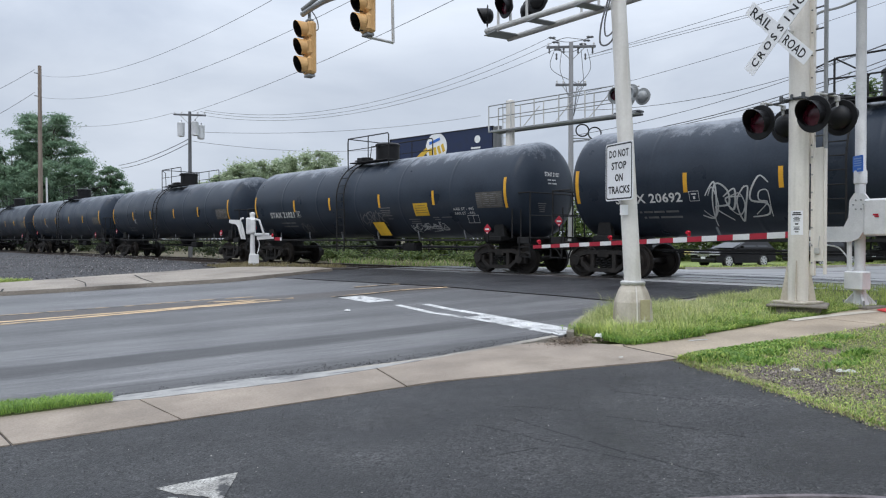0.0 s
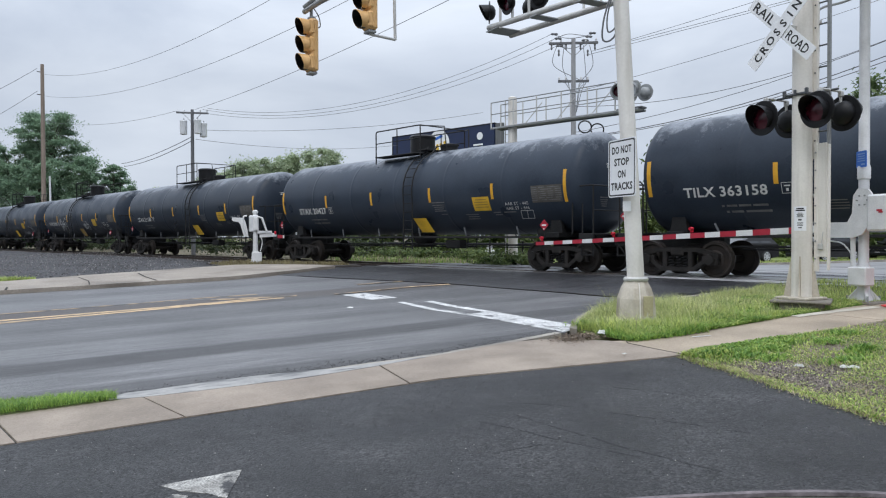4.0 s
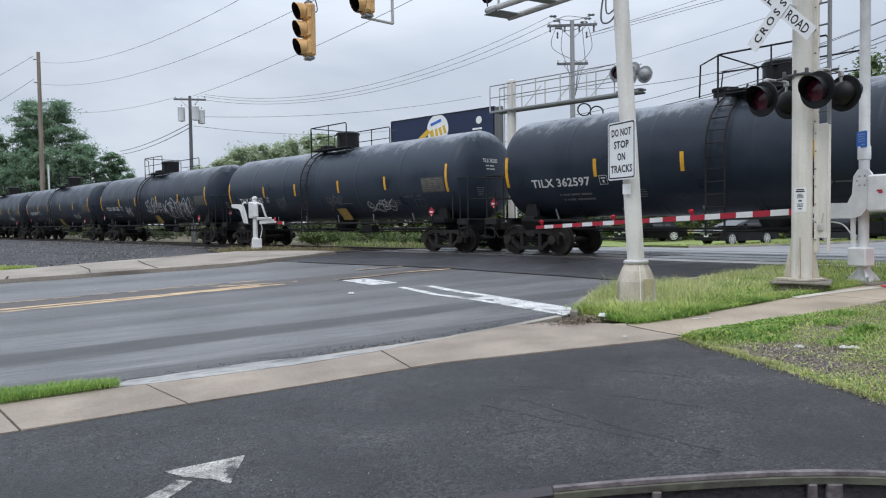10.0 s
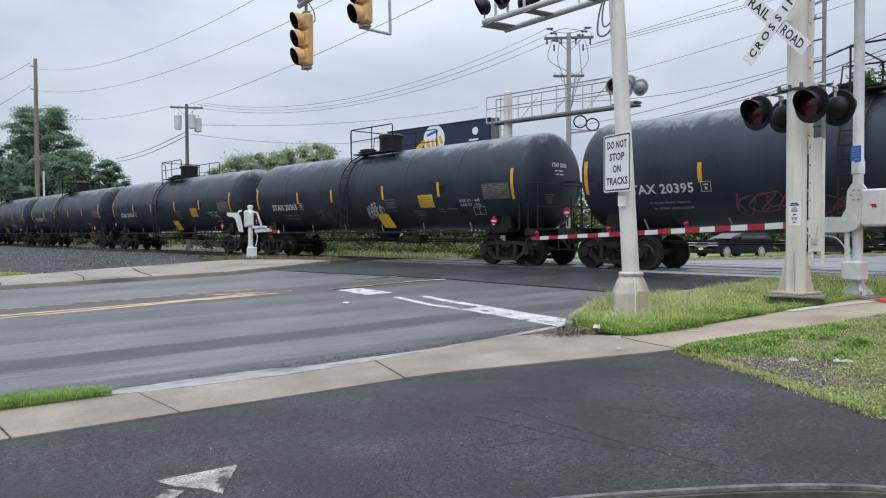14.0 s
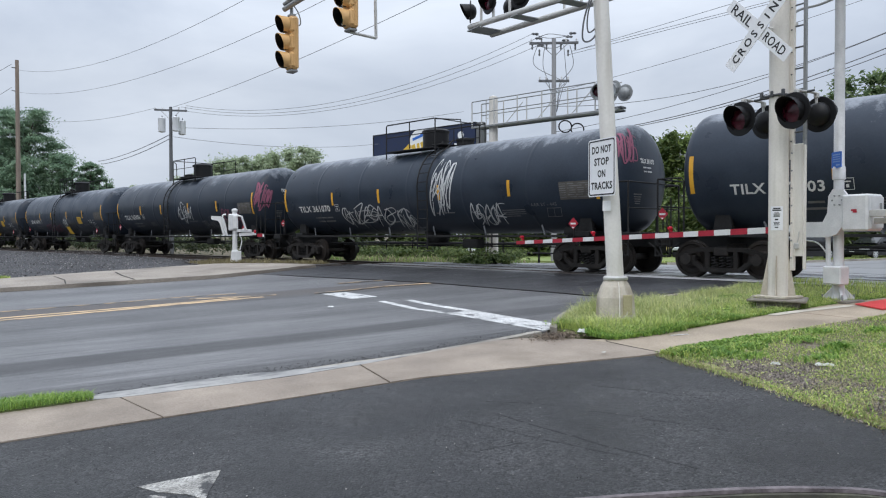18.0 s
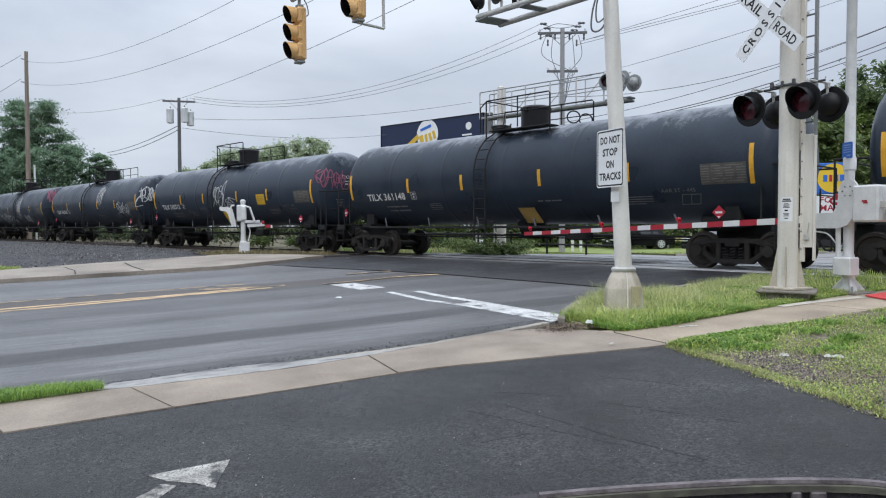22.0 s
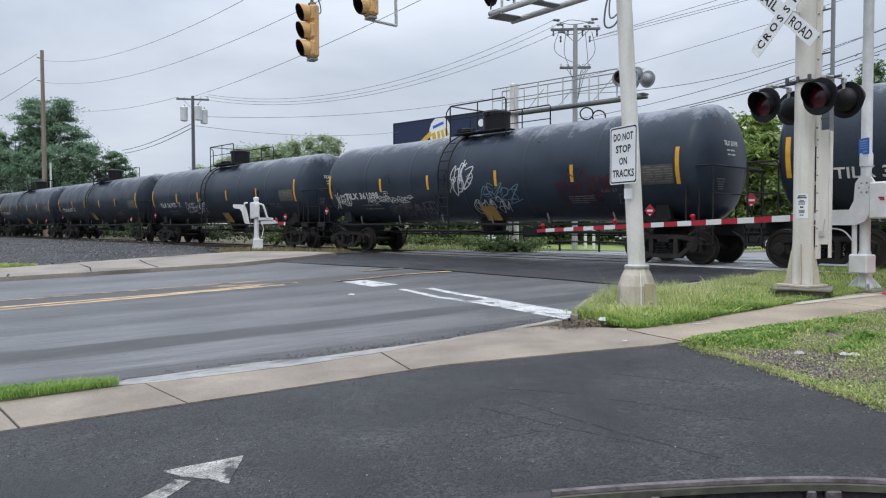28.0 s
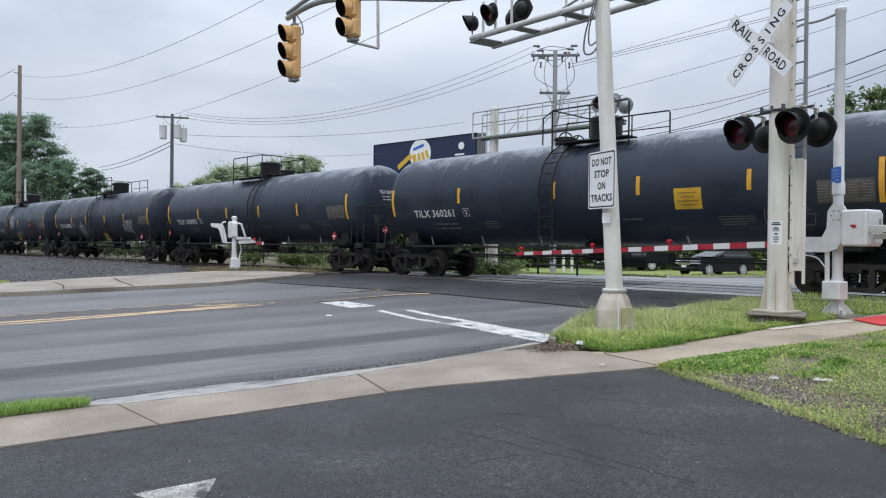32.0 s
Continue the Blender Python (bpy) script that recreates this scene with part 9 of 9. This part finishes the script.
stones("ballast", 9000, lambda r: (TRACK_Q + r.choice((-1, 1)) * r.uniform(0.2, 2.3), r.choice((r.uniform(-30, -7), r.uniform(9, 90)))), 0.045, YARDSTONE, "broken ballast stones along the track", 13, frame_m=TRACKF,
       z_f=lambda x: -0.15 if abs(x - TRACK_Q) < 1.6 else -0.15 - 0.42 * (abs(x - TRACK_Q) - 1.6))
stones("grit", 3800, lambda r: (r.uniform(-3, 5.6), 6.5 - abs(r.gauss(0, 2.2))), 0.004, CHIP, "fine grit on the lot's asphalt", 14, dz=0.012)
stones("grit", 420, lambda r: (r.uniform(-1, 5.6), 6.3 - abs(r.gauss(0, 2.0))), 0.0045, SCRAP_STONE, "single pale stones on the lot's asphalt", 17, dz=0.012)
stones("grit", 1100, lambda r: (lambda a: (a, lerp(NEAR_KERB, a) + 0.10 + abs(r.gauss(0, 0.16))))(r.choice((r.gauss(2.6, 0.7), r.gauss(4.9, 0.9), r.uniform(0.9, 6.7)))), 0.007, CHIP, "grit and asphalt crumbs along the gutter", 15, dz=0.012)
DEBRIS = island_tint("brown_debris", (0.095, 0.072, 0.052), (0.19, 0.145, 0.105))
leafy("leaf_litter", 2400, lambda r: (r.gauss(6.45, 0.17), r.gauss(7.65, 0.12)), 0.013, DEBRIS, "brown leaf litter heaped at the kerb's end", 16, dz=0.02)
stones("grit", 220, lambda r: (r.gauss(6.40, 0.24), r.gauss(7.62, 0.17)), 0.006, DEBRIS, "brown crumbs round the leaf litter", 61, dz=0.022)


def litter(name, a, b, size, mats, label, seed, dz=0.03):
    rnd = random.Random(seed)
    p = on(ROADF, a, b, dz)
    g, vs = Geo(), []
    n = 5
    for i in range(n + 1):
        for j in range(n + 1):
            vs.append((size[0] * (i / n - 0.5), size[1] * (j / n - 0.5), size[2] * rnd.uniform(0.2, 1) * (1 if 0 < i < n and 0 < j < n else 0.15)))
    g.add(vs, [(i * (n + 1) + j, (i + 1) * (n + 1) + j, (i + 1) * (n + 1) + j + 1, i * (n + 1) + j + 1) for i in range(n) for j in range(n)])
    thing(name, g, mats, label, "litter", m=Matrix.Translation(p) @ pose(0, 0, 0, 0, 0, rnd.uniform(0, 180)))


SCRAP = material("dull_scrap", (0.42, 0.42, 0.38), (0.62, 0.62, 0.58), (0.5, 0.7), scale=12, fine=60, bump=0.1)
litter("paper_scrap", 6.99, 4.79, (0.10, 0.07, 0.035), SCRAP, "crumpled pale paper scrap in the grass", 1)
litter("paper_scrap", 7.33, 4.45, (0.20, 0.08, 0.03), SCRAP, "torn pale plastic scrap in the grass", 2)
litter("paper_cup", 6.78, 7.55, (0.10, 0.09, 0.06), WHITE, "flattened white cup at the kerb", 3, dz=0.06)
litter("paper_scrap", 5.45, 13.1, (0.11, 0.08, 0.03), WHITE, "small white scrap on the road", 4, dz=0.02)
litter("paper_scrap", 6.05, 6.35, (0.07, 0.03, 0.01), SCRAP, "small white scrap on the driveway", 5, dz=0.045)


# ---- what moves ----
def motions():
    """The whole train rolls along the track; its wheels turn with it."""
    for m, car in CARS.items():
        walk(car, [(t, car_pose(m, t)) for t in SPEED_ROWS])
    rollers = [o for o in bpy.data.objects if o.get("roller")]
    turn = [(k / 20, pose(0, 0, 0) @ Matrix.Rotation(((run(k / 20) - run(0)) / 0.457) % (2 * math.pi), 4, "Y")) for k in range(641)]
    walk(rollers[0], turn)
    keys = rollers[0].animation_data
    for ob in rollers[1:]:
        ob.rotation_mode = "QUATERNION"
        ob.animation_data_create()
        ob.animation_data.action = keys.action
        ob.animation_data.action_slot = keys.action_slot


motions()
